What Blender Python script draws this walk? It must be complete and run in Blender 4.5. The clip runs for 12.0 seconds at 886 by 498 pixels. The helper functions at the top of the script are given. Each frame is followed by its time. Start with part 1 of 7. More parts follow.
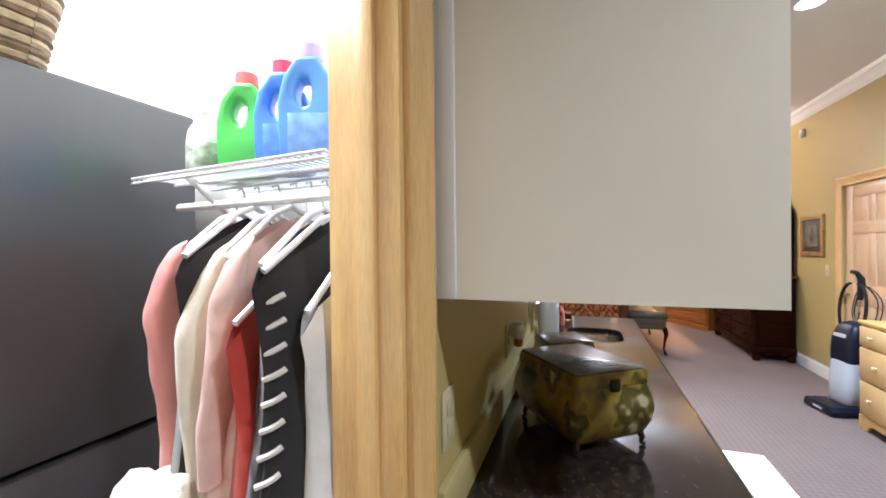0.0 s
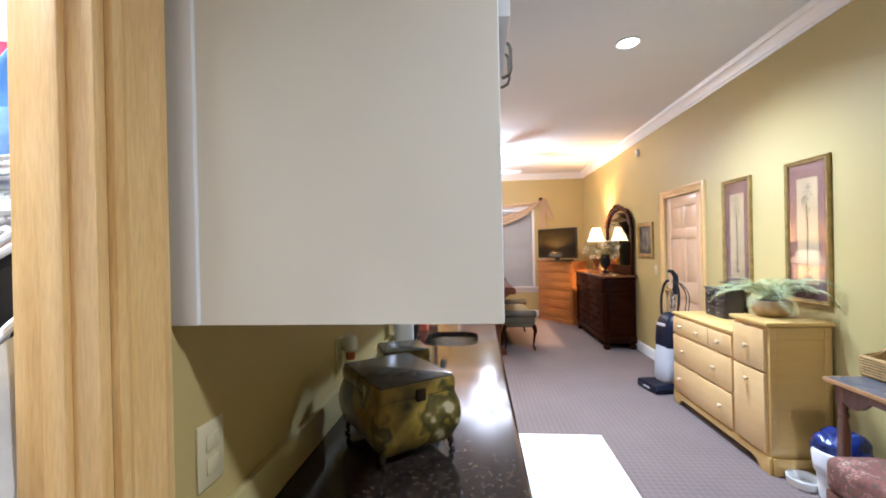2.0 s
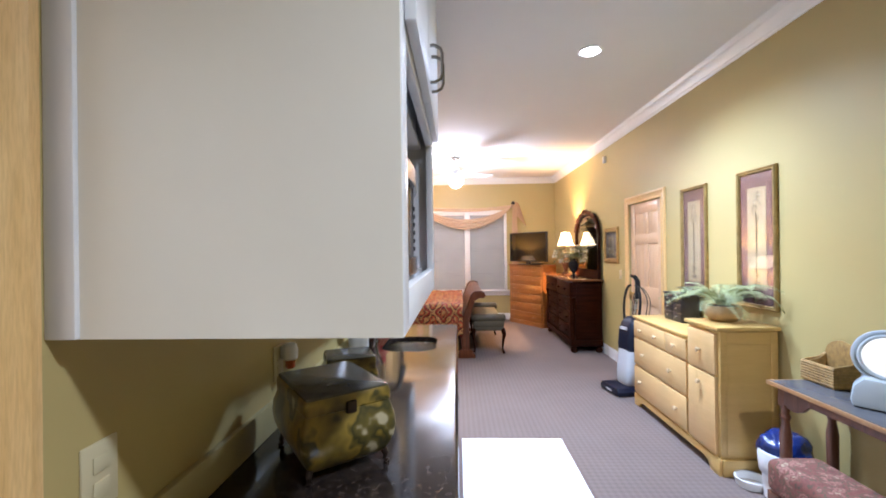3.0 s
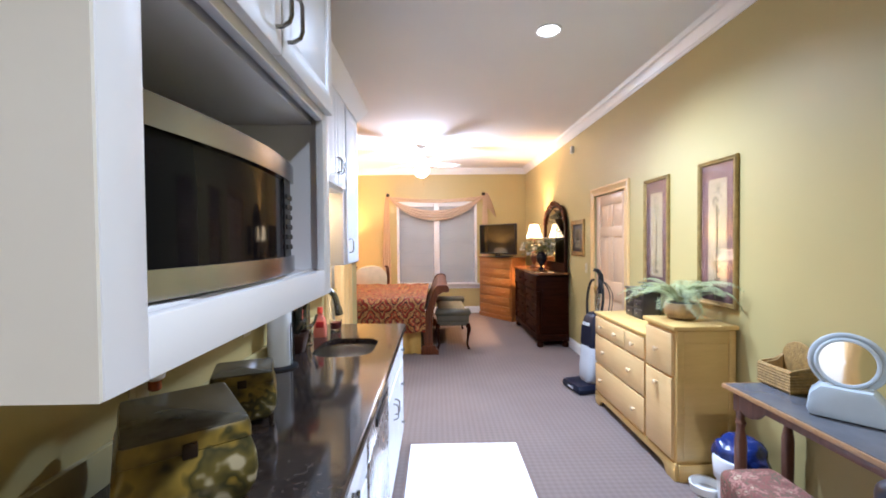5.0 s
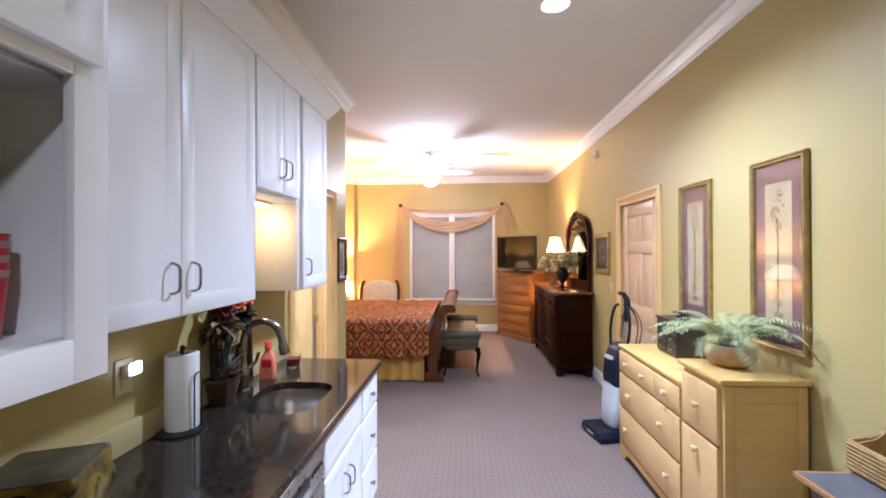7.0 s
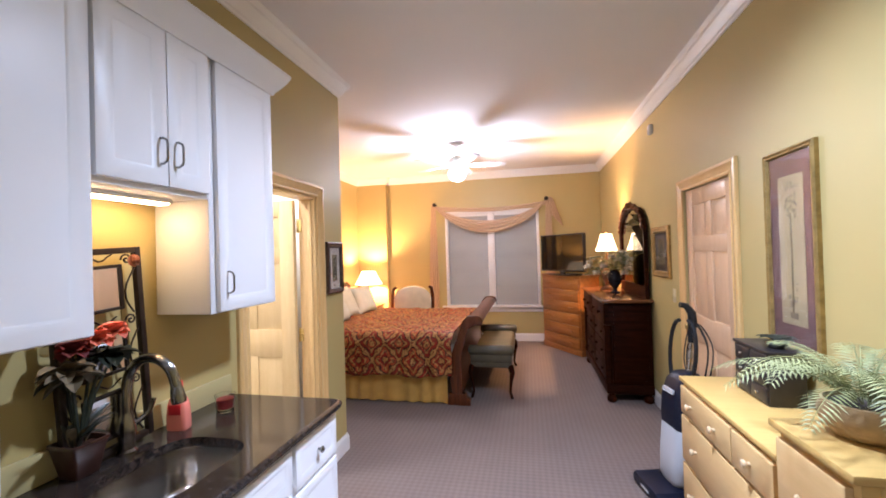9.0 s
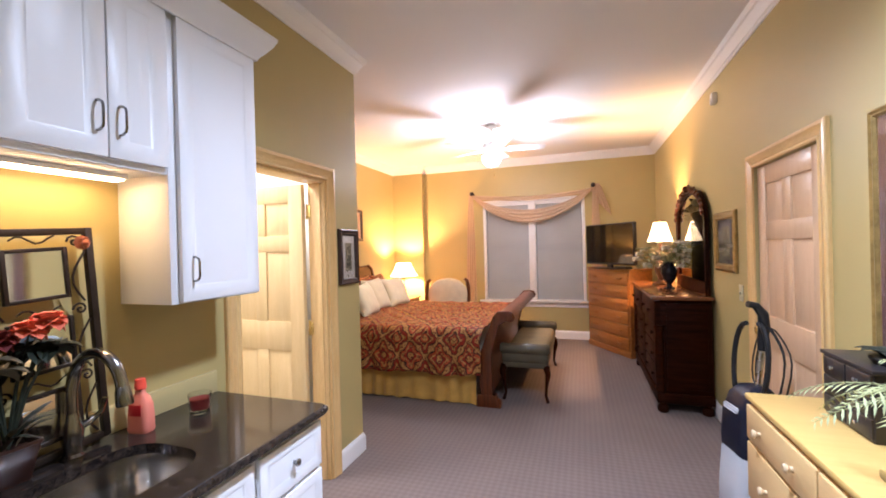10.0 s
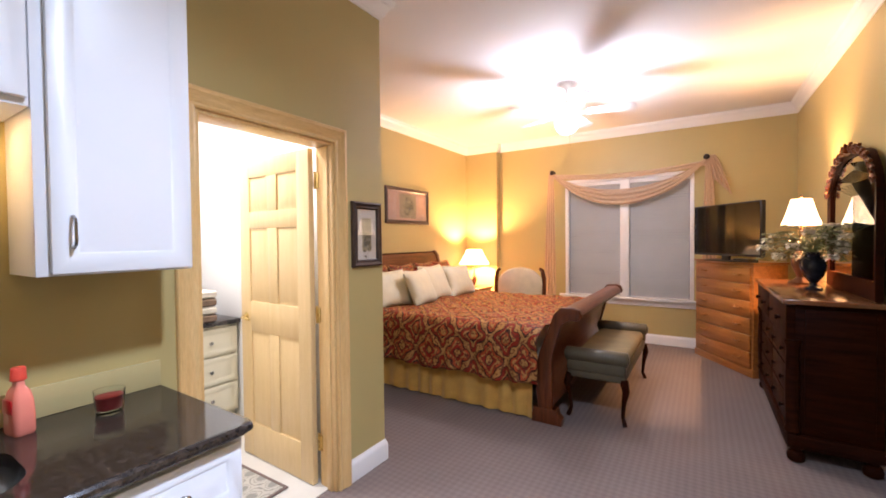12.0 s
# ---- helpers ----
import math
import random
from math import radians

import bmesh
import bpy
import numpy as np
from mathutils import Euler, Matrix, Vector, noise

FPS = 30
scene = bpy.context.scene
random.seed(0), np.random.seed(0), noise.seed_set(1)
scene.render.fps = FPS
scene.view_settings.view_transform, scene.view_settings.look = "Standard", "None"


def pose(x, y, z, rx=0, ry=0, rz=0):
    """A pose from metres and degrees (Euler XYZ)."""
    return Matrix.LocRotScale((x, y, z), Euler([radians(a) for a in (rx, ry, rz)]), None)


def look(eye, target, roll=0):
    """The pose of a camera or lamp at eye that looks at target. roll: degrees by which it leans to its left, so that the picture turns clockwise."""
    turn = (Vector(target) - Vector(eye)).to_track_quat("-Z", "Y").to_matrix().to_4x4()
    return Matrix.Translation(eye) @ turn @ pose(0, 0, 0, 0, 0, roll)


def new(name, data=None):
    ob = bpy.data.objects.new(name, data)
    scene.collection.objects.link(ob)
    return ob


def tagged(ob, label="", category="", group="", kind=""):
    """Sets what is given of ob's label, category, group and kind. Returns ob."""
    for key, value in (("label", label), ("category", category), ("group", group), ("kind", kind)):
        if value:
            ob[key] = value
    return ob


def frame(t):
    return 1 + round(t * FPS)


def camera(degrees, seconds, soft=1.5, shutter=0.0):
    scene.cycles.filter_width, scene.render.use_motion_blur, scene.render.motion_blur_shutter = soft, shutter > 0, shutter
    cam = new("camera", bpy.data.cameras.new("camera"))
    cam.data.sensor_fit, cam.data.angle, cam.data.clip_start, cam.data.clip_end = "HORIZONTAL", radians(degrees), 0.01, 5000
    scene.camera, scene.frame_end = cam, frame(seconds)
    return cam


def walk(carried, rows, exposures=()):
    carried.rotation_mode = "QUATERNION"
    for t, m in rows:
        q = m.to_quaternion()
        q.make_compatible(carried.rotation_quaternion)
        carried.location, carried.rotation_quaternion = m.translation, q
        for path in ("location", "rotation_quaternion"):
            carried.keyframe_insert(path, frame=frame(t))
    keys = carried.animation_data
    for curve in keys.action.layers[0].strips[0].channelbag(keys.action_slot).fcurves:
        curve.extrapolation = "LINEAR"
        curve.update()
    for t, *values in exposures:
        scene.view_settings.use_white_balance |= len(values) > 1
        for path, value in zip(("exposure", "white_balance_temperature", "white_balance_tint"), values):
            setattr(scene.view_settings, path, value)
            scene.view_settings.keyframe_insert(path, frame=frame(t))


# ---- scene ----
cam = camera(94.6, 12.0, 1.8)
PATH = [
    (0, (-0.211, -0.162, 1.485), (-0.857, 1.731, 1.468), -0.6),
    (0.5, (-0.158, -0.162, 1.487), (-0.672, 1.771, 1.46), -0.7),
    (1, (-0.124, -0.132, 1.491), (-0.49, 1.834, 1.472), -1.1),
    (1.5, (-0.029, -0.1, 1.497), (-0.283, 1.883, 1.486), -1.4),
    (2, (0.036, -0.091, 1.507), (-0.137, 1.901, 1.502), -1.2),
    (2.5, (0.089, -0.067, 1.514), (-0.021, 1.93, 1.513), -0.8),
    (3, (0.155, -0.058, 1.518), (0.088, 1.941, 1.522), -0.7),
    (3.5, (0.22, -0.06, 1.525), (0.184, 1.939, 1.526), -0.7),
    (5.5, (0.445, 0.304, 1.542), (0.482, 2.303, 1.495), -0.5),
    (6, (0.518, 0.43, 1.559), (0.529, 2.429, 1.525), -0.7),
    (6.5, (0.603, 0.577, 1.58), (0.542, 2.576, 1.565), -0.6),
    (7, (0.68, 0.712, 1.59), (0.565, 2.708, 1.599), -0.2),
    (9, (1.041, 1.414, 1.6), (0.633, 3.372, 1.621), -1.7),
    (9.5, (1.103, 1.578, 1.577), (0.573, 3.506, 1.592), -1.7),
    (10, (1.166, 1.77, 1.559), (0.527, 3.665, 1.554), -1.5),
    (10.5, (1.215, 1.945, 1.543), (0.473, 3.802, 1.523), -1.3),
    (11, (1.264, 2.125, 1.519), (0.412, 3.934, 1.486), -1.1),
    (11.5, (1.308, 2.312, 1.498), (0.327, 4.054, 1.455), -0.9),
    (12, (1.324, 2.491, 1.471), (0.254, 4.181, 1.428), -0.6),
]
walk(cam, [(t, look(eye, target, roll)) for t, eye, target, roll in PATH],
     [(0.0, 0.55, 5800, 12), (3.5, 0.62, 5450, 14), (5.5, 0.55, 5450, 14), (7.0, 0.42, 5600, 18), (9.0, 0.18, 5850, 20), (12.0, 0.18, 6000, 20)])

# ---- light ----
world = bpy.data.worlds.new("world")
scene.world = world
world.use_nodes = True
world.node_tree.nodes["Background"].inputs[0].default_value = (0.35, 0.42, 0.55, 1)
world.node_tree.nodes["Background"].inputs[1].default_value = 0.12
scene.view_settings.exposure = 0.0


def lamp(name, kind, at, watts, colour, size=0.1, target=None, spot=None):
    data = bpy.data.lights.new(name, kind)
    data.energy, data.color = watts, colour
    if kind == "AREA":
        data.shape, data.size = "DISK", size
    else:
        data.shadow_soft_size = size
    if spot:
        data.spot_size, data.spot_blend = radians(spot), 1.0
    ob = new(name, data)
    ob.matrix_basis = look(at, target or (at[0], at[1] + 0.0001, at[2] - 1))
    return ob


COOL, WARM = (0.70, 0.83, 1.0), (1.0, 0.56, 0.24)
# the lamp at y=-0.25 is unseen, added to light the cabinet's near side
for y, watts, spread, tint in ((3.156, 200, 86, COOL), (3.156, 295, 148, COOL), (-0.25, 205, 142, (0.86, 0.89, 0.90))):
    lamp("downlight_and_fill", "SPOT", (1.21, y, 3.0), watts, tint, 0.07, None, spread)
lamp("fan_light_glow", "POINT", (0.155, 6.73, 2.6), 46, (0.95, 0.95, 0.96), 0.07)
lamp("fan_light_upward", "SPOT", (0.155, 6.73, 2.58), 250, (0.86, 0.91, 1.0), 0.13, (0.155, 6.7301, 3.0), 172)
lamp("bath_light_glow", "AREA", (-1.35, 3.75, 2.85), 46, (1.0, 0.97, 0.92), 0.5)
lamp("closet_light_glow", "AREA", (-1.35, 0.2, 2.85), 42, (1.0, 0.98, 0.95), 0.4)


# ---- materials ----
def nodes_of(name):
    m = bpy.data.materials.new(name)
    m.use_nodes = True
    return m, m.node_tree.nodes, m.node_tree.links, m.node_tree.nodes["Principled BSDF"]


def ramp_node(ns, stops):
    r = ns.new("ShaderNodeValToRGB")
    r.color_ramp.elements[0].position, r.color_ramp.elements[0].color = stops[0][0], (*stops[0][1], 1)
    r.color_ramp.elements[1].position, r.color_ramp.elements[1].color = stops[-1][0], (*stops[-1][1], 1)
    for p, c in stops[1:-1]:
        r.color_ramp.elements.new(p).color = (*c, 1)
    return r


def noise_node(ns, ls, scale, detail=4.0, rough=0.55, stretch=(1, 1, 1), turn=(0, 0, 0)):
    tc, mp, n = ns.new("ShaderNodeTexCoord"), ns.new("ShaderNodeMapping"), ns.new("ShaderNodeTexNoise")
    mp.inputs["Scale"].default_value, mp.inputs["Rotation"].default_value = stretch, turn
    ls.new(tc.outputs["Object"], mp.inputs["Vector"])
    ls.new(mp.outputs["Vector"], n.inputs["Vector"])
    n.inputs["Scale"].default_value, n.inputs["Detail"].default_value, n.inputs["Roughness"].default_value = scale, detail, rough
    return n


def bump_on(ns, ls, bsdf, height, strength, distance=0.002):
    b = ns.new("ShaderNodeBump")
    b.inputs["Strength"].default_value, b.inputs["Distance"].default_value = strength, distance
    ls.new(height, b.inputs["Height"])
    ls.new(b.outputs["Normal"], bsdf.inputs["Normal"])


def mat(name, col, rough=0.5, metal=0.0, var=0.08, scale=3.0, bump=0.15, bscale=180.0, sheen=0.0, coat=0.0, trans=0.0, dist=0.001):
    """Colour with two scales of variation and a fine relief."""
    m, ns, ls, b = nodes_of(name)
    n1, n2 = noise_node(ns, ls, scale), noise_node(ns, ls, bscale, 3.0)
    lo, hi = [max(0, c * (1 - var)) for c in col], [min(1, c * (1 + var)) for c in col]
    r = ramp_node(ns, [(0.3, lo), (0.7, hi)])
    ls.new(n1.outputs["Fac"], r.inputs["Fac"])
    ls.new(r.outputs["Color"], b.inputs["Base Color"])
    mr = ns.new("ShaderNodeMapRange")
    mr.inputs["To Min"].default_value, mr.inputs["To Max"].default_value = max(0.02, rough - 0.06), min(1, rough + 0.06)
    ls.new(n1.outputs["Fac"], mr.inputs["Value"])
    ls.new(mr.outputs["Result"], b.inputs["Roughness"])
    b.inputs["Metallic"].default_value = metal
    b.inputs["Sheen Weight"].default_value = sheen
    b.inputs["Coat Weight"].default_value = coat
    b.inputs["Transmission Weight"].default_value = trans
    if bump:
        bump_on(ns, ls, b, n2.outputs["Fac"], bump, dist)
    return m


def wood(name, dark, light, rough=0.35, axis=2, scale=5.0, coat=0.2, streak=0.6):
    """Long grain along an axis, with streaks and pores."""
    m, ns, ls, b = nodes_of(name)
    st = [9.0, 9.0, 9.0]
    st[axis] = 0.7
    n1 = noise_node(ns, ls, scale, 5.0, 0.6, st)
    n2 = noise_node(ns, ls, scale * 9, 3.0, 0.6, st)
    mid = [(a + c) / 2 for a, c in zip(dark, light)]
    r = ramp_node(ns, [(0.28, dark), (0.5, mid), (0.72, light)])
    mix = ns.new("ShaderNodeMix")
    mix.data_type, mix.blend_type = "RGBA", "MULTIPLY"
    r2 = ramp_node(ns, [(0.35, (0.78, 0.74, 0.7)), (0.6, (1, 1, 1))])
    ls.new(n1.outputs["Fac"], r.inputs["Fac"])
    ls.new(n2.outputs["Fac"], r2.inputs["Fac"])
    mix.inputs["Factor"].default_value = streak
    ls.new(r.outputs["Color"], mix.inputs["A"])
    ls.new(r2.outputs["Color"], mix.inputs["B"])
    ls.new(mix.outputs["Result"], b.inputs["Base Color"])
    b.inputs["Roughness"].default_value, b.inputs["Coat Weight"].default_value, b.inputs["Coat Roughness"].default_value = rough, coat, 0.2
    bump_on(ns, ls, b, n2.outputs["Fac"], 0.12, 0.0006)
    return m


def glow(name, col, strength):
    m, ns, ls, b = nodes_of(name)
    b.inputs["Base Color"].default_value = (*col, 1)
    b.inputs["Emission Color"].default_value = (*col, 1)
    b.inputs["Emission Strength"].default_value = strength
    b.inputs["Roughness"].default_value = 0.5
    return m


def lattice(ns, ls, period, turn=0.0, axes=("X", "Y"), squash=1.0):
    """cos(u) * cos(v) over the object's own coordinates, in -1..1."""
    tc, mp, sep = ns.new("ShaderNodeTexCoord"), ns.new("ShaderNodeMapping"), ns.new("ShaderNodeSeparateXYZ")
    rot = {("X", "Y"): (0, 0, turn), ("X", "Z"): (0, turn, 0), ("Y", "Z"): (turn, 0, 0)}[axes]
    mp.inputs["Rotation"].default_value = rot
    ls.new(tc.outputs["Object"], mp.inputs["Vector"])
    ls.new(mp.outputs["Vector"], sep.inputs["Vector"])
    outs = []
    for a, f in zip(axes, (1.0, squash)):
        mul, cos = ns.new("ShaderNodeMath"), ns.new("ShaderNodeMath")
        mul.operation, cos.operation = "MULTIPLY", "COSINE"
        mul.inputs[1].default_value = 2 * math.pi / period * f
        ls.new(sep.outputs[a], mul.inputs[0])
        ls.new(mul.outputs[0], cos.inputs[0])
        outs.append(cos)
    prod = ns.new("ShaderNodeMath")
    prod.operation = "MULTIPLY"
    ls.new(outs[0].outputs[0], prod.inputs[0])
    ls.new(outs[1].outputs[0], prod.inputs[1])
    return prod


def carpet():
    m, ns, ls, b = nodes_of("carpet")
    lat = lattice(ns, ls, 0.062, radians(45))
    n1, n2 = noise_node(ns, ls, 2.2), noise_node(ns, ls, 420.0, 3.0)
    r = ramp_node(ns, [(0.2, (0.110, 0.080, 0.067)), (0.75, (0.212, 0.160, 0.138))])
    add = ns.new("ShaderNodeMath")
    add.operation = "MULTIPLY_ADD"
    add.inputs[1].default_value, add.inputs[2].default_value = 0.12, 0.44
    ls.new(lat.outputs[0], add.inputs[0])
    mixn = ns.new("ShaderNodeMath")
    mixn.operation = "MULTIPLY_ADD"
    mixn.inputs[1].default_value = 0.22
    ls.new(n2.outputs["Fac"], mixn.inputs[0])
    ls.new(add.outputs[0], mixn.inputs[2])
    sub = ns.new("ShaderNodeMath")
    sub.operation = "MULTIPLY_ADD"
    sub.inputs[1].default_value = 0.25
    ls.new(n1.outputs["Fac"], sub.inputs[0])
    ls.new(mixn.outputs[0], sub.inputs[2])
    off = ns.new("ShaderNodeMath")
    off.operation, off.inputs[1].default_value = "SUBTRACT", 0.23
    ls.new(sub.outputs[0], off.inputs[0])
    ls.new(off.outputs[0], r.inputs["Fac"])
    ls.new(r.outputs["Color"], b.inputs["Base Color"])
    b.inputs["Roughness"].default_value, b.inputs["Sheen Weight"].default_value = 0.95, 0.08
    bump_on(ns, ls, b, mixn.outputs[0], 0.6, 0.004)
    return m


def granite():
    m, ns, ls, b = nodes_of("granite")
    n1, n2 = noise_node(ns, ls, 48.0, 6.0, 0.7), noise_node(ns, ls, 5.0, 3.0)
    v = ns.new("ShaderNodeTexVoronoi")
    v.inputs["Scale"].default_value = 170
    tc = ns.new("ShaderNodeTexCoord")
    ls.new(tc.outputs["Object"], v.inputs["Vector"])
    r = ramp_node(ns, [(0.35, (0.009, 0.007, 0.007)), (0.52, (0.024, 0.018, 0.015)), (0.72, (0.06, 0.046, 0.037))])
    ls.new(n1.outputs["Fac"], r.inputs["Fac"])
    r2 = ramp_node(ns, [(0.0, (0.55, 0.5, 0.45)), (0.35, (1, 1, 1)), (0.9, (1.45, 1.3, 1.2))])
    ls.new(v.outputs["Color"], r2.inputs["Fac"])
    mix = ns.new("ShaderNodeMix")
    mix.data_type, mix.blend_type = "RGBA", "MULTIPLY"
    mix.inputs["Factor"].default_value = 1.0
    ls.new(r.outputs["Color"], mix.inputs["A"])
    ls.new(r2.outputs["Color"], mix.inputs["B"])
    ls.new(mix.outputs["Result"], b.inputs["Base Color"])
    mr = ns.new("ShaderNodeMapRange")
    mr.inputs["To Min"].default_value, mr.inputs["To Max"].default_value = 0.05, 0.14
    ls.new(n2.outputs["Fac"], mr.inputs["Value"])
    ls.new(mr.outputs["Result"], b.inputs["Roughness"])
    return m


def damask(name, ground, motif, third, period=0.3, axes=("X", "Y"), rough=0.7):
    """Ogee medallions in two colours on a ground, with wobbling edges."""
    m, ns, ls, b = nodes_of(name)
    lat = lattice(ns, ls, period, 0, axes, 0.8)
    n1, n2 = noise_node(ns, ls, 20.0, 2.0), noise_node(ns, ls, 300.0)
    mul = ns.new("ShaderNodeMath")
    mul.operation, mul.inputs[1].default_value = "MULTIPLY_ADD", 0.9
    ls.new(n1.outputs["Fac"], mul.inputs[0])
    ls.new(lat.outputs[0], mul.inputs[2])
    sub = ns.new("ShaderNodeMath")
    sub.operation, sub.inputs[1].default_value = "SUBTRACT", 0.45
    ls.new(mul.outputs[0], sub.inputs[0])
    ab = ns.new("ShaderNodeMath")
    ab.operation = "ABSOLUTE"
    ls.new(sub.outputs[0], ab.inputs[0])
    r = ramp_node(ns, [(0.05, motif), (0.12, third), (0.2, ground), (0.38, ground), (0.44, motif), (0.56, third), (0.62, ground), (0.75, motif)])
    ls.new(ab.outputs[0], r.inputs["Fac"])
    ls.new(r.outputs["Color"], b.inputs["Base Color"])
    b.inputs["Roughness"].default_value, b.inputs["Sheen Weight"].default_value = rough, 0.2
    bump_on(ns, ls, b, n2.outputs["Fac"], 0.2, 0.001)
    return m


def ogee(name, axes, layout="Object"):
    """Red and gold ogee medallions with dark outlines and leafy break-up."""
    m, ns, ls, b = nodes_of(name)
    tc, sep = ns.new("ShaderNodeTexCoord"), ns.new("ShaderNodeSeparateXYZ")
    warp = noise_node(ns, ls, 14.0, 2.0)
    vm = ns.new("ShaderNodeVectorMath")
    vm.operation = "MULTIPLY_ADD"
    vm.inputs[1].default_value = (0.05, 0.05, 0.05)
    ls.new(warp.outputs["Color"], vm.inputs[0])
    ls.new(tc.outputs[layout], vm.inputs[2])
    ls.new(vm.outputs[0], sep.inputs["Vector"])
    waves = []
    for a, p in zip(axes, (0.31, 0.37)):
        for k in (1, 3):
            mul, cos = ns.new("ShaderNodeMath"), ns.new("ShaderNodeMath")
            mul.operation, cos.operation = "MULTIPLY", "COSINE"
            mul.inputs[1].default_value = 2 * math.pi / p * k
            ls.new(sep.outputs[a], mul.inputs[0])
            ls.new(mul.outputs[0], cos.inputs[0])
            waves.append((cos, 0.22 if k == 1 else 0.05))
    acc = None
    for cos, gain in waves:
        ad = ns.new("ShaderNodeMath")
        ad.operation, ad.inputs[1].default_value = "MULTIPLY_ADD", gain
        ls.new(cos.outputs[0], ad.inputs[0])
        if acc:
            ls.new(acc.outputs[0], ad.inputs[2])
        else:
            ad.inputs[2].default_value = 0.5
        acc = ad
    red, gold, dark, rust = (0.27, 0.022, 0.008), (0.40, 0.20, 0.055), (0.025, 0.011, 0.007), (0.38, 0.065, 0.016)
    r = ramp_node(ns, [(0.0, gold), (0.07, dark), (0.12, red), (0.22, gold), (0.28, rust), (0.38, dark), (0.44, gold), (0.53, gold), (0.58, dark), (0.62, red), (0.74, gold), (0.8, dark), (0.86, rust), (0.95, gold)])
    r.color_ramp.interpolation = "CONSTANT"
    ls.new(acc.outputs[0], r.inputs["Fac"])
    leafy, weave = noise_node(ns, ls, 55.0, 3.0, 0.6), noise_node(ns, ls, 300.0)
    r2 = ramp_node(ns, [(0.44, (0.0, 0.0, 0.0)), (0.47, (1, 1, 1))])
    ls.new(leafy.outputs["Fac"], r2.inputs["Fac"])
    mix = ns.new("ShaderNodeMix")
    mix.data_type = "RGBA"
    ls.new(r2.outputs["Color"], mix.inputs["Factor"])
    mix.inputs["A"].default_value = (*(0.13, 0.026, 0.01), 1)
    ls.new(r.outputs["Color"], mix.inputs["B"])
    ls.new(mix.outputs["Result"], b.inputs["Base Color"])
    b.inputs["Roughness"].default_value, b.inputs["Specular IOR Level"].default_value = 0.6, 0.25
    bump_on(ns, ls, b, weave.outputs["Fac"], 0.25, 0.001)
    return m


M_WALL = mat("yellow_wall_paint", (0.465, 0.37, 0.148), 0.48, var=0.03, scale=1.2, bump=0.12, bscale=260)
M_CEIL = mat("ceiling_paint", (0.80, 0.78, 0.77), 0.8, var=0.02, scale=1.0, bump=0.1, bscale=220)
M_TRIM = mat("white_trim", (0.80, 0.79, 0.77), 0.35, var=0.02, bump=0.03)
M_WHITE = mat("white_wall", (0.82, 0.81, 0.78), 0.6, var=0.02, scale=1.5, bump=0.08)
M_CARPET = carpet()
M_GRANITE = granite()
M_CAB = mat("white_cabinet_lacquer", (0.79, 0.79, 0.80), 0.36, var=0.02, scale=2, bump=0.03, bscale=90)
M_CABSIDE = mat("cream_cabinet_side", (0.74, 0.70, 0.60), 0.4, var=0.025, scale=2.5, bump=0.05, bscale=120)
M_CABIN = mat("cabinet_inside", (0.50, 0.50, 0.50), 0.5, var=0.03)
M_PINE = wood("pine_trim", (0.68, 0.42, 0.15), (0.80, 0.56, 0.25), 0.35, 2, 4.0)
M_PINEH = wood("pine_head_trim", (0.68, 0.42, 0.15), (0.80, 0.56, 0.25), 0.35, 1, 4.0)
M_DOORW = wood("pale_door_wood", (0.66, 0.44, 0.26), (0.72, 0.50, 0.31), 0.38, 2, 3.5, 0.2, 0.25)
M_DOORP = wood("golden_door_wood", (0.68, 0.48, 0.22), (0.74, 0.54, 0.27), 0.38, 2, 3.5, 0.2, 0.25)
M_STEEL = mat("brushed_steel", (0.56, 0.55, 0.54), 0.28, 1.0, 0.06, 20, 0.05, 300)
M_NICKEL = mat("brushed_nickel", (0.30, 0.29, 0.28), 0.22, 1.0, 0.05, 20, 0.02)
M_BRASS = mat("brass", (0.62, 0.45, 0.16), 0.28, 1.0, 0.08, 20, 0.02)
M_BLACK = mat("black_plastic", (0.015, 0.015, 0.016), 0.35, var=0.2, bump=0.05)
M_BLACK.node_tree.nodes["Principled BSDF"].inputs["Specular IOR Level"].default_value = 0.25
M_GLASSK = mat("black_glass", (0.004, 0.004, 0.005), 0.05, var=0.1, bump=0)
M_GLASSK.node_tree.nodes["Principled BSDF"].inputs["Specular IOR Level"].default_value = 0.06
M_TILE = mat("bath_tile", (0.62, 0.58, 0.50), 0.3, var=0.06, scale=4, bump=0.05)
M_IRON = mat("dark_iron", (0.035, 0.022, 0.015), 0.45, 0.6, 0.3, 15, 0.2, 90)
M_PAPER = mat("white_paper", (0.78, 0.78, 0.76), 0.9, var=0.03, scale=8, bump=0.3, bscale=120)


# ---- mesh helpers ----
def thing(name, m, label, category, group="", kind=""):
    ob = new(name)
    ob.empty_display_size = 0.1
    ob.matrix_basis = m
    return tagged(ob, label, category, group, kind)


def part(name, bm, material, parent=None, label="", smooth=35, m=None):
    """Links a bmesh as one mesh object, under a thing or a part."""
    me = bpy.data.meshes.new(name)
    bmesh.ops.recalc_face_normals(bm, faces=bm.faces[:])
    bm.to_mesh(me)
    bm.free()
    me.materials.append(material)
    if smooth:
        me.shade_smooth()
        me.set_sharp_from_angle(angle=radians(smooth))
    ob = new(name, me)
    if parent:
        ob.parent = parent
    if m:
        ob.matrix_basis = m
    return tagged(ob, label)


def setting(name, bm, material, label="", smooth=35):
    return tagged(part(name, bm, material, None, "", smooth), label, "", "", "structure")


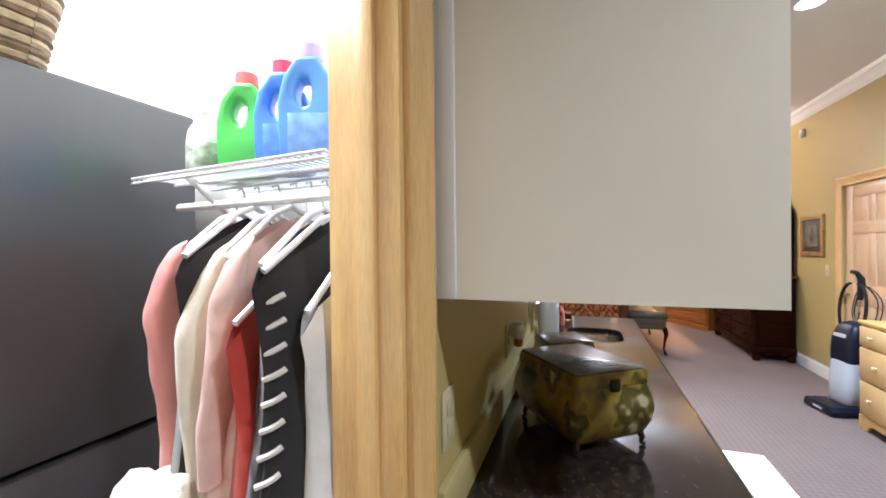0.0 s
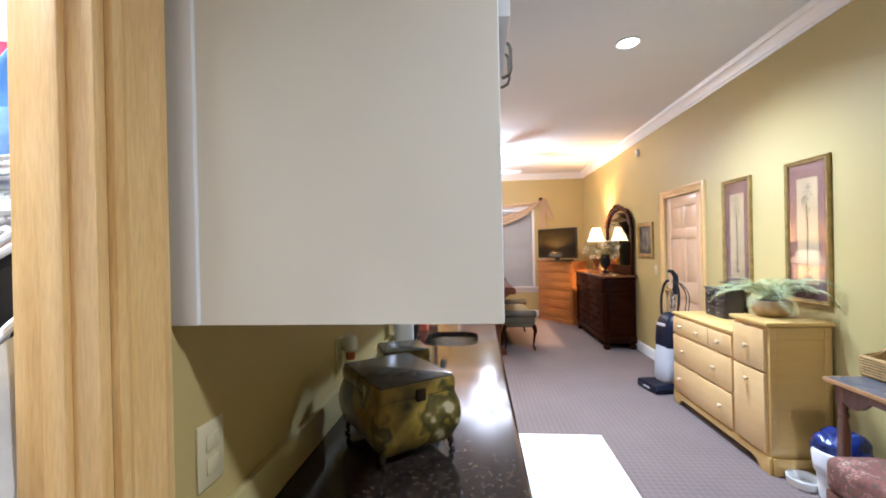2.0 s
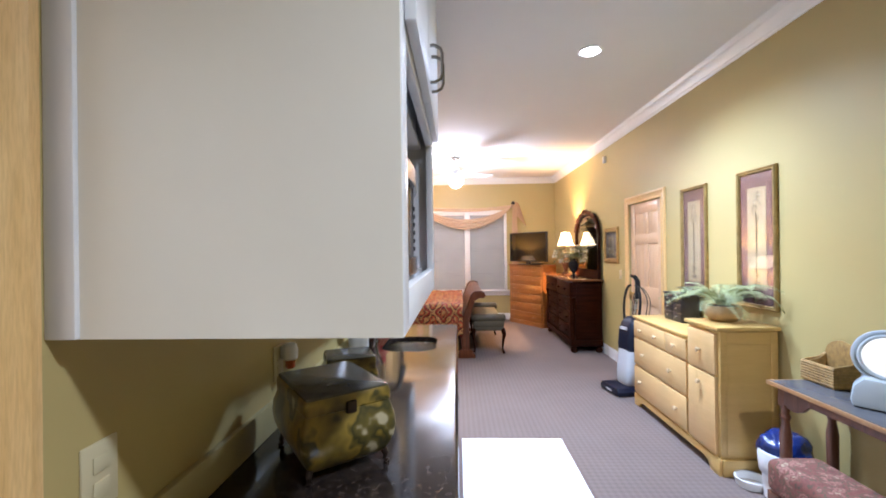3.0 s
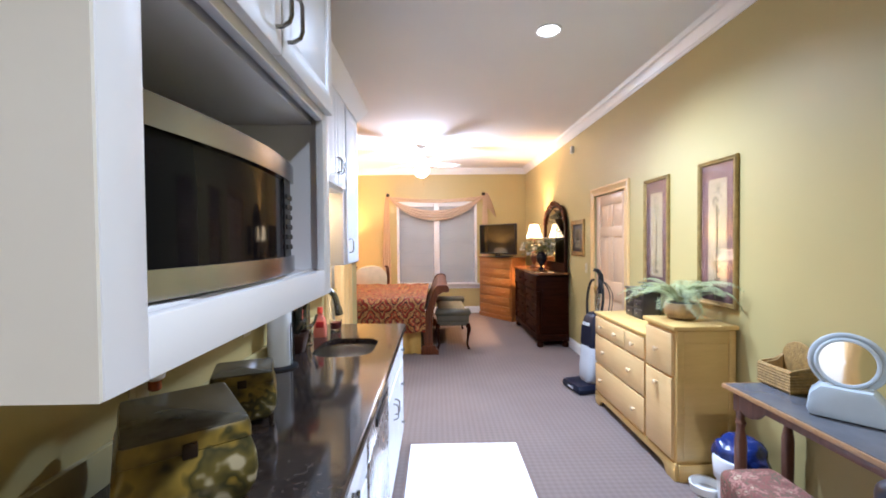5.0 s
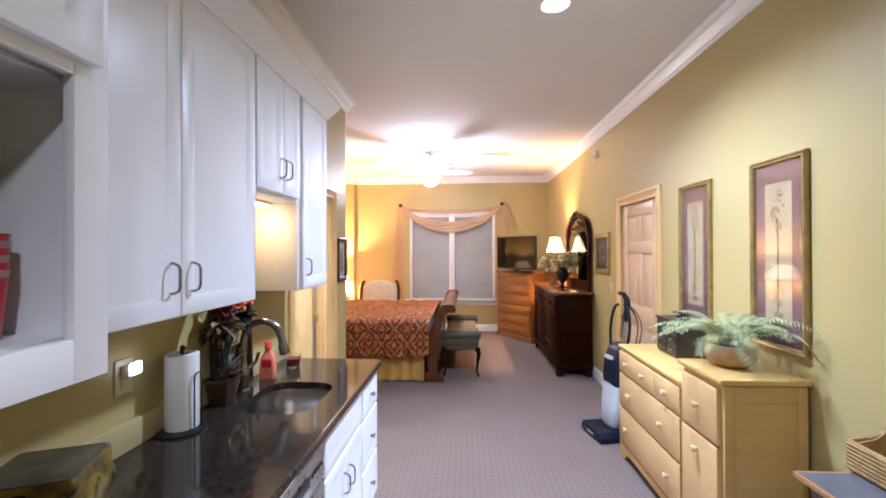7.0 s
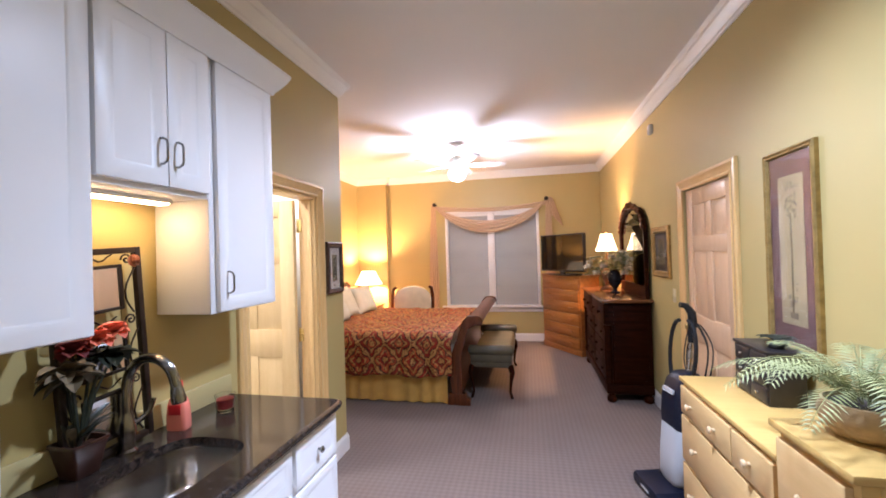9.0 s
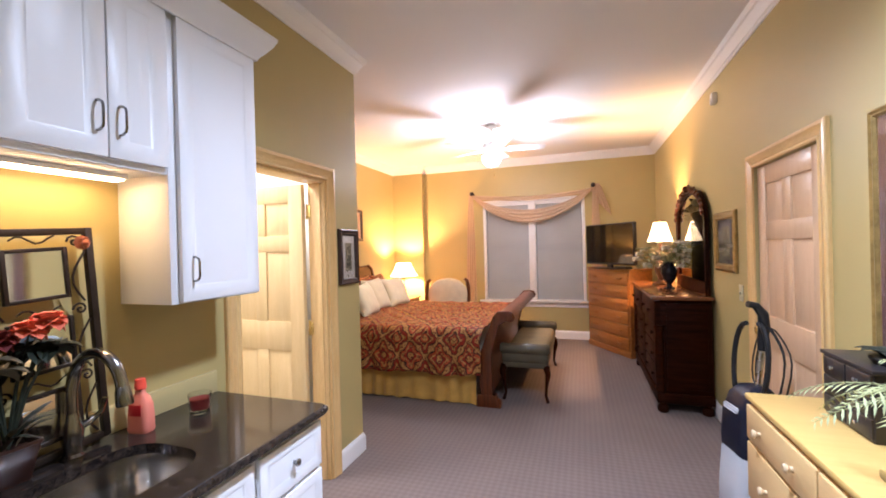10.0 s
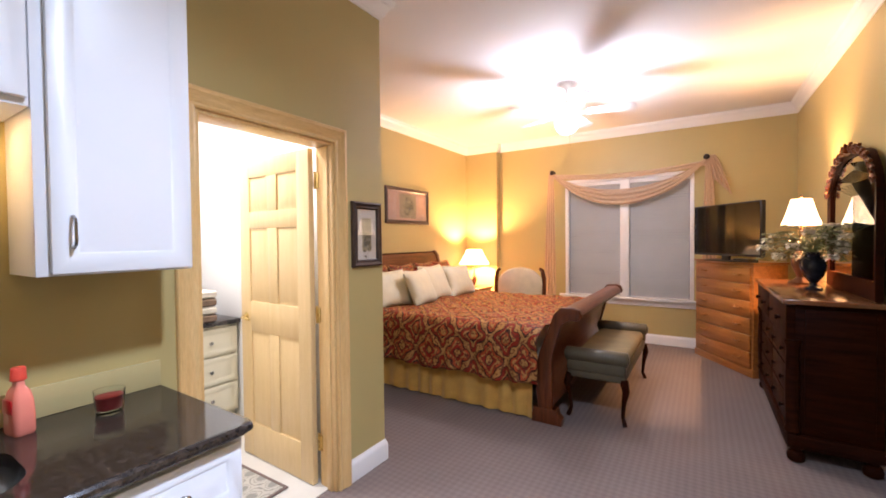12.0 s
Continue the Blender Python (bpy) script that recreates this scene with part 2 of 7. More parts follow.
def box(bm, x0, x1, y0, y1, z0, z1, bev=0.0, seg=2, m=None):
    mm = Matrix.LocRotScale(((x0 + x1) / 2, (y0 + y1) / 2, (z0 + z1) / 2), None, (abs(x1 - x0), abs(y1 - y0), abs(z1 - z0)))
    vs = bmesh.ops.create_cube(bm, size=1, matrix=(m or Matrix()) @ mm)["verts"]
    if bev:
        es = list({e for v in vs for e in v.link_edges})
        bmesh.ops.bevel(bm, geom=es, offset=bev, segments=seg, affect="EDGES", profile=0.5)
    return bm


def boxes(*spec, bev=0.0):
    bm = bmesh.new()
    for s in spec:
        box(bm, *s, bev=bev)
    return bm


def lathe(bm, prof, seg=24, m=None):
    """A turned body: prof is (radius, height) from the bottom up."""
    m = m or Matrix()
    rings = []
    for r, z in prof:
        rings.append([bm.verts.new(m @ Vector((r * math.cos(2 * math.pi * k / seg), r * math.sin(2 * math.pi * k / seg), z))) for k in range(seg)])
    for a, b in zip(rings, rings[1:]):
        for k in range(seg):
            bm.faces.new((a[k], a[(k + 1) % seg], b[(k + 1) % seg], b[k]))
    if prof[0][0] > 1e-4:
        bm.faces.new(rings[0][::-1])
    if prof[-1][0] > 1e-4:
        bm.faces.new(rings[-1])
    return bm


def tube(bm, pts, r, seg=8, flat=1.0):
    """A rod along a line of points; r is one radius or one for each point."""
    pts = [Vector(p) for p in pts]
    rs = r if isinstance(r, (list, tuple)) else [r] * len(pts)
    side, rings = None, []
    for i, p in enumerate(pts):
        d = (pts[min(i + 1, len(pts) - 1)] - pts[max(i - 1, 0)]).normalized()
        if side is None:
            side = d.orthogonal().normalized()
        side = (side - d * side.dot(d)).normalized()
        up = d.cross(side)
        rings.append([bm.verts.new(p + rs[i] * (math.cos(2 * math.pi * k / seg) * side + flat * math.sin(2 * math.pi * k / seg) * up)) for k in range(seg)])
    for a, b in zip(rings, rings[1:]):
        for k in range(seg):
            bm.faces.new((a[k], a[(k + 1) % seg], b[(k + 1) % seg], b[k]))
    bm.faces.new(rings[0][::-1])
    bm.faces.new(rings[-1])
    return bm


def arc(cx, cz, r, a0, a1, n=10):
    return [(cx + r * math.cos(radians(a0 + (a1 - a0) * i / n)), cz + r * math.sin(radians(a0 + (a1 - a0) * i / n))) for i in range(n + 1)]


def prism(bm, pts, y0, y1, bev=0.0, m=None):
    """A flat outline in x and z, made thick from y0 to y1."""
    m = m or Matrix()
    a = [bm.verts.new(m @ Vector((x, y0, z))) for x, z in pts]
    b = [bm.verts.new(m @ Vector((x, y1, z))) for x, z in pts]
    fs = [bm.faces.new(a), bm.faces.new(b[::-1])]
    n = len(pts)
    for i in range(n):
        fs.append(bm.faces.new((a[i], b[i], b[(i + 1) % n], a[(i + 1) % n])))
    bmesh.ops.recalc_face_normals(bm, faces=fs)
    if bev:
        es = list({e for f in fs[:2] for e in f.edges})
        bmesh.ops.bevel(bm, geom=es, offset=bev, segments=2, affect="EDGES", profile=0.5)
    return bm


def moulding(bm, path, prof):
    """A profile of (out, height) swept along a line in the plan, mitred; out is to the left of the way."""
    path = [Vector(p) for p in path]
    rings = []
    for i, p in enumerate(path):
        d0 = (p - path[i - 1]).normalized() if i else (path[1] - p).normalized()
        d1 = (path[i + 1] - p).normalized() if i < len(path) - 1 else d0
        n0, n1 = Vector((-d0.y, d0.x)), Vector((-d1.y, d1.x))
        n = (n0 + n1) / (1 + n0.dot(n1))
        rings.append([bm.verts.new((p.x + n.x * o, p.y + n.y * o, z)) for o, z in prof])
    for a, b in zip(rings, rings[1:]):
        for k in range(len(prof)):
            j = (k + 1) % len(prof)
            bm.faces.new((a[k], a[j], b[j], b[k]))
    bm.faces.new(rings[0])
    bm.faces.new(rings[-1][::-1])
    return bm


def raised_panel(w, h, t=0.02, rail=0.055, m=None):
    """A cabinet door in x and z with a raised field, its face towards -y."""
    bm = bmesh.new()
    box(bm, 0, w, -t, 0, 0, h, 0.003, 2)
    face = max((f for f in bm.faces if f.normal.y < -0.9), key=lambda f: f.calc_area())
    for th, dep in ((rail, 0.0), (0.006, -0.004), (0.004, 0.0), (0.03, 0.0035)):
        bmesh.ops.inset_region(bm, faces=[face], thickness=th, depth=dep, use_even_offset=True)
    if m:
        bm.transform(m)
    return bm


def arch_pull(parent, m, length=0.1):
    bm = bmesh.new()
    pts = [(0, 0, 0), (0, -0.012, 0), (0, -0.026, 0.008), (0, -0.03, 0.02), (0, -0.03, length - 0.02), (0, -0.026, length - 0.008), (0, -0.012, length), (0, 0, length)]
    tube(bm, pts, 0.0042, 8)
    bm.transform(m)
    return part("handle", bm, M_NICKEL, parent, "brushed nickel bar handle")


def knob(parent, m, material, r=0.016):
    bm = bmesh.new()
    lathe(bm, [(r * 0.55, 0), (r * 0.45, r * 0.5), (r * 0.6, r * 0.8), (r, r * 1.1), (r, r * 1.5), (r * 0.7, r * 1.8), (0.0001, r * 1.85)], 16)
    bm.transform(m @ pose(0, 0, 0, 90))
    return part("knob", bm, material, parent)


# ---- the rooms ----
XL, XR, YB, YF, H = -0.48, 2.28, 8.83, -2.6, 3.05
T = 0.13
XB, YP = -2.13, 4.58
BATH0, BATH1, CLO0, CLO1 = 3.395, 4.165, -0.36, 0.44
DOOR0, DOOR1, DH = 4.25, 5.05, 2.04
W0, W1, WZ0, WZ1 = -0.45, 1.24, 0.63, 2.36

setting("floor", boxes((-2.65, XR + T, YF - T, YB + T, -0.15, 0)), M_CARPET, "grey-taupe carpet with a small woven diamond pattern", 0)
setting("ceiling", boxes((-2.65, XR + T, YF - T, YB + T, H, H + 0.15)), M_CEIL, "smooth white painted ceiling", 0)
setting("wall_left", boxes((XL - T, XL, YF, CLO0, 0, H), (XL - T, XL, CLO0, CLO1, DH, H), (XL - T, XL, CLO1, BATH0, 0, H), (XL - T, XL, BATH0, BATH1, DH, H), (XL - T, XL, BATH1, YP, 0, H)), M_WALL, "yellow-olive painted wall behind the kitchenette", 0)
setting("wall_right", boxes((XR, XR + T, YF, DOOR0, 0, H), (XR, XR + T, DOOR0, DOOR1, DH, H), (XR, XR + T, DOOR1, YB, 0, H), (XR + T, XR + T + 0.05, DOOR0 - 0.2, DOOR1 + 0.2, 0, H)), M_WALL, "long yellow-olive painted wall", 0)
setting("wall_back", boxes((XB, W0, YB, YB + T, 0, H), (W0, W1, YB, YB + T, 0, WZ0), (W0, W1, YB, YB + T, WZ1, H), (W1, XR + T, YB, YB + T, 0, H), (XB, -1.556, 8.72, YB, 0, H)), M_WALL, "yellow painted wall with the window", 0)
setting("wall_bed", boxes((XB - T, XB, YP - T, YB + T, 0, H)), M_WALL, "yellow painted wall behind the bed", 0)
setting("wall_partition", boxes((XB, XL - T, YP - T, YP, 0, H)), M_WALL, "yellow painted partition wall", 0)
setting("wall_front", boxes((XB - T, XR + T, YF - T, YF, 0, H)), M_WALL, "yellow painted end wall", 0)
setting("wall_bath_inner", boxes((-2.62, -2.49, 2.9, 4.45, 0, H), (-2.49, XL - T, 4.438, 4.45, 0, H), (-2.49, XL - T, 2.9, 3.012, 0, H), (XL - T - 0.012, XL - T, 3.012, BATH0 - 0.02, 0, H), (XL - T - 0.012, XL - T, BATH1 + 0.02, 4.438, 0, H), (-2.62, XB - T, 4.45, 4.58, 0, H)), M_WHITE, "pale cream bathroom walls", 0)
for i, s in enumerate(((-2.3, XL - T, 0.85, 0.95, 0, H), (-2.3, XL - T, -1.3, -1.2, 0, H), (-2.4, -2.3, -1.3, 0.95, 0, H), (XL - T - 0.012, XL - T, CLO1 + 0.02, 0.85, 0, H), (XL - T - 0.012, XL - T, -1.2, CLO0 - 0.02, 0, H))):
    setting("wall_closet_%d" % (i + 1), boxes(s), M_WHITE, "white painted closet wall", 0)
setting("floor_bath", boxes((-2.49, XL - 0.06, 3.012, 4.438, 0.0, 0.006)), M_TILE, "cream tiled bathroom floor", 0)

CROWN = [(0, 2.925), (0.01, 2.925), (0.015, 2.94), (0.024, 2.948), (0.036, 2.978), (0.056, 3.008), (0.068, 3.016), (0.076, 3.036), (0.08, H), (0, H)]
bm = bmesh.new()
moulding(bm, [(XR, YF), (XR, YB), (-1.556, YB), (-1.556, 8.72), (XB, 8.72), (XB, YP), (XL, YP), (XL, YF)], CROWN)
tagged(setting("trim", bm, M_TRIM, "white crown moulding under the ceiling", 20))
BASE = [(0, 0), (0.016, 0), (0.016, 0.1), (0.012, 0.118), (0.006, 0.128), (0.005, 0.136), (0, 0.136)]
bm = bmesh.new()
for line in ([(XR, YF), (XR, DOOR0 - 0.09)], [(XR, DOOR1 + 0.09), (XR, YB), (-1.556, YB), (-1.556, 8.72), (XB, 8.72), (XB, YP), (XL, YP), (XL, BATH1 + 0.09)]):
    moulding(bm, line, BASE)
setting("baseboard", bm, M_TRIM, "white painted baseboard", 20)

# casing profile: across the width, thickness
CAS = [(0, 0), (0, 0.012), (0.01, 0.016), (0.022, 0.011), (0.03, 0.015), (0.058, 0.019), (0.068, 0.024), (0.085, 0.022), (0.09, 0.016), (0.09, 0)]


def casing(name, xface, sign, y0, y1, h, label):
    """Moulded door casing round an opening in a wall of constant x, standing out by sign."""
    root = thing(name, Matrix(), label, "door trim", "", "structure")
    for side, base, d in (("left_casing", y0, -1), ("right_casing", y1, 1)):
        bm = bmesh.new()
        a = [bm.verts.new((xface + sign * t, base + d * w, 0)) for w, t in CAS]
        b = [bm.verts.new((xface + sign * t, base + d * w, h + w)) for w, t in CAS]
        for k in range(len(CAS)):
            j = (k + 1) % len(CAS)
            bm.faces.new((a[k], a[j], b[j], b[k]))
        bm.faces.new(a)
        bm.faces.new(b)
        part(side, bm, M_PINE, root, "", 25)
    bm = bmesh.new()
    a = [bm.verts.new((xface + sign * t, y0 - w, h + w)) for w, t in CAS]
    b = [bm.verts.new((xface + sign * t, y1 + w, h + w)) for w, t in CAS]
    for k in range(len(CAS)):
        j = (k + 1) % len(CAS)
        bm.faces.new((a[k], a[j], b[j], b[k]))
    bm.faces.new(a)
    bm.faces.new(b)
    part("head_casing", bm, M_PINEH, root, "", 25)
    return root


def jamb(root, x0, x1, y0, y1, h, stop):
    for name, s in (("jamb", (x0, x1, y0, y0 + 0.018, 0, h)), ("jamb", (x0, x1, y1 - 0.018, y1, 0, h)), ("head_jamb", (x0, x1, y0 + 0.018, y1 - 0.018, h - 0.018, h))):
        part(name, boxes(s, bev=0.002), M_PINE, root)
    for s in ((stop, stop + 0.035, y0 + 0.018, y0 + 0.03, 0, h - 0.018), (stop, stop + 0.035, y1 - 0.03, y1 - 0.018, 0, h - 0.018)):
        part("door_stop", boxes(s, bev=0.003), M_PINE, root)


def six_panel_leaf(root, w, h, t, material, m):
    """Stiles, rails and six raised fields; x across, z up, y thickness about 0."""
    st, mu = 0.115, 0.1
    cw = (w - 2 * st - mu) / 2
    rows = ((0.23, 0.86), (1.06, 1.55), (1.66, h - 0.12))
    bm = bmesh.new()
    for x0, x1 in ((0, st), (w - st, w)):
        box(bm, x0, x1, -t / 2, t / 2, 0, h, 0.002)
    for z0, z1 in ((0, rows[0][0]), (rows[0][1], rows[1][0]), (rows[1][1], rows[2][0]), (rows[2][1], h)):
        box(bm, st, w - st, -t / 2 + 0.0005, t / 2 - 0.0005, z0, z1, 0.002)
    for z0, z1 in rows:
        box(bm, st + cw, st + cw + mu, -t / 2 + 0.001, t / 2 - 0.001, z0, z1, 0.002)
    bm.transform(m)
    part("frame", bm, material, root)
    for z0, z1 in rows:
        for x0 in (st, st + cw + mu):
            bm = bmesh.new()
            box(bm, x0, x0 + cw, -t / 2 + 0.011, t / 2 - 0.011, z0, z1)
            for f in [f for f in bm.faces if abs(f.normal.y) > 0.9]:
                bmesh.ops.inset_region(bm, faces=[f], thickness=0.012, depth=0.0)
                bmesh.ops.inset_region(bm, faces=[f], thickness=0.03, depth=0.008)
            bm.transform(m)
            part("panel", bm, material, root)


casing("closet_casing", XL, 1, CLO0, CLO1, DH, "honey pine moulded casing round the closet opening")
c = thing("closet_jamb", Matrix(), "honey pine jamb lining of the closet opening", "door jamb", "", "structure")
jamb(c, XL - T, XL, CLO0, CLO1, DH, XL - 0.075)
casing("bath_casing", XL, 1, BATH0, BATH1, DH, "pale pine moulded casing round the bathroom doorway")
c = thing("bath_jamb", Matrix(), "pale pine jamb lining of the bathroom doorway", "door jamb", "", "structure")
jamb(c, XL - T, XL, BATH0, BATH1, DH, XL - 0.06)
casing("right_door_casing", XR, -1, DOOR0, DOOR1, DH, "pale pine moulded casing round the closed door")

door = thing("door_1", pose(XR + 0.035, DOOR1 - 0.003, 0.01, 0, 0, -90), "closed pale wooden six-panel door", "door", "", "structure")
six_panel_leaf(door, DOOR1 - DOOR0 - 0.006, DH - 0.014, 0.036, M_DOORW, Matrix())
knob(door, pose(0.06, -0.018, 0.95), M_BRASS, 0.028)
leaf = thing("door_2", pose(XL - T - 0.01, BATH1 - 0.02, 0.012, 0, 0, 178), "open pale wooden six-panel bathroom door with brass hinges", "door", "", "structure")
six_panel_leaf(leaf, 0.745, DH - 0.03, 0.036, M_DOORP, pose(0.012, 0.02, 0))
for z in (0.25, 1.02, 1.82):
    bm = bmesh.new()
    lathe(bm, [(0.007, z - 0.05), (0.008, z - 0.048), (0.008, z + 0.048), (0.004, z + 0.056)], 10)
    box(bm, -0.03, 0.0, -0.003, 0.003, z - 0.045, z + 0.045, 0.001)
    part("hinge", bm, M_BRASS, leaf, "brass hinge")
for s in (0.02 + 0.018, 0.02 - 0.018):
    bm = bmesh.new()
    sg = 1 if s > 0.02 else -1
    lathe(bm, [(0.028, 0), (0.028, 0.006), (0.011, 0.012), (0.011, 0.03)], 16, pose(0.695, s, 0.95, -90 * sg))
    tube(bm, [(0.695, s + sg * 0.035, 0.95), (0.67, s + sg * 0.045, 0.952), (0.63, s + sg * 0.047, 0.95), (0.59, s + sg * 0.045, 0.946)], [0.01, 0.009, 0.008, 0.007], 8)
    part("lever_handle", bm, M_BRASS, leaf, "brass lever handle")

# window: white frame, two sashes, closed blinds
M_BLIND = mat("grey_blind", (0.37, 0.375, 0.365), 0.5, var=0.05, bump=0.03)
M_PANE = mat("window_glass", (0.9, 0.95, 0.95), 0.02, var=0.0, bump=0, trans=1.0)
win = thing("window_1", Matrix(), "white double window with closed grey blinds", "window", "", "structure")
for n, s in (("window_frame", (W0, W0 + 0.05, YB - 0.012, YB + 0.09, WZ0, WZ1)), ("window_frame", (W1 - 0.05, W1, YB - 0.012, YB + 0.09, WZ0, WZ1)), ("window_frame", (W0 + 0.05, W1 - 0.05, YB - 0.01, YB + 0.09, WZ1 - 0.05, WZ1)), ("mullion", (0.33, 0.45, YB - 0.008, YB + 0.09, WZ0, WZ1 - 0.05))):
    part(n, boxes(s, bev=0.004), M_TRIM, win)
part("window_sill", boxes((W0 - 0.08, W1 + 0.08, YB - 0.06, YB + 0.09, WZ0 - 0.03, WZ0), bev=0.006), M_TRIM, win)
part("apron", boxes((W0 - 0.05, W1 + 0.05, YB - 0.016, YB, WZ0 - 0.11, WZ0 - 0.03), bev=0.004), M_TRIM, win)
for x0, x1 in ((W0 + 0.05, 0.33), (0.45, W1 - 0.05)):
    part("pane", boxes((x0, x1, YB + 0.075, YB + 0.08, WZ0, WZ1 - 0.05)), M_PANE, win).visible_shadow = False
    n = 47
    part("headrail", boxes((x0 + 0.004, x1 - 0.004, YB + 0.015, YB + 0.06, WZ1 - 0.1, WZ1 - 0.052), bev=0.003), M_TRIM, win)
    bm = bmesh.new()
    for i in range(n):
        z = WZ0 + 0.03 + i * (WZ1 - 0.11 - WZ0 - 0.03) / (n - 1)
        sag = 0.006 * math.sin(i * 0.7) * math.sin(i * 0.13)
        box(bm, x0 + 0.006, x1 - 0.006, -0.0006, 0.0006, -0.018, 0.018, 0, 1, pose(0, YB + 0.038, z + sag * 0.3, -19 + 4 * math.sin(i * 0.55) * math.sin(i * 0.17 + x0), 0.12 * math.sin(i * 0.4 + x0)))
    tagged(part("slats", bm, M_BLIND, win, "closed grey blind slats", 0), "", "", "", "stuff")
    part("bottom_rail", boxes((x0 + 0.006, x1 - 0.006, YB + 0.025, YB + 0.05, WZ0 + 0.002, WZ0 + 0.016), bev=0.003), M_TRIM, win)

# ceiling downlight at y=3.156, and an unseen one added at y=-0.25
M_BULB = glow("lamp_glow", (1.0, 0.97, 0.93), 14.0)
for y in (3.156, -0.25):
    d = thing("downlight", pose(1.21, y, H), "round white recessed ceiling downlight, switched on; the rear one is added, unseen", "ceiling light", "downlights")
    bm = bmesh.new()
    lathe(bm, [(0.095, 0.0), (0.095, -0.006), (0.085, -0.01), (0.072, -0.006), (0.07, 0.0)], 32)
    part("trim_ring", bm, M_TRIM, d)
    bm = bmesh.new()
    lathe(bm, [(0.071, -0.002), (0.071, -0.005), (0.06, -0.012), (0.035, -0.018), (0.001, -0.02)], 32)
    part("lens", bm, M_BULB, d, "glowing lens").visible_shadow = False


# ---- kitchenette ----
def cabinet(name, y0, y1, z0, z1, depth, label, body, doors, group="wall cabinets"):
    """A unit against the left wall; body and doors in x along the wall, z up, its face at y = -depth."""
    root = thing(name, pose(XL, y0, z0, 0, 0, 90), label, "cabinet", group)
    for s in body:
        part("body" if len(body) == 1 else "carcass_panel", boxes(s, bev=0.0015), M_CAB, root)
    for x0, x1, za, zb, pulls, kind in doors:
        d = part("drawer_front" if kind == "drawer" else "door", raised_panel(x1 - x0, zb - za, 0.02, 0.05 if kind != "drawer" else 0.035, pose(x0, -depth - 0.001, za)), M_CAB, root)
        for px, pz in pulls:
            if kind == "drawer":
                knob(d, pose(px, -depth - 0.021, pz), M_NICKEL, 0.014)
            else:
                arch_pull(d, pose(px, -depth - 0.02, pz), 0.09)
    return root


def closed_body(w, d, h):
    return [(0, w, -d, 0, 0, h)]


W = 0.81
mw = cabinet("wall_cabinet", 0.56, 1.37, 1.386, 2.45, 0.555, "deep white wall cabinet with an open microwave niche", [
    (0, 0.02, -0.535, 0, 0, 1.064), (W - 0.02, W, -0.535, 0, 0, 1.064), (0.02, W - 0.02, -0.515, 0, 0, 0.069), (0.02, W - 0.02, -0.515, 0, 0.479, 0.5),
    (0.02, W - 0.02, -0.515, 0, 1.03, 1.064), (0.02, W - 0.02, -0.02, 0, 0.069, 0.479), (0.02, W - 0.02, -0.5, -0.48, 0.5, 1.03)], [
    (0.03, W / 2 - 0.002, 0.5, 1.04, [(W / 2 - 0.03, 0.54)], ""), (W / 2 + 0.002, W - 0.03, 0.5, 1.04, [(W / 2 + 0.03, 0.54)], "")])
part("face_frame", boxes((0.0, 0.06, -0.555, -0.535, 0, 1.064), (W - 0.06, W, -0.555, -0.535, 0, 1.064), (0.06, W - 0.06, -0.555, -0.535, 0, 0.069), (0.06, W - 0.06, -0.555, -0.535, 0.479, 0.515), bev=0.002), M_CAB, mw)
part("end_panel", boxes((-0.004, 0.0, -0.553, -0.05, 0, 1.064)), M_CABSIDE, mw, "cream end panel")
part("scribe_strip", boxes((-0.012, 0.0, -0.05, 0, 0, 1.064), bev=0.003), M_CAB, mw)
cabinet("wall_cabinet", 1.373, 2.375, 1.385, 2.45, 0.26, "white double-door wall cabinet with raised panels", closed_body(1.002, 0.26, 1.065),
        [(0.07, 0.552, 0.006, 1.04, [(0.507, 0.08)], ""), (0.556, 0.998, 0.006, 1.04, [(0.6, 0.08)], "")])
cabinet("wall_cabinet", 2.378, 2.836, 1.845, 2.45, 0.26, "short white double-door wall cabinet above the sink", closed_body(0.458, 0.26, 0.605),
        [(0.006, 0.256, 0.02, 0.58, [(0.226, 0.095)], ""), (0.26, 0.452, 0.02, 0.58, [(0.292, 0.095)], "")])
cabinet("wall_cabinet", 2.839, 3.245, 1.38, 2.45, 0.26, "white single-door wall cabinet with a raised panel", closed_body(0.406, 0.26, 1.07),
        [(0.03, 0.4, 0.006, 1.045, [(0.075, 0.08)], "")])
bm = bmesh.new()
moulding(bm, [(XL, 3.247), (-0.2, 3.247), (-0.2, 1.372), (0.077, 1.372), (0.077, 0.558), (XL, 0.558)], [(0, 2.42), (0.008, 2.42), (0.014, 2.435), (0.03, 2.455), (0.055, 2.49), (0.062, 2.505), (0.07, 2.52), (0.07, 2.535), (-0.03, 2.535), (-0.03, 2.46), (0, 2.45)])
tagged(part("cabinet_crown", bm, M_CAB, None, "", 20), "white stepped crown along the tops of the wall cabinets", "moulding")

# light strip under the short cabinet
strip = thing("under_cabinet_light", pose(-0.36, 2.44, 1.845), "slim white under-cabinet strip light, switched on", "light")
part("housing", boxes((-0.03, 0.03, 0, 0.34, -0.018, -0.001), bev=0.003), M_TRIM, strip)
part("diffuser", boxes((-0.024, 0.024, 0.012, 0.328, -0.024, -0.018), bev=0.002), glow("strip_glow", (1.0, 0.66, 0.30), 42.0), strip, "glowing diffuser")

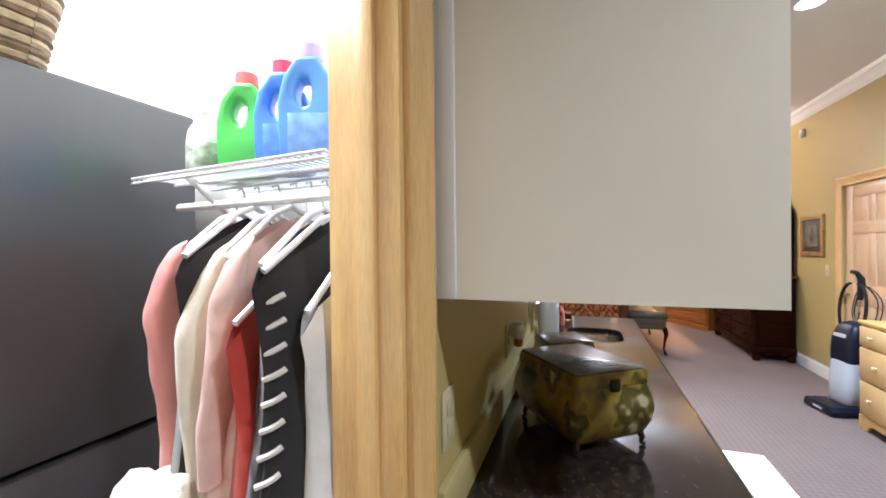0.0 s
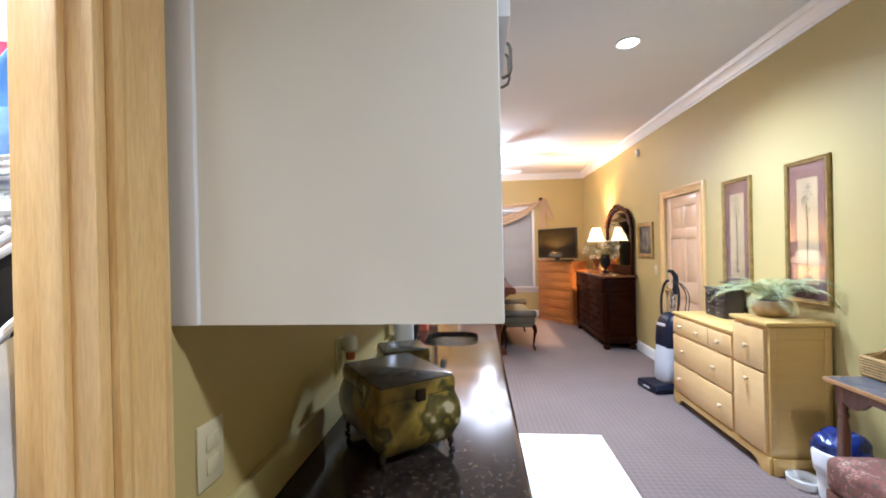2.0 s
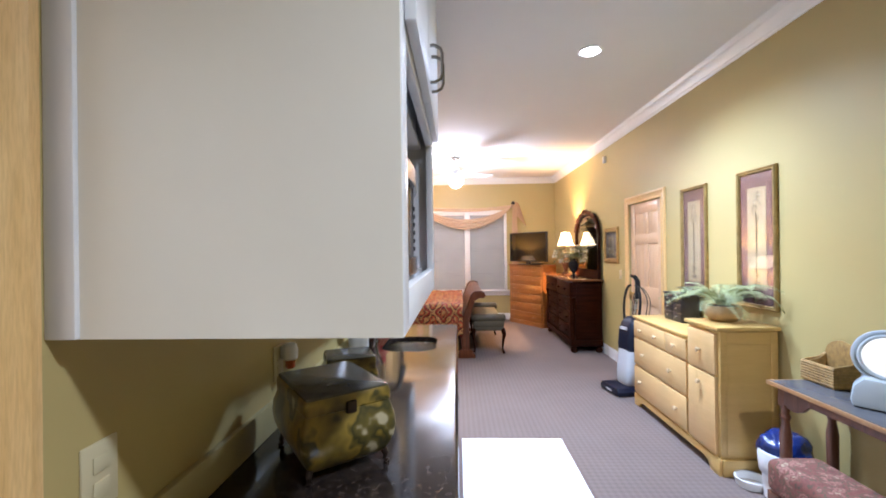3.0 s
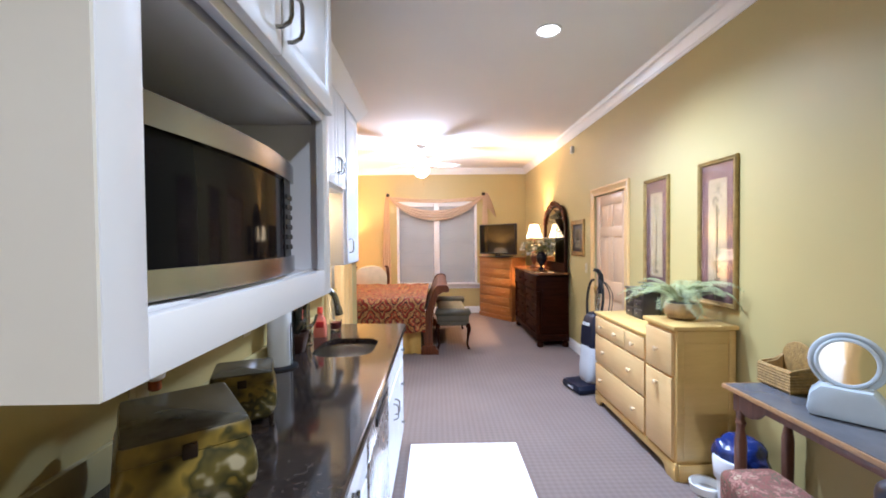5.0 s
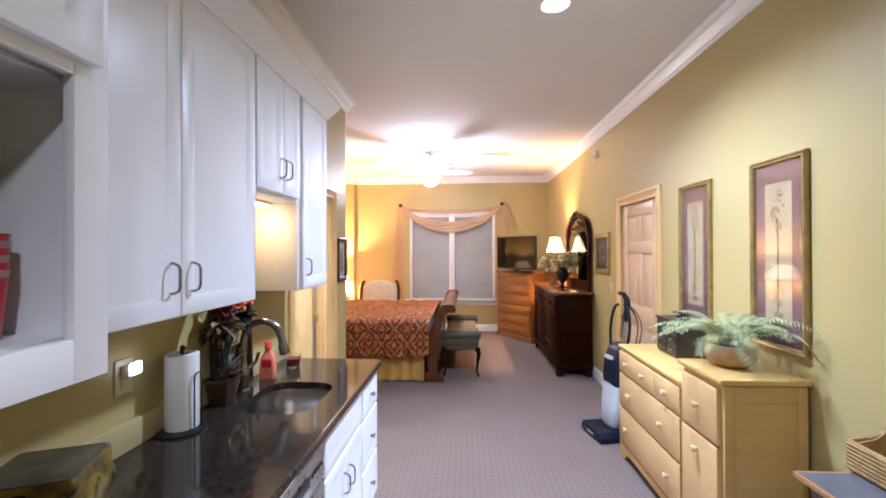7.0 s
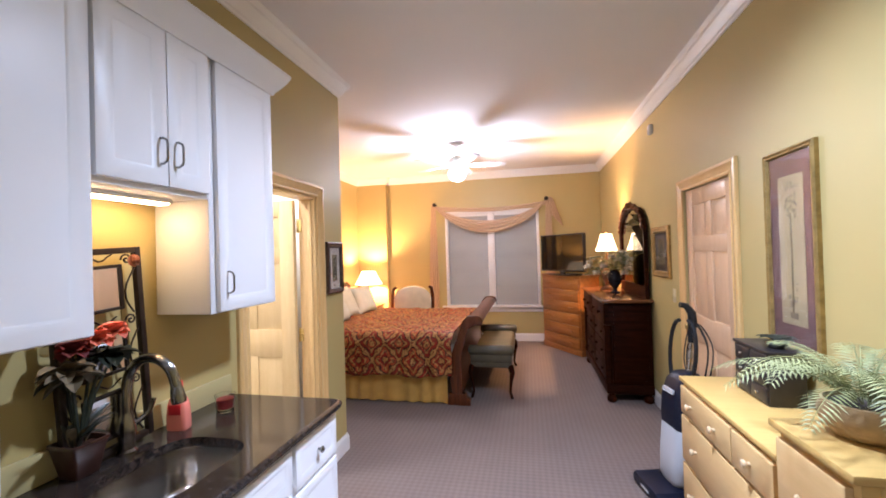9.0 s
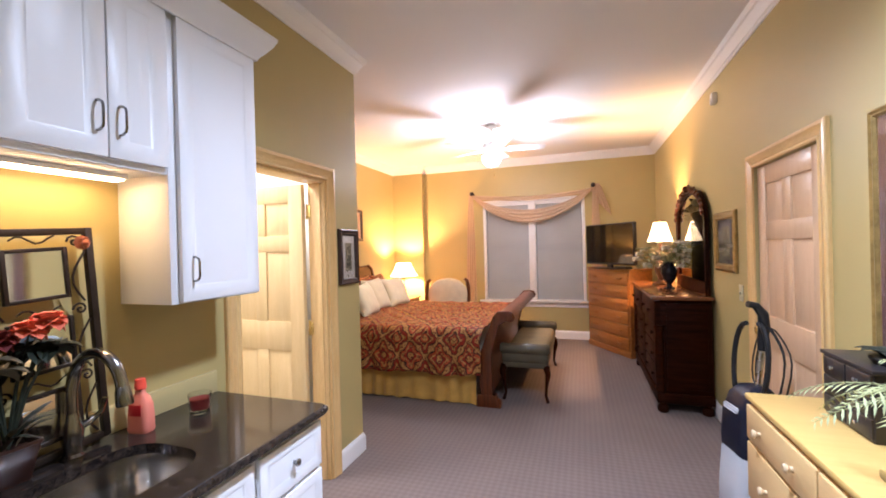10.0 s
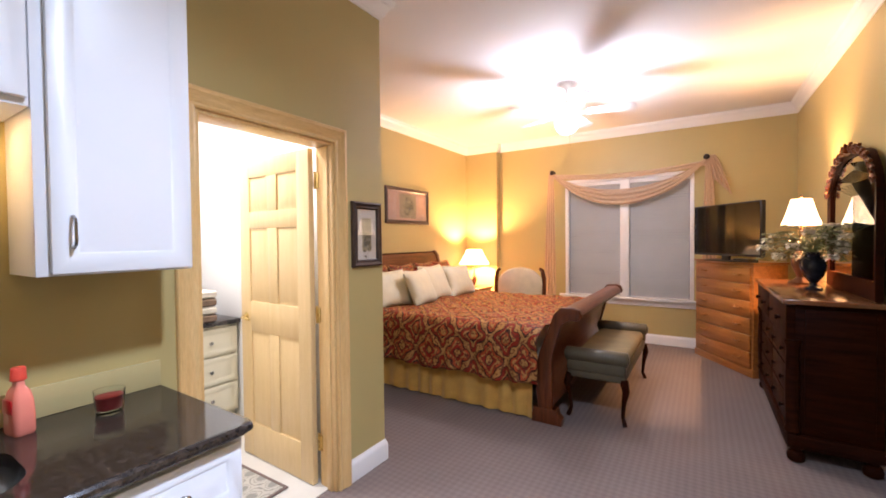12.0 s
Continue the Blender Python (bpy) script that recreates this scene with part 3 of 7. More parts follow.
# base units
FR = 0.585
cabinet("base_cabinet", 0.58, 1.655, 0.0, 0.872, FR, "white base cabinet with drawer and doors", [(0, 1.075, -FR, 0, 0.1, 0.872), (0, 1.075, -FR + 0.07, 0, 0, 0.1)],
        [(0.02, 0.53, 0.7, 0.86, [(0.275, 0.78)], "drawer"), (0.545, 1.06, 0.7, 0.86, [(0.8, 0.78)], "drawer"), (0.02, 0.53, 0.13, 0.68, [(0.49, 0.52)], ""), (0.545, 1.06, 0.13, 0.68, [(0.585, 0.52)], "")], "base cabinets")
cabinet("base_cabinet", 2.272, 2.855, 0.0, 0.872, FR, "white sink base cabinet with two doors", [(0, 0.583, -FR, -FR + 0.02, 0.1, 0.872), (0, 0.02, -FR + 0.02, 0, 0.1, 0.872), (0.563, 0.583, -FR + 0.02, 0, 0.1, 0.872), (0.02, 0.563, -FR + 0.02, 0, 0.1, 0.12), (0, 0.583, -FR + 0.07, 0, 0, 0.1)],
        [(0.015, 0.57, 0.7, 0.86, [], "drawer"), (0.015, 0.29, 0.13, 0.68, [(0.255, 0.5)], ""), (0.295, 0.57, 0.13, 0.68, [(0.33, 0.5)], "")], "base cabinets")
cabinet("base_cabinet", 2.857, 3.222, 0.0, 0.872, FR, "white base cabinet with three drawers", [(0, 0.365, -FR, 0, 0.1, 0.872), (0, 0.365, -FR + 0.07, 0, 0, 0.1)],
        [(0.012, 0.352, 0.68, 0.86, [(0.182, 0.77)], "drawer"), (0.012, 0.352, 0.4, 0.665, [(0.182, 0.53)], "drawer"), (0.012, 0.352, 0.13, 0.385, [(0.182, 0.26)], "drawer")], "base cabinets")
dw = thing("dishwasher", pose(XL, 1.66, 0, 0, 0, 90), "white and steel built-in dishwasher with a black recessed handle", "dishwasher")
part("tub", boxes((0.005, 0.604, -FR + 0.03, 0, 0.1, 0.868)), M_CABIN, dw)
part("toe_panel", boxes((0.005, 0.604, -FR + 0.08, -FR + 0.1, 0.0, 0.1)), M_BLACK, dw)
part("door_panel", boxes((0.006, 0.603, -FR - 0.025, -FR + 0.03, 0.12, 0.72), bev=0.006), M_STEEL, dw)
part("control_panel", boxes((0.006, 0.603, -FR - 0.025, -FR + 0.03, 0.725, 0.866), bev=0.006), M_STEEL, dw)
part("handle", boxes((0.17, 0.44, -FR - 0.034, -FR - 0.025, 0.775, 0.81), bev=0.004), M_BLACK, dw, "black recessed handle")
for i in range(4):
    part("button", boxes((0.47 + i * 0.03, 0.488 + i * 0.03, -FR - 0.029, -FR - 0.025, 0.785, 0.797), bev=0.002), M_BLACK, dw)


def rounded(x0, x1, y0, y1, r, n=6):
    pts = []
    for cx, cy, a in ((x1 - r, y1 - r, 0), (x0 + r, y1 - r, 90), (x0 + r, y0 + r, 180), (x1 - r, y0 + r, 270)):
        pts += [(cx + r * math.cos(radians(a + 90 * i / n)), cy + r * math.sin(radians(a + 90 * i / n))) for i in range(n + 1)]
    return pts


def loop(bm, pts, z):
    vs = [bm.verts.new((x, y, z)) for x, y in pts]
    return vs, [bm.edges.new((vs[i], vs[(i + 1) % len(vs)])) for i in range(len(vs))]


def bridge(bm, a, b):
    for i in range(len(a)):
        bm.faces.new((a[i], a[(i + 1) % len(a)], b[(i + 1) % len(b)], b[i]))


bm = bmesh.new()
hole = rounded(-0.315, 0.02, 2.36, 2.78, 0.11)
outs = [(XL + 0.001, 0.565), (0.145, 0.565), (0.145, 3.2), (0.135, 3.23), (0.11, 3.24), (XL + 0.001, 3.24)]
rims = []
for off, z in ((0.0, 0.882), (0.007, 0.889), (0.009, 0.898), (0.007, 0.908), (0.0, 0.915), (-0.006, 0.9165)):
    rims.append([bm.verts.new((x + (off if x > 0 else 0), y + (off if y > 3.1 and x > 0 else 0), z)) for x, y in outs])
for a, b in zip(rims, rims[1:]):
    bridge(bm, a, b)
hv, he = loop(bm, hole, 0.9165)
lv, le = loop(bm, hole, 0.882)
bridge(bm, hv, lv)
hx0, hx1, hy0, hy1 = -0.315, 0.02, 2.36, 2.78
top = rims[-1]
cor = {k: bm.verts.new((*k, 0.9165)) for k in ((hx0, hy0), (hx1, hy0), (hx1, hy1), (hx0, hy1))}
for k, (cx, cy) in enumerate(((hx1, hy1), (hx0, hy1), (hx0, hy0), (hx1, hy0))):
    bm.faces.new([cor[cx, cy]] + hv[k * 7:k * 7 + 7][::-1])
bm.faces.new((top[0], top[1], cor[hx1, hy0], cor[hx0, hy0]))
bm.faces.new((top[1], top[2], cor[hx1, hy1], cor[hx1, hy0]))
bm.faces.new((top[2], top[3], top[4], cor[hx1, hy1]))
bm.faces.new((top[4], top[5], cor[hx0, hy1], cor[hx1, hy1]))
bm.faces.new((top[5], top[0], cor[hx0, hy0], cor[hx0, hy1]))
bmesh.ops.recalc_face_normals(bm, faces=bm.faces[:])
tagged(part("countertop", bm, M_GRANITE, None, "", 9), "polished dark brown granite countertop with a sink cut-out", "countertop")
M_CREAM = mat("cream_backsplash", (0.66, 0.60, 0.43), 0.35, var=0.04, scale=6, bump=0.04)
M_SPLASH = mat("straw_backsplash", (0.47, 0.39, 0.18), 0.35, var=0.04, scale=6, bump=0.04)
tagged(part("backsplash", boxes((XL + 0.001, XL + 0.019, 0.565, 3.24, 0.917, 1.015), bev=0.002), M_SPLASH), "low straw-yellow backsplash strip along the countertop", "backsplash")

sink = thing("sink", pose(0, 0, 0), "undermount stainless steel sink basin", "sink")
bm = bmesh.new()
rings = []
for g, z in ((0.012, 0.8815), (0.0, 0.881), (-0.003, 0.86), (-0.006, 0.80), (-0.012, 0.75), (-0.022, 0.727), (-0.04, 0.713), (-0.065, 0.708)):
    rings.append([bm.verts.new((x, y, z)) for x, y in rounded(-0.315 - g, 0.02 + g, 2.36 - g, 2.78 + g, 0.11 + g * 0.6)])
for a, b in zip(rings, rings[1:]):
    bridge(bm, a, b)
bm.faces.new(rings[-1])
part("basin", bm, mat("sink_steel", (0.58, 0.57, 0.55), 0.17, 1.0, 0.04, 5, 0), sink, "", 60)
bm = bmesh.new()
lathe(bm, [(0.045, 0.7085), (0.045, 0.711), (0.03, 0.7115), (0.028, 0.709)], 24, pose(-0.15, 2.57, 0))
part("drain", bm, M_NICKEL, sink)

faucet = thing("faucet", pose(-0.4, 2.63, 0.9165), "brushed nickel gooseneck faucet with a side lever", "faucet")
bm = bmesh.new()
lathe(bm, [(0.032, 0), (0.032, 0.006), (0.024, 0.014), (0.022, 0.03), (0.029, 0.055), (0.03, 0.085), (0.023, 0.12), (0.018, 0.14), (0.016, 0.16)], 20)
part("base", bm, M_NICKEL, faucet)
bm = bmesh.new()
gooseneck = [(0, 0, 0.14), (0, 0, 0.22)] + [(0.085 + x, 0.008 + 0.03 * i / 12, z) for i, (x, z) in enumerate(arc(0, 0.25, 0.085, 180, 10, 12))] + [(0.178, 0.04, 0.225)]
tube(bm, gooseneck, 0.018, 14)
part("spout", bm, M_NICKEL, faucet)
bm = bmesh.new()
lathe(bm, [(0.017, 0), (0.022, -0.02), (0.025, -0.055), (0.023, -0.066), (0.014, -0.068)], 16, pose(0.175, 0.04, 0.235, 0, -12))
part("spray_head", bm, M_NICKEL, faucet)
bm = bmesh.new()
tube(bm, [(0, 0.02, 0.09), (0.01, 0.045, 0.1), (0.03, 0.065, 0.125), (0.04, 0.075, 0.17)], [0.014, 0.011, 0.008, 0.009], 10)
part("lever", bm, M_NICKEL, faucet)

# microwave in its niche
M_STEELH = mat("satin_steel", (0.38, 0.38, 0.39), 0.22, 1.0, 0.03, 6, 0)
mic = thing("microwave", pose(-0.01, 0.66, 1.458, 0, 0, 90) @ Matrix.Diagonal((0.965, 1, 1, 1)), "stainless steel microwave with a black glass door", "microwave")
part("case", boxes((0, 0.585, 0.0, 0.38, 0.012, 0.262), bev=0.006), M_BLACK, mic)


def bowed(x0, x1, z0, z1, bow, t=0.02, n=14):
    """A strip across the front, bowed outwards."""
    bm = bmesh.new()
    rows = []
    for i in range(n + 1):
        u = i / n
        x = x0 + (x1 - x0) * u
        g = (x / 0.585) * 2 - 1
        y = -0.004 - bow * (1 - g * g)
        rows.append([bm.verts.new(p) for p in ((x, y - t, z0), (x, y - t, z1), (x, y + 0.002, z1), (x, y + 0.002, z0))])
    for a, b in zip(rows, rows[1:]):
        bridge(bm, a, b)
    bm.faces.new(rows[0])
    bm.faces.new(rows[-1])
    return bm


part("upper_trim", bowed(0.0, 0.585, 0.222, 0.265, 0.03, 0.028), M_STEELH, mic, "satin steel upper band")
part("lower_trim", bowed(0.0, 0.585, 0.002, 0.042, 0.03, 0.028), M_STEELH, mic, "satin steel lower band")
part("door_glass", bowed(0.0, 0.5, 0.042, 0.222, 0.03, 0.018), M_GLASSK, mic, "black reflecting door glass")
pan = part("control_panel", bowed(0.503, 0.585, 0.042, 0.222, 0.03, 0.02), M_BLACK, mic, "black control panel")
for r in range(6):
    for k in range(3):
        x = 0.512 + k * 0.022
        g = (x / 0.585) * 2 - 1
        y = -0.026 - 0.03 * (1 - g * g)
        part("button", boxes((x, x + 0.015, y - 0.002, y + 0.006, 0.058 + r * 0.024, 0.070 + r * 0.024), bev=0.002), M_BLACK, pan)
for x in (0.05, 0.53):
    for y in (0.04, 0.33):
        part("foot", boxes((x - 0.015, x + 0.015, y - 0.015, y + 0.015, -0.003, 0.012)), M_BLACK, mic)
M_RED = mat("red_plastic", (0.55, 0.02, 0.025), 0.3, var=0.05, bump=0.02)
cup = thing("plastic_cup_stack", pose(-0.05, 1.285, 1.456) @ Matrix.Scale(0.92, 4), "stack of red plastic cups beside the microwave", "cups")
bm = bmesh.new()
lathe(bm, [(0.022, 0), (0.024, 0.003), (0.033, 0.1), (0.035, 0.102), (0.035, 0.104)], 24)
part("lowest_cup", bm, M_RED, cup)
M_CUPIN = mat("muted_cup_rim", (0.50, 0.30, 0.31), 0.35, var=0.05, bump=0.02)
for i in range(6):
    bm = bmesh.new()
    lathe(bm, [(0.033, 0.1045 + i * 0.012), (0.0345, 0.113 + i * 0.012), (0.036, 0.114 + i * 0.012), (0.036, 0.1165 + i * 0.012), (0.033, 0.1165 + i * 0.012)], 24)
    part("cup_rim", bm, M_RED if i % 2 else M_CUPIN, cup, "rim of a nested cup")

# painted bombe boxes
def painted_box(name, m, w, d, h, label, seed):
    mm, ns, ls, b = nodes_of(name)
    n1, n2 = noise_node(ns, ls, 6.5 + seed, 3.0, 0.55), noise_node(ns, ls, 40.0, 4.0)
    r = ramp_node(ns, [(0.34, (0.014, 0.010, 0.006)), (0.40, (0.10, 0.07, 0.012)), (0.52, (0.25, 0.17, 0.026)), (0.56, (0.035, 0.034, 0.011)), (0.61, (0.13, 0.10, 0.022)), (0.64, (0.46, 0.40, 0.25))])
    ls.new(n1.outputs["Fac"], r.inputs["Fac"])
    ls.new(r.outputs["Color"], b.inputs["Base Color"])
    b.inputs["Roughness"].default_value = 0.3
    bump_on(ns, ls, b, n2.outputs["Fac"], 0.2, 0.001)
    lidm = mat(name + "_lid_paint", (0.08, 0.07, 0.046), 0.24, var=0.5, scale=11, bump=0.1)
    root = thing(name, m, label, "decorative box", "painted boxes")
    prof = ((0.78, 0.028), (0.87, 0.042), (0.97, 0.075), (1.0, 0.105), (0.98, 0.135), (0.92, 0.16), (0.905, 0.168))
    bm = bmesh.new()
    rings = [[bm.verts.new((x * s, y * s, z * h / 0.21)) for x, y in rounded(-w / 2, w / 2, -d / 2, d / 2, 0.018, 4)] for s, z in prof]
    for a, b2 in zip(rings, rings[1:]):
        bridge(bm, a, b2)
    bm.faces.new(rings[0])
    bm.faces.new(rings[-1])
    part("body", bm, mm, root, "", 60)
    bm = bmesh.new()
    rings = [[bm.verts.new((x * s, y * s, z * h / 0.21)) for x, y in rounded(-w / 2, w / 2, -d / 2, d / 2, 0.014, 4)] for s, z in ((0.905, 0.1685), (0.915, 0.171), (0.915, 0.19), (0.9, 0.2), (0.885, 0.2045))]
    for a, b2 in zip(rings, rings[1:]):
        bridge(bm, a, b2)
    bm.faces.new(rings[0])
    bm.faces.new(rings[-1])
    lid = part("lid", bm, mm, root, "painted hinged lid", 25)
    bm = bmesh.new()
    rings = [[bm.verts.new((x * s, y * s, z * h / 0.21)) for x, y in rounded(-w / 2, w / 2, -d / 2, d / 2, 0.014, 4)] for s, z in ((0.885, 0.2047), (0.875, 0.2085), (0.85, 0.21))]
    for a, b2 in zip(rings, rings[1:]):
        bridge(bm, a, b2)
    bm.faces.new(rings[0])
    bm.faces.new(rings[-1])
    part("lid_top", bm, lidm, lid, "dull brown lid top", 25)
    for sx in (-1, 1):
        for sy in (-1, 1):
            bm = bmesh.new()
            x, y = sx * w * 0.39, sy * d * 0.38
            tube(bm, [(x, y, 0.04), (x * 1.06, y * 1.06, 0.022), (x * 1.04, y * 1.04, 0.008), (x * 1.1, y * 1.1, 0.003)], [0.011, 0.008, 0.006, 0.008], 8)
            part("claw_foot", bm, M_IRON, root, "dark metal claw foot")
    bm = bmesh.new()
    box(bm, -0.014, 0.014, -d * 0.48, -d * 0.40, h * 0.76, h * 0.9, 0.003)
    part("clasp", bm, M_IRON, root, "small dark clasp")
    return root


painted_box("painted_box", pose(-0.225, 1.15, 0.9165, 0, 0, 37), 0.265, 0.34, 0.225, "yellow and brown painted bombe box with fruit motif", 0)
painted_box("painted_box", pose(-0.29, 1.6, 0.9165, 0, 0, 22), 0.21, 0.21, 0.185, "smaller green-brown painted bombe box with claw feet", 3)

# paper towels
pt = thing("paper_towel_holder", pose(-0.395, 2.2, 0.9165), "black wire holder with a roll of white paper towels", "paper towels")
bm = bmesh.new()
lathe(bm, [(0.085, 0), (0.085, 0.008), (0.07, 0.012), (0.01, 0.014)], 28)
part("base", bm, M_BLACK, pt)
bm = bmesh.new()
lathe(bm, [(0.02, 0.014), (0.056, 0.014), (0.057, 0.016), (0.057, 0.288), (0.055, 0.29), (0.02, 0.29), (0.019, 0.285)], 32)
part("paper_roll", bm, M_PAPER, pt, "white paper towel roll")
bm = bmesh.new()
tube(bm, [(0, 0, 0.012), (0, 0, 0.3), (0.004, 0, 0.31), (0, 0, 0.32)], [0.006, 0.006, 0.012, 0.004], 10)
part("post", bm, M_BLACK, pt)
bm = bmesh.new()
tube(bm, [(0.062, -0.02, 0.01), (0.062, -0.02, 0.2)] + [(0.062, y, z) for y, z in arc(0, 0.2, 0.02, 180, 0, 6)] + [(0.062, 0.02, 0.01)], 0.003, 6)
part("tension_arm", bm, M_BLACK, pt, "looped black wire arm")

# iron panel with three small mirrors
M_MIRROR = mat("mirror_silver", (0.88, 0.88, 0.86), 0.02, 1.0, 0.0, bump=0)
fr = thing("iron_mirror_panel", pose(-0.425, 2.44, 0.9175, 0, -3.5, 90), "dark iron scrollwork panel with three small mirrors", "wall mirror")
w, h = 0.315, 0.725
part("frame", boxes((0, 0.022, -0.012, 0.012, 0, h), (w - 0.022, w, -0.012, 0.012, 0, h), (0.022, w - 0.022, -0.012, 0.012, h - 0.022, h), (0.022, w - 0.022, -0.012, 0.012, 0, 0.022), bev=0.003), M_IRON, fr)
for i in range(3):
    z = 0.05 + i * 0.225
    part("mirror_frame", boxes((0.075, 0.087, -0.009, 0.009, z, z + 0.165), (w - 0.087, w - 0.075, -0.009, 0.009, z, z + 0.165), (0.087, w - 0.087, -0.009, 0.009, z + 0.153, z + 0.165), (0.087, w - 0.087, -0.009, 0.009, z, z + 0.012), bev=0.002), M_IRON, fr)
    part("mirror_glass", boxes((0.087, w - 0.087, -0.003, 0.003, z + 0.012, z + 0.153)), M_MIRROR, fr, "small square mirror glass")
    bm = bmesh.new()
    for sx in (0, 1):
        pts = [(0.022 + 0.03 * math.sin(a * 0.6) + 0.012, 0.0, z - 0.02 + a * 0.028) for a in range(8)]
        tube(bm, [(w - p[0] if sx else p[0], p[1], p[2]) for p in pts], 0.0035, 6)
        sp = [(0.05 + 0.022 * (1 - k / 14) * math.cos(k * 0.7), 0.0, z + 0.18 + 0.022 * (1 - k / 14) * math.sin(k * 0.7)) for k in range(14)]
        tube(bm, [(w - p[0] if sx else p[0], p[1], p[2]) for p in sp], 0.0035, 6)
    tube(bm, [(0.1 + 0.016 * k, 0, z + 0.19 + 0.012 * math.sin(k * 1.1)) for k in range(8)], 0.003, 6)
    part("scroll", bm, M_IRON, fr, "curled iron scroll")
M_ROSE = mat("copper_rose", (0.34, 0.12, 0.06), 0.4, 0.5, 0.3, 30)
for x in (0.04, w - 0.04):
    bm = bmesh.new()
    for k in range(3):
        lathe(bm, [(0.004, 0), (0.022 - k * 0.005, 0.006), (0.025 - k * 0.006, 0.012 + k * 0.004), (0.012 - k * 0.003, 0.01)], 8, pose(x, -0.012 - k * 0.004, h - 0.05, 90, 0, k * 25))
    part("rosette", bm, M_ROSE, fr, "copper coloured rosette")


# ---- plants ----
def leaf_blade(bm, base, direction, length, width, droop, n=7, fold=0.25):
    """A folded blade that arches over, widest at a third."""
    d = Vector(direction).normalized()
    side = d.cross(Vector((0, 0, 1)))
    side = side.normalized() if side.length > 0.01 else Vector((1, 0, 0))
    p, rows = Vector(base), []
    for i in range(n + 1):
        u = i / n
        wd = width * math.sin(math.pi * min(1, 0.12 + 0.88 * u)) ** 0.8 * (1 if u < 0.98 else 0.1)
        up = side.cross(d).normalized()
        rows.append((bm.verts.new(p - side * wd + up * wd * fold), bm.verts.new(p), bm.verts.new(p + side * wd + up * wd * fold)))
        p = p + d * (length / n)
        d = (d + Vector((0, 0, -droop / n))).normalized()
    for a, b in zip(rows, rows[1:]):
        bm.faces.new((a[0], a[1], b[1], b[0]))
        bm.faces.new((a[1], a[2], b[2], b[1]))


M_POT = mat("brown_pot_glaze", (0.045, 0.018, 0.012), 0.3, var=0.2, scale=12)
M_DLEAF = mat("dark_leaf", (0.022, 0.028, 0.018), 0.4, var=0.4, scale=20)
M_TLEAF = mat("tan_dry_leaf", (0.13, 0.10, 0.055), 0.6, var=0.3, scale=20)
M_PETAL = mat("orange_petal", (0.82, 0.20, 0.11), 0.55, var=0.25, scale=25)
M_PETALD = mat("dark_red_petal", (0.16, 0.02, 0.018), 0.6, var=0.3, scale=25)
orch = thing("flower_pot", pose(-0.405, 2.475, 0.9165) @ Matrix.Scale(0.8, 4), "silk flowers, orange blooms and dark leaves, in a square brown pot", "potted plant")
bm = bmesh.new()
rings = [[bm.verts.new((x * s, y * s, z)) for x, y in rounded(-0.07, 0.07, -0.07, 0.07, 0.012, 3)] for s, z in ((0.62, 0), (0.66, 0.004), (0.98, 0.128), (1.04, 0.13), (1.04, 0.142), (0.92, 0.142), (0.88, 0.12))]
for a, b in zip(rings, rings[1:]):
    bridge(bm, a, b)
bm.faces.new(rings[0])
bm.faces.new(rings[-1])
part("pot", bm, M_POT, orch, "tapered brown pot", 40)
rnd = random.Random(7)
for i in range(11):
    bm = bmesh.new()
    a = rnd.uniform(-1.1, 2.0)
    leaf_blade(bm, (rnd.uniform(-0.03, 0.03), rnd.uniform(-0.03, 0.03), 0.12), (0.55 * math.cos(a), 0.55 * math.sin(a), 1.0), rnd.uniform(0.12, 0.24), rnd.uniform(0.010, 0.018), rnd.uniform(0.6, 1.8))
    part("leaf", bm, M_DLEAF if i % 3 else M_TLEAF, orch)
for i in range(9):
    tip = {0: Vector((0.065, 0.095, 0.56)), 3: Vector((0.045, 0.05, 0.535)), 5: Vector((0.03, -0.04, 0.51))}.get(i, Vector((rnd.uniform(-0.04, 0.09), rnd.uniform(-0.09, 0.11), rnd.uniform(0.36, 0.48))))
    bm = bmesh.new()
    tube(bm, [(0, 0, 0.12), tuple(tip * 0.5 + Vector((-0.01, 0, 0.08))), tuple(tip)], [0.007, 0.006, 0.003], 6)
    st = part("stem", bm, M_DLEAF, orch)
    bloom = i in (0, 3, 5)
    bm = bmesh.new()
    for k in range(26 if bloom else 8):
        a = k * 2.4
        leaf_blade(bm, tip, (math.cos(a), math.sin(a), 1.6 - 0.085 * k if bloom else 0.7 - 0.15 * k), 0.062 if bloom else 0.105, 0.03 if bloom else 0.03, 0.9, 4, 0.5)
    part("bloom" if bloom else "leaf_sprig", bm, (M_PETAL if i < 4 else M_PETALD) if bloom else (M_DLEAF, M_TLEAF)[i % 2], st, "orange silk bloom" if bloom else "")

# soap and candle
M_SOAP = mat("pink_soap_bottle", (0.80, 0.24, 0.17), 0.15, var=0.06, scale=10, bump=0, coat=0.3)
M_SOAPCAP = mat("red_cap", (0.75, 0.08, 0.05), 0.3, bump=0)
soap = thing("soap_bottle", pose(-0.375, 2.83, 0.9165, 0, 0, 10), "pink liquid soap bottle with a red cap", "soap bottle")
bm = bmesh.new()
rings = [[bm.verts.new((x * s, y * s * 0.62, z)) for x, y in rounded(-0.042, 0.042, -0.042, 0.042, 0.02, 4)] for s, z in ((0.9, 0), (1.0, 0.008), (0.98, 0.06), (0.9, 0.1), (0.72, 0.125), (0.42, 0.14), (0.36, 0.155))]
for a, b in zip(rings, rings[1:]):
    bridge(bm, a, b)
bm.faces.new(rings[0])
bm.faces.new(rings[-1])
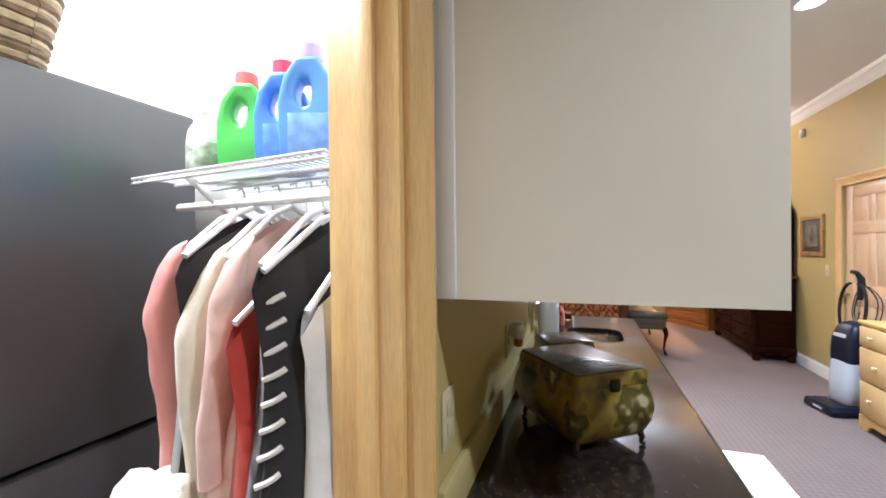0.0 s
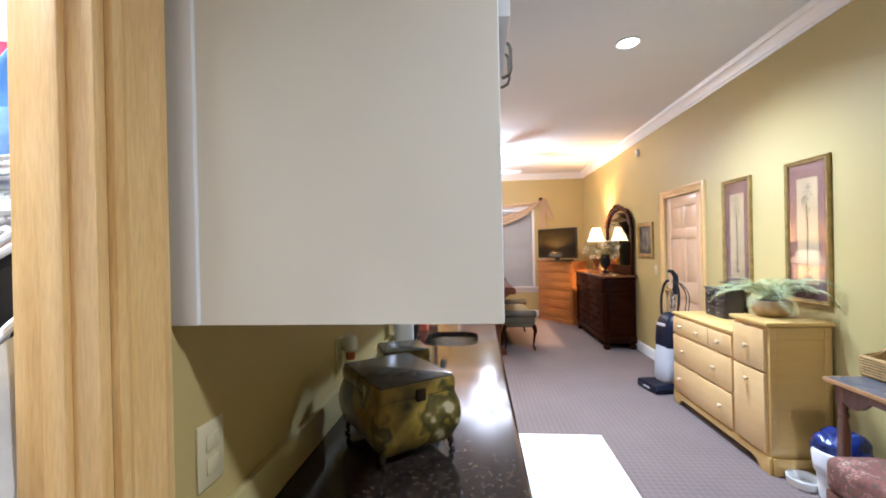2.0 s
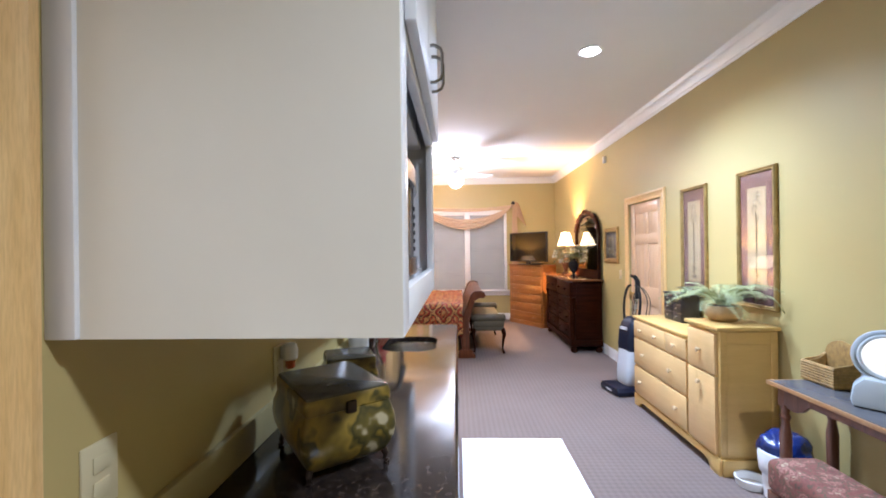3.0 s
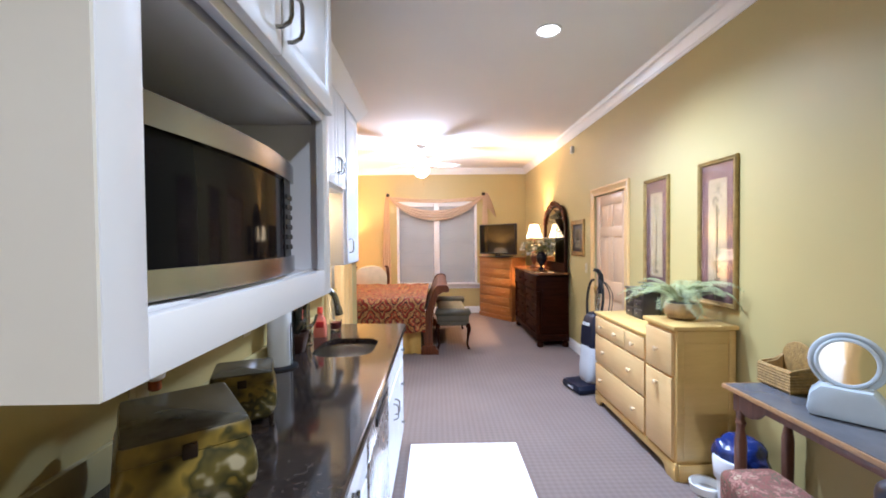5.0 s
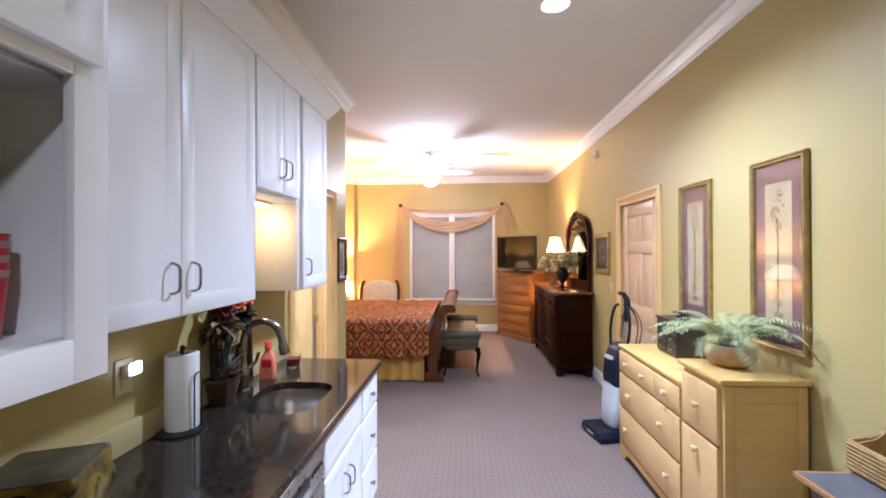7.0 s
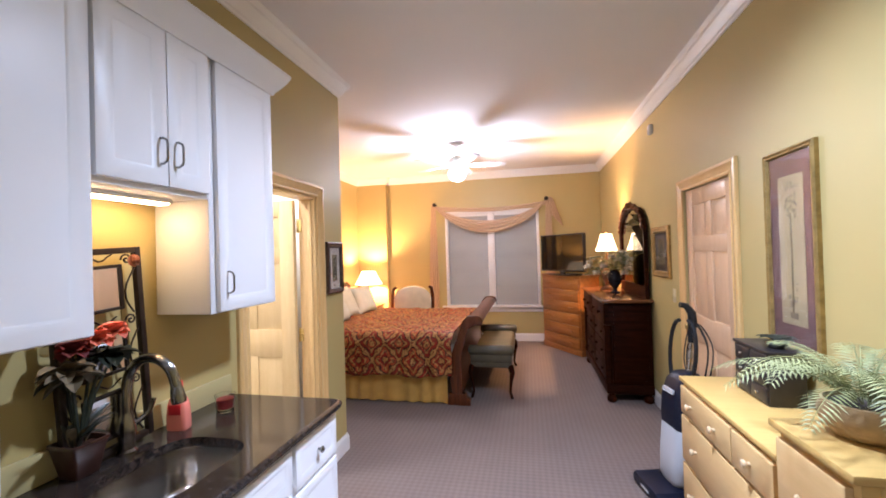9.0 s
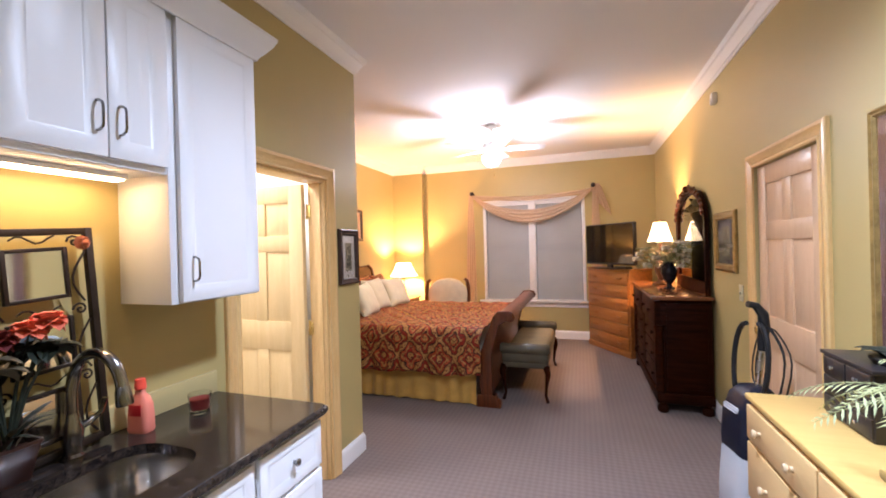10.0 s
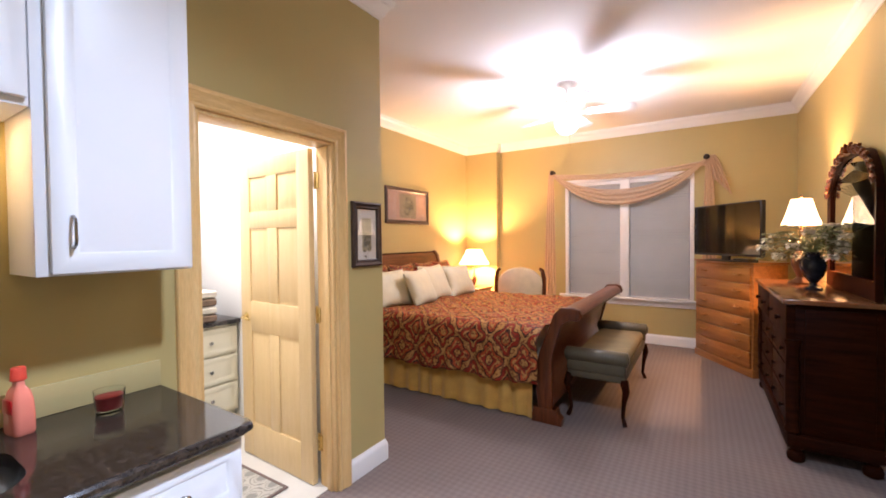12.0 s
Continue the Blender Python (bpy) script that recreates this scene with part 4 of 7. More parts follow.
part("bottle", bm, M_SOAP, soap, "", 50)
bm = bmesh.new()
lathe(bm, [(0.017, 0.155), (0.019, 0.158), (0.017, 0.19), (0.015, 0.194)], 18)
part("cap", bm, M_SOAPCAP, soap, "red flip cap")
part("label", boxes((-0.025, 0.025, -0.0275, -0.0255, 0.065, 0.105), bev=0.0005), M_RED, soap, "dark red label")
M_WAX = mat("red_wax", (0.22, 0.012, 0.012), 0.4, bump=0.05)
M_GLASS = mat("clear_glass", (0.95, 0.97, 0.96), 0.02, var=0, bump=0, trans=1.0)
can = thing("candle", pose(-0.325, 3.03, 0.9165), "red wax candle in a small clear glass", "candle")
bm = bmesh.new()
lathe(bm, [(0.034, 0.0), (0.037, 0.003), (0.043, 0.075), (0.041, 0.075), (0.035, 0.014), (0.0001, 0.012)], 28)
part("glass", bm, M_GLASS, can, "clear glass cup")
bm = bmesh.new()
lathe(bm, [(0.0335, 0.015), (0.0385, 0.056), (0.03, 0.058), (0.0001, 0.057)], 28)
part("wax", bm, M_WAX, can, "dark red wax")

# outlets on the wall
M_PLATE = mat("cream_plate", (0.58, 0.51, 0.32), 0.35, var=0.03)
for y, z in ((0.64, 1.13), (1.36, 1.13), (2.03, 1.17)):
    o = thing("wall_outlet", pose(XL, y, z, 0, 0, 90), "cream wall outlet plate", "outlet", "wall outlets")
    part("plate", boxes((-0.037, 0.037, -0.006, 0, -0.06, 0.06), bev=0.003), M_PLATE, o)
    for dz in (-0.022, 0.022):
        part("socket", boxes((-0.017, 0.017, -0.009, -0.006, dz - 0.015, dz + 0.015), bev=0.002), M_PLATE, o)
M_AMBER = mat("amber_oil", (0.5, 0.12, 0.04), 0.1, var=0.1, bump=0, trans=0.4)
af = thing("air_freshener", pose(XL + 0.009, 1.375, 1.14, 0, 0, 90), "white plug-in air freshener with amber oil", "air freshener")
bm = bmesh.new()
lathe(bm, [(0.018, 0.0), (0.026, 0.006), (0.028, 0.035), (0.022, 0.055), (0.012, 0.06)], 18, pose(0, -0.03, -0.005))
box(bm, -0.014, 0.014, -0.03, 0.0, 0.0, 0.045, 0.004)
part("housing", bm, M_TRIM, af)
bm = bmesh.new()
lathe(bm, [(0.013, 0), (0.017, 0.004), (0.017, 0.03)], 14, pose(0, -0.03, -0.035))
part("oil_bottle", bm, M_AMBER, af, "amber oil bottle")
nl = thing("night_light", pose(XL + 0.009, 2.03, 1.19, 0, 0, 90), "small glowing plug-in night light", "night light")
part("housing", boxes((-0.02, 0.02, -0.03, 0, -0.02, 0.02), bev=0.006), M_TRIM, nl)
part("lens", boxes((-0.022, 0.022, -0.045, -0.03, -0.012, 0.03), bev=0.007), glow("night_glow", (0.8, 0.85, 1.0), 6.0), nl, "glowing lens")

# white floor mat
M_MAT = mat("white_mat", (0.86, 0.86, 0.87), 0.85, var=0.03, scale=14, bump=0.4, bscale=160, dist=0.003)
M_MATB = mat("brown_mat_binding", (0.16, 0.11, 0.09), 0.8, var=0.15)
rug = thing("floor_mat", pose(0.16, 1.3, 0.0), "white floor mat with a thin brown border", "mat")
part("field", boxes((0.018, 0.807, 0.018, 1.92, 0.0005, 0.009), bev=0.003), M_MAT, rug)
part("binding", boxes((0.0, 0.018, 0, 1.938, 0.0005, 0.011), (0.807, 0.825, 0, 1.938, 0.0005, 0.011), (0.018, 0.807, 0, 0.018, 0.0005, 0.011), (0.018, 0.807, 1.92, 1.938, 0.0005, 0.011), bev=0.002), M_MATB, rug, "thin brown binding")


# ---- closet ----
M_FRIDGE = mat("grey_steel_door", (0.10, 0.105, 0.11), 0.34, 0.5, 0.06, 2.0, 0.02)
M_GASKET = mat("dark_gasket", (0.05, 0.05, 0.055), 0.6)
fri = thing("refrigerator", pose(-1.29, -0.12, 0.0, 0, 0, 90), "tall grey steel refrigerator with a gap between its doors", "refrigerator")
part("cabinet", boxes((0.0, 0.86, 0.065, 0.72, 0.02, 1.86), bev=0.004), M_FRIDGE, fri)
part("gasket", boxes((0.02, 0.85, 0.05, 0.065, 0.08, 1.85)), M_GASKET, fri)
part("upper_door", boxes((0.0, 0.87, 0.0, 0.05, 1.035, 1.87), bev=0.012), M_FRIDGE, fri, "grey upper door")
part("lower_door", boxes((0.0, 0.87, 0.0, 0.05, 0.08, 1.022), bev=0.012), M_FRIDGE, fri, "grey lower door")
part("grille", boxes((0.02, 0.85, 0.02, 0.065, 0.0, 0.075)), M_GASKET, fri)
bm = bmesh.new()
tube(bm, [(0.06, 0, 1.1), (0.06, -0.045, 1.13), (0.06, -0.05, 1.2), (0.06, -0.05, 1.6), (0.06, -0.045, 1.68), (0.06, 0, 1.7)], 0.011, 8)
part("door_handle", bm, M_STEEL, fri)

M_REED = mat("brown_reed", (0.17, 0.11, 0.065), 0.75, var=0.35, scale=40)
M_REEDL = mat("pale_reed", (0.46, 0.37, 0.25), 0.75, var=0.25, scale=40)
bk = thing("striped_basket", pose(-1.5, 0.28, 1.862), "brown and straw striped woven basket on the refrigerator", "basket")
for i in range(18):
    bm = bmesh.new()
    f = 0.8 + 0.015 * i
    pts = [(x * f, y * f, 0.014 + i * 0.0175 + 0.004 * math.sin(9 * x + i) + 0.002 * math.sin(40 * y + 2 * i)) for x, y in rounded(-0.16, 0.16, -0.2, 0.2, 0.06, 5)]
    tube(bm, pts + [pts[0]], 0.0105, 6)
    part("woven_coil", bm, M_REED if i % 2 else M_REEDL, bk)
part("base", boxes((-0.13, 0.13, -0.16, 0.16, 0.0, 0.012), bev=0.003), M_REED, bk)

M_WIRE = mat("white_wire", (0.82, 0.82, 0.82), 0.3, bump=0)
sh = thing("wire_shelf", pose(-1.25, 0.54, 1.655, 0, 0, -8), "white coated wire closet shelf with a hanging rod", "shelf")
L = 0.62
for y, z in ((0.0, 0.0), (0.305, 0.0), (0.0, -0.012), (0.1, -0.004), (0.2, -0.004)):
    bm = bmesh.new()
    tube(bm, [(0, y, z), (L, y, z)], 0.0035, 6)
    part("long_wire", bm, M_WIRE, sh)
bm = bmesh.new()
for i in range(31):
    x = 0.01 + i * 0.02
    tube(bm, [(x, 0.305, 0.002), (x, 0.002, 0.002), (x, -0.002, -0.012)], 0.0018, 5)
tagged(part("cross_wire_mesh", bm, M_WIRE, sh), "", "", "", "stuff")
bm = bmesh.new()
tube(bm, [(0.03, 0.095, -0.065), (L, 0.095, -0.065)], 0.011, 10)
part("hanging_rod", bm, M_WIRE, sh)
bm = bmesh.new()
tube(bm, [(0.18, 0.02, -0.004), (0.18, 0.31, -0.24)], 0.006, 6, 0.5)
part("brace", bm, M_WIRE, sh, "diagonal brace")


def jug(name, m, colour, cap, h, label, label_col=None):
    """A detergent jug with a loop handle, made of a shaped body with a hole."""
    root = thing(name, m, label, "detergent bottle", "detergent bottles")
    mt = mat(name + "_plastic", colour, 0.3, var=0.05, scale=8, bump=0.02)
    w = 0.145
    out = [(-w / 2, 0.0), (w / 2, 0.0), (w / 2 + 0.004, h * 0.3), (w / 2, h * 0.48), (w / 2 - 0.012, h * 0.68), (w * 0.18, h * 0.86), (w * 0.16, h * 0.88), (-w * 0.2, h * 0.88), (-w * 0.24, h * 0.85), (-w * 0.45, h * 0.7), (-w * 0.54, h * 0.5), (-w * 0.53, h * 0.25)]
    hl = [(-0.016 + 0.020 * math.cos(a * math.pi / 6), h * 0.6 + h * 0.115 * math.sin(a * math.pi / 6)) for a in range(12)]
    bm = bmesh.new()
    fr, bk = [], []
    for y, acc in ((-0.042, fr), (0.042, bk)):
        a = [bm.verts.new((x, y, z)) for x, z in out]
        b = [bm.verts.new((x, y * 0.8, z)) for x, z in hl]
        ed = [bm.edges.new((a[i], a[(i + 1) % 12])) for i in range(12)] + [bm.edges.new((b[i], b[(i + 1) % 12])) for i in range(12)]
        bmesh.ops.triangle_fill(bm, edges=ed, use_beauty=True)
        acc += [a, b]
    bridge(bm, fr[0], bk[0])
    bridge(bm, fr[1], bk[1])
    bmesh.ops.recalc_face_normals(bm, faces=bm.faces[:])
    rim = [e for e in bm.edges if len(e.link_faces) == 2 and e.calc_face_angle(0) > 0.9]
    bmesh.ops.bevel(bm, geom=rim, offset=0.014, segments=3, affect="EDGES", profile=0.5)
    part("body", bm, mt, root, "", 50)
    bm = bmesh.new()
    lathe(bm, [(0.026, h * 0.86), (0.033, h * 0.88), (0.031, h * 0.99), (0.027, h), (0.0001, h)], 20, pose(-0.004, 0, 0))
    part("cap", bm, mat(name + "_cap", cap, 0.35, bump=0.02), root, "coloured screw cap")
    if label_col:
        part("label", boxes((-0.05, 0.05, -0.0435, -0.0415, 0.03, h * 0.42), bev=0.0005), mat(name + "_label", label_col, 0.4, var=0.3, scale=30), root, "printed label")
    return root


jug("detergent_jug", pose(-1.005, 0.66, 1.6595, 0, 0, 28) @ Matrix.Scale(0.87, 4), (0.10, 0.55, 0.10), (0.8, 0.14, 0.14), 0.30, "green detergent jug with a pink-red cap")
jug("detergent_jug", pose(-0.89, 0.66, 1.6595, 0, 0, 24) @ Matrix.Scale(0.88, 4), (0.10, 0.28, 0.72), (0.75, 0.05, 0.12), 0.31, "blue detergent jug with a red cap", (0.12, 0.30, 0.74))
jug("detergent_jug", pose(-0.785, 0.62, 1.6595, 0, 0, 20) @ Matrix.Scale(0.88, 4), (0.12, 0.32, 0.78), (0.45, 0.36, 0.75), 0.315, "blue detergent jug with a lilac cap", (0.2, 0.38, 0.80))
M_BOTW = mat("white_bottle", (0.80, 0.80, 0.82), 0.3, bump=0.02)
for x, y, col, lab in ((-1.15, 0.655, (0.42, 0.46, 0.40), "white spray cleaner bottle with a bright label"), (-1.085, 0.73, (0.10, 0.42, 0.55), "white cleaner bottle with a teal label")):
    b0 = thing("cleaner_bottle", pose(x, y, 1.6595), lab, "cleaner bottle", "cleaner bottles")
    bm = bmesh.new()
    lathe(bm, [(0.036, 0), (0.04, 0.004), (0.041, 0.1), (0.036, 0.13), (0.018, 0.16), (0.015, 0.175)], 20)
    part("bottle", bm, M_BOTW, b0)
    bm = bmesh.new()
    lathe(bm, [(0.017, 0.175), (0.017, 0.2), (0.012, 0.205)], 16)
    part("cap", bm, M_TRIM, b0)
    bm = bmesh.new()
    lathe(bm, [(0.0415, 0.02), (0.0425, 0.022), (0.0425, 0.095), (0.0415, 0.097)], 20)
    part("label", bm, mat("cleaner_label", col, 0.4, var=0.6, scale=35), b0, "bright printed label")


def garment(name, x, colour, z_top, z_bot, half, label, seed, sleeve=0.0, stripe=None):
    """A piece of clothing on a hanger, hung across the rod: draped body, shaped shoulders, limp sleeves."""
    rg = random.Random(seed)
    root = thing(name, pose(x, 0.635 - 0.14 * (x + 1.25), 1.59, 0, 0, rg.uniform(-14, 4)), label, "clothes", "hanging clothes")
    mt = mat(name + "_cloth", colour, 0.85, var=0.12, scale=14, bump=0.5, bscale=260, sheen=0.3)
    top, ph = z_top - 1.59, rg.uniform(0, 6)
    bm = bmesh.new()
    cols, rowsn, long = 22, 20, z_top - z_bot
    grid = {}
    for side in (0, 1):
        for i in range(cols + 1):
            u = i / cols * 2 - 1
            for j in range(rowsn + 1):
                v = j / rowsn
                slope = 0.02 * min(1, abs(u) / 0.25) + 0.075 * max(0, abs(u) - 0.25) / 0.75 + 0.03 * max(0, abs(u) - 0.85) / 0.15
                z = top - slope * (1 - v) - v * long
                y = u * half * (0.95 - 0.12 * math.sin(math.pi * min(1, v * 1.6)) + 0.12 * v)
                th = (0.018 + 0.026 * min(1, v * 3)) * max(0.0, 1 - abs(u) ** 2.6) ** 0.5 + 0.002
                fold = min(1, v * 2.5) * (0.011 * math.sin(u * 9 + ph + 1.5 * v) + 0.007 * math.sin(u * 21 + ph * 2 - v)) + 0.006 * noise.noise(Vector((u * 3, v * 7, seed)))
                grid[side, i, j] = bm.verts.new(((th if side else -th) + fold, y, z))
    for side in (0, 1):
        for i in range(cols):
            for j in range(rowsn):
                bm.faces.new((grid[side, i, j], grid[side, i + 1, j], grid[side, i + 1, j + 1], grid[side, i, j + 1]))
    bmesh.ops.remove_doubles(bm, verts=bm.verts[:], dist=0.0045)
    part("cloth", bm, mt, root, "", 80)
    for sy in ((-1, 1) if sleeve else ()):
        bm = bmesh.new()
        rings, n, seg = [], 26, 16
        for k in range(n + 1):
            v = k / n
            cy = sy * half * (0.70 + 0.24 * min(1, v * 7) ** 0.7) + 0.012 * math.sin(v * 5 + ph)
            cx = 0.01 * math.sin(v * 4 + ph)
            cz = top - 0.055 - 0.03 * min(1, v * 7) - sleeve * v
            wide = 0.04 * min(1, 0.45 + v * 3) * (1 - 0.3 * v) * (1 + 0.07 * noise.noise(Vector((v * 9, seed, sy))))
            deep = 0.026 * min(1, 0.5 + v * 3) * (1 - 0.15 * v)
            ring = []
            for q in range(seg):
                a = 2 * math.pi * q / seg
                crease = 1 + 0.16 * noise.noise(Vector((math.cos(a) * 1.5 + seed, math.sin(a) * 1.5, v * 8)))
                ring.append(bm.verts.new((cx + deep * crease * math.cos(a), cy + wide * crease * math.sin(a), cz - 0.012 * math.sin(a) * sy)))
            rings.append(ring)
        for a, b in zip(rings, rings[1:]):
            bridge(bm, a, b)
        bm.faces.new(rings[0])
        bm.faces.new(rings[-1])
        part("sleeve", bm, mt, root, "", 80)
    if stripe:
        for k in range(16):
            bm = bmesh.new()
            z = top - 0.14 - k * 0.042
            v = (top - z) / long
            e = -half * (0.95 - 0.12 * math.sin(math.pi * min(1, v * 1.6)) + 0.12 * v)
            tube(bm, [(0.034, e * 0.89, z + 0.006), (0.03, e * 0.93, z + 0.002), (0.02, e * 0.97, z - 0.004), (0.004, e * 1.0, z - 0.01)], 0.0055, 6)
            part("stripe", bm, stripe, root, "pale stripe")
    bm = bmesh.new()
    tube(bm, [(0, 0, 0.03), (0, 0.014, 0.036), (0, 0.02, 0.02), (0, 0.012, 0.004), (0, 0, -0.01), (0, 0, top + 0.02)], 0.0024, 6)
    part("hook", bm, M_STEEL, root, "bare wire hook")
    bm = bmesh.new()
    tube(bm, [(0, -half * 0.86, top - 0.085), (0, -half * 0.55, top - 0.04), (0, -half * 0.25, top + 0.004), (0, 0, top + 0.022), (0, half * 0.25, top + 0.004), (0, half * 0.55, top - 0.04), (0, half * 0.86, top - 0.085)], 0.0065, 8)
    part("hanger", bm, M_WIRE, root, "white plastic hanger")
    return root


M_STRIPE = mat("pale_stripe", (0.7, 0.68, 0.64), 0.8)
garment("pink_cardigan", -0.985, (0.72, 0.30, 0.27), 1.545, 0.80, 0.165, "salmon pink knitted cardigan on a hanger", 1, 0.60)
garment("black_dress", -0.925, (0.014, 0.012, 0.014), 1.555, 0.72, 0.215, "black dress on a white hanger", 2)
garment("cream_blouse", -0.865, (0.72, 0.66, 0.54), 1.54, 0.72, 0.165, "cream white blouse on a hanger", 3, 0.66)
garment("pink_blouse", -0.81, (0.72, 0.48, 0.41), 1.55, 0.95, 0.175, "pale pink lace blouse on a hanger", 4, 0.40)
garment("red_dress", -0.765, (0.50, 0.045, 0.028), 1.44, 0.7, 0.215, "coral red dress on a hanger", 5)
garment("black_striped_top", -0.72, (0.013, 0.013, 0.015), 1.54, 0.75, 0.205, "black top edged with white stripes", 6, 0.0, M_STRIPE)
garment("black_jacket", -0.68, (0.016, 0.015, 0.016), 1.53, 0.8, 0.205, "black jacket on a white hanger", 8)
garment("white_shirt", -0.635, (0.72, 0.71, 0.69), 1.46, 0.75, 0.16, "white shirt on a white hanger", 9)

M_LAUNDRY = mat("cream_lace", (0.76, 0.71, 0.60), 0.9, var=0.1, scale=25, bump=0.8, bscale=90, dist=0.004)
lau = thing("laundry_hamper", pose(-0.955, 0.36, 0.0), "tall white hamper heaped with cream laundry", "hamper")
bm = bmesh.new()
lathe(bm, [(0.08, 0), (0.085, 0.01), (0.095, 0.9), (0.098, 0.91), (0.094, 0.91), (0.088, 0.86)], 24)
part("hamper_body", bm, M_BOTW, lau)
bm = bmesh.new()
bmesh.ops.create_icosphere(bm, subdivisions=4, radius=1.0)
for v in bm.verts:
    n = noise.fractal(v.co * 2.2, 1.0, 2.0, 4)
    v.co = Vector((v.co.x * 0.1, v.co.y * 0.1, v.co.z * 0.13)) * (1 + 0.25 * n)
    v.co.z += 0.95
part("crumpled_laundry", bm, M_LAUNDRY, lau, "crumpled cream laundry", 180)


# ---- along the right wall ----
M_MAPLE = wood("pale_maple", (0.60, 0.385, 0.115), (0.67, 0.44, 0.145), 0.38, 1, 3.0, 0.1, 0.2)
M_MAPLEX = wood("pale_maple_fronts", (0.64, 0.42, 0.175), (0.70, 0.47, 0.21), 0.38, 0, 3.0, 0.1, 0.2)
M_KNOBW = wood("maple_knob", (0.6, 0.42, 0.22), (0.76, 0.58, 0.36), 0.3, 2, 20.0)


def slab(x0, x1, z0, z1, y, t=0.02):
    bm = bmesh.new()
    box(bm, x0, x1, y - t, y, z0, z1)
    f = max((f for f in bm.faces if f.normal.y < -0.9), key=lambda q: q.calc_area())
    bmesh.ops.inset_region(bm, faces=[f], thickness=0.01, depth=0.0)
    bmesh.ops.translate(bm, verts=f.verts[:], vec=(0, -0.004, 0))
    return bm


LX, TX = 0.925, 1.275
dr = thing("dresser", pose(1.885, 3.985, 0, 0, 0, -90), "pale maple dresser with low drawers and taller end cupboard", "dresser")
part("low_body", boxes((0, LX, 0, 0.375, 0.09, 0.83), bev=0.003), M_MAPLE, dr)
part("tall_body", boxes((LX + 0.001, TX, 0, 0.375, 0.09, 0.955), bev=0.003), M_MAPLE, dr)
part("low_top", boxes((-0.015, LX, -0.02, 0.385, 0.831, 0.858), bev=0.008), M_MAPLE, dr)
part("tall_top", boxes((LX - 0.02, TX + 0.025, -0.03, 0.385, 0.956, 0.985), bev=0.009), M_MAPLE, dr)
part("side_panel_rail", boxes((TX, TX + 0.006, 0.0, 0.045, 0.13, 0.95), (TX, TX + 0.006, 0.33, 0.375, 0.13, 0.95), (TX, TX + 0.006, 0.045, 0.33, 0.87, 0.95), bev=0.002), M_MAPLE, dr)
bm = bmesh.new()
out = [(-0.005, 0.0), (0.09, 0.0), (0.12, 0.045), (0.17, 0.06), (TX - 0.17, 0.06), (TX - 0.12, 0.045), (TX - 0.09, 0.0), (TX + 0.01, 0.0), (TX + 0.01, 0.11), (-0.005, 0.11)]
prism(bm, out, -0.014, 0.006, 0.002)
part("plinth", bm, M_MAPLE, dr, "shaped bracket plinth")
bm = bmesh.new()
box(bm, TX + 0.0065, TX + 0.022, 0.007, 0.375, 0.0, 0.11, 0.003)
part("side_plinth", bm, M_MAPLE, dr)
for x0, x1, z0, z1, ks in ((0.02, 0.6, 0.665, 0.815, (0.17, 0.45)), (0.61, LX - 0.012, 0.665, 0.815, (0.76,)), (0.02, LX - 0.012, 0.4, 0.65, (0.22, 0.7)), (0.02, LX - 0.012, 0.13, 0.385, (0.16, 0.78)), (LX + 0.015, TX - 0.02, 0.66, 0.93, (LX + 0.17,)), (LX + 0.015, TX - 0.02, 0.13, 0.645, (LX + 0.17,))):
    tall = x0 > LX and z0 < 0.2
    d = part("door" if tall else "drawer", slab(x0, x1, z0, z1, -0.001), M_MAPLEX, dr)
    for k in ks:
        knob(d, pose(k, -0.024, z1 - 0.075 if tall else (z0 + z1) / 2), M_KNOBW, 0.017)

M_FERN = mat("fern_green", (0.28, 0.30, 0.125), 0.6, var=0.4, scale=9, bump=0.1)
M_BOWL = mat("tan_clay", (0.42, 0.28, 0.13), 0.6, var=0.2, scale=14, bump=0.4, bscale=70, dist=0.003)
M_SOIL = mat("dark_soil", (0.03, 0.022, 0.016), 0.95, var=0.4, scale=60, bump=0.8, bscale=120, dist=0.004)
fern = thing("fern", pose(2.06, 2.94, 0.9855), "bushy pale green fern in a tan bowl", "potted plant")
bm = bmesh.new()
lathe(bm, [(0.065, 0), (0.08, 0.004), (0.11, 0.035), (0.118, 0.075), (0.108, 0.11), (0.1, 0.112), (0.1, 0.095), (0.0001, 0.095)], 28)
part("bowl", bm, M_BOWL, fern, "rounded tan bowl")
bm = bmesh.new()
lathe(bm, [(0.099, 0.097), (0.06, 0.108), (0.0001, 0.112)], 20)
part("soil", bm, M_SOIL, fern)
rnd = random.Random(21)


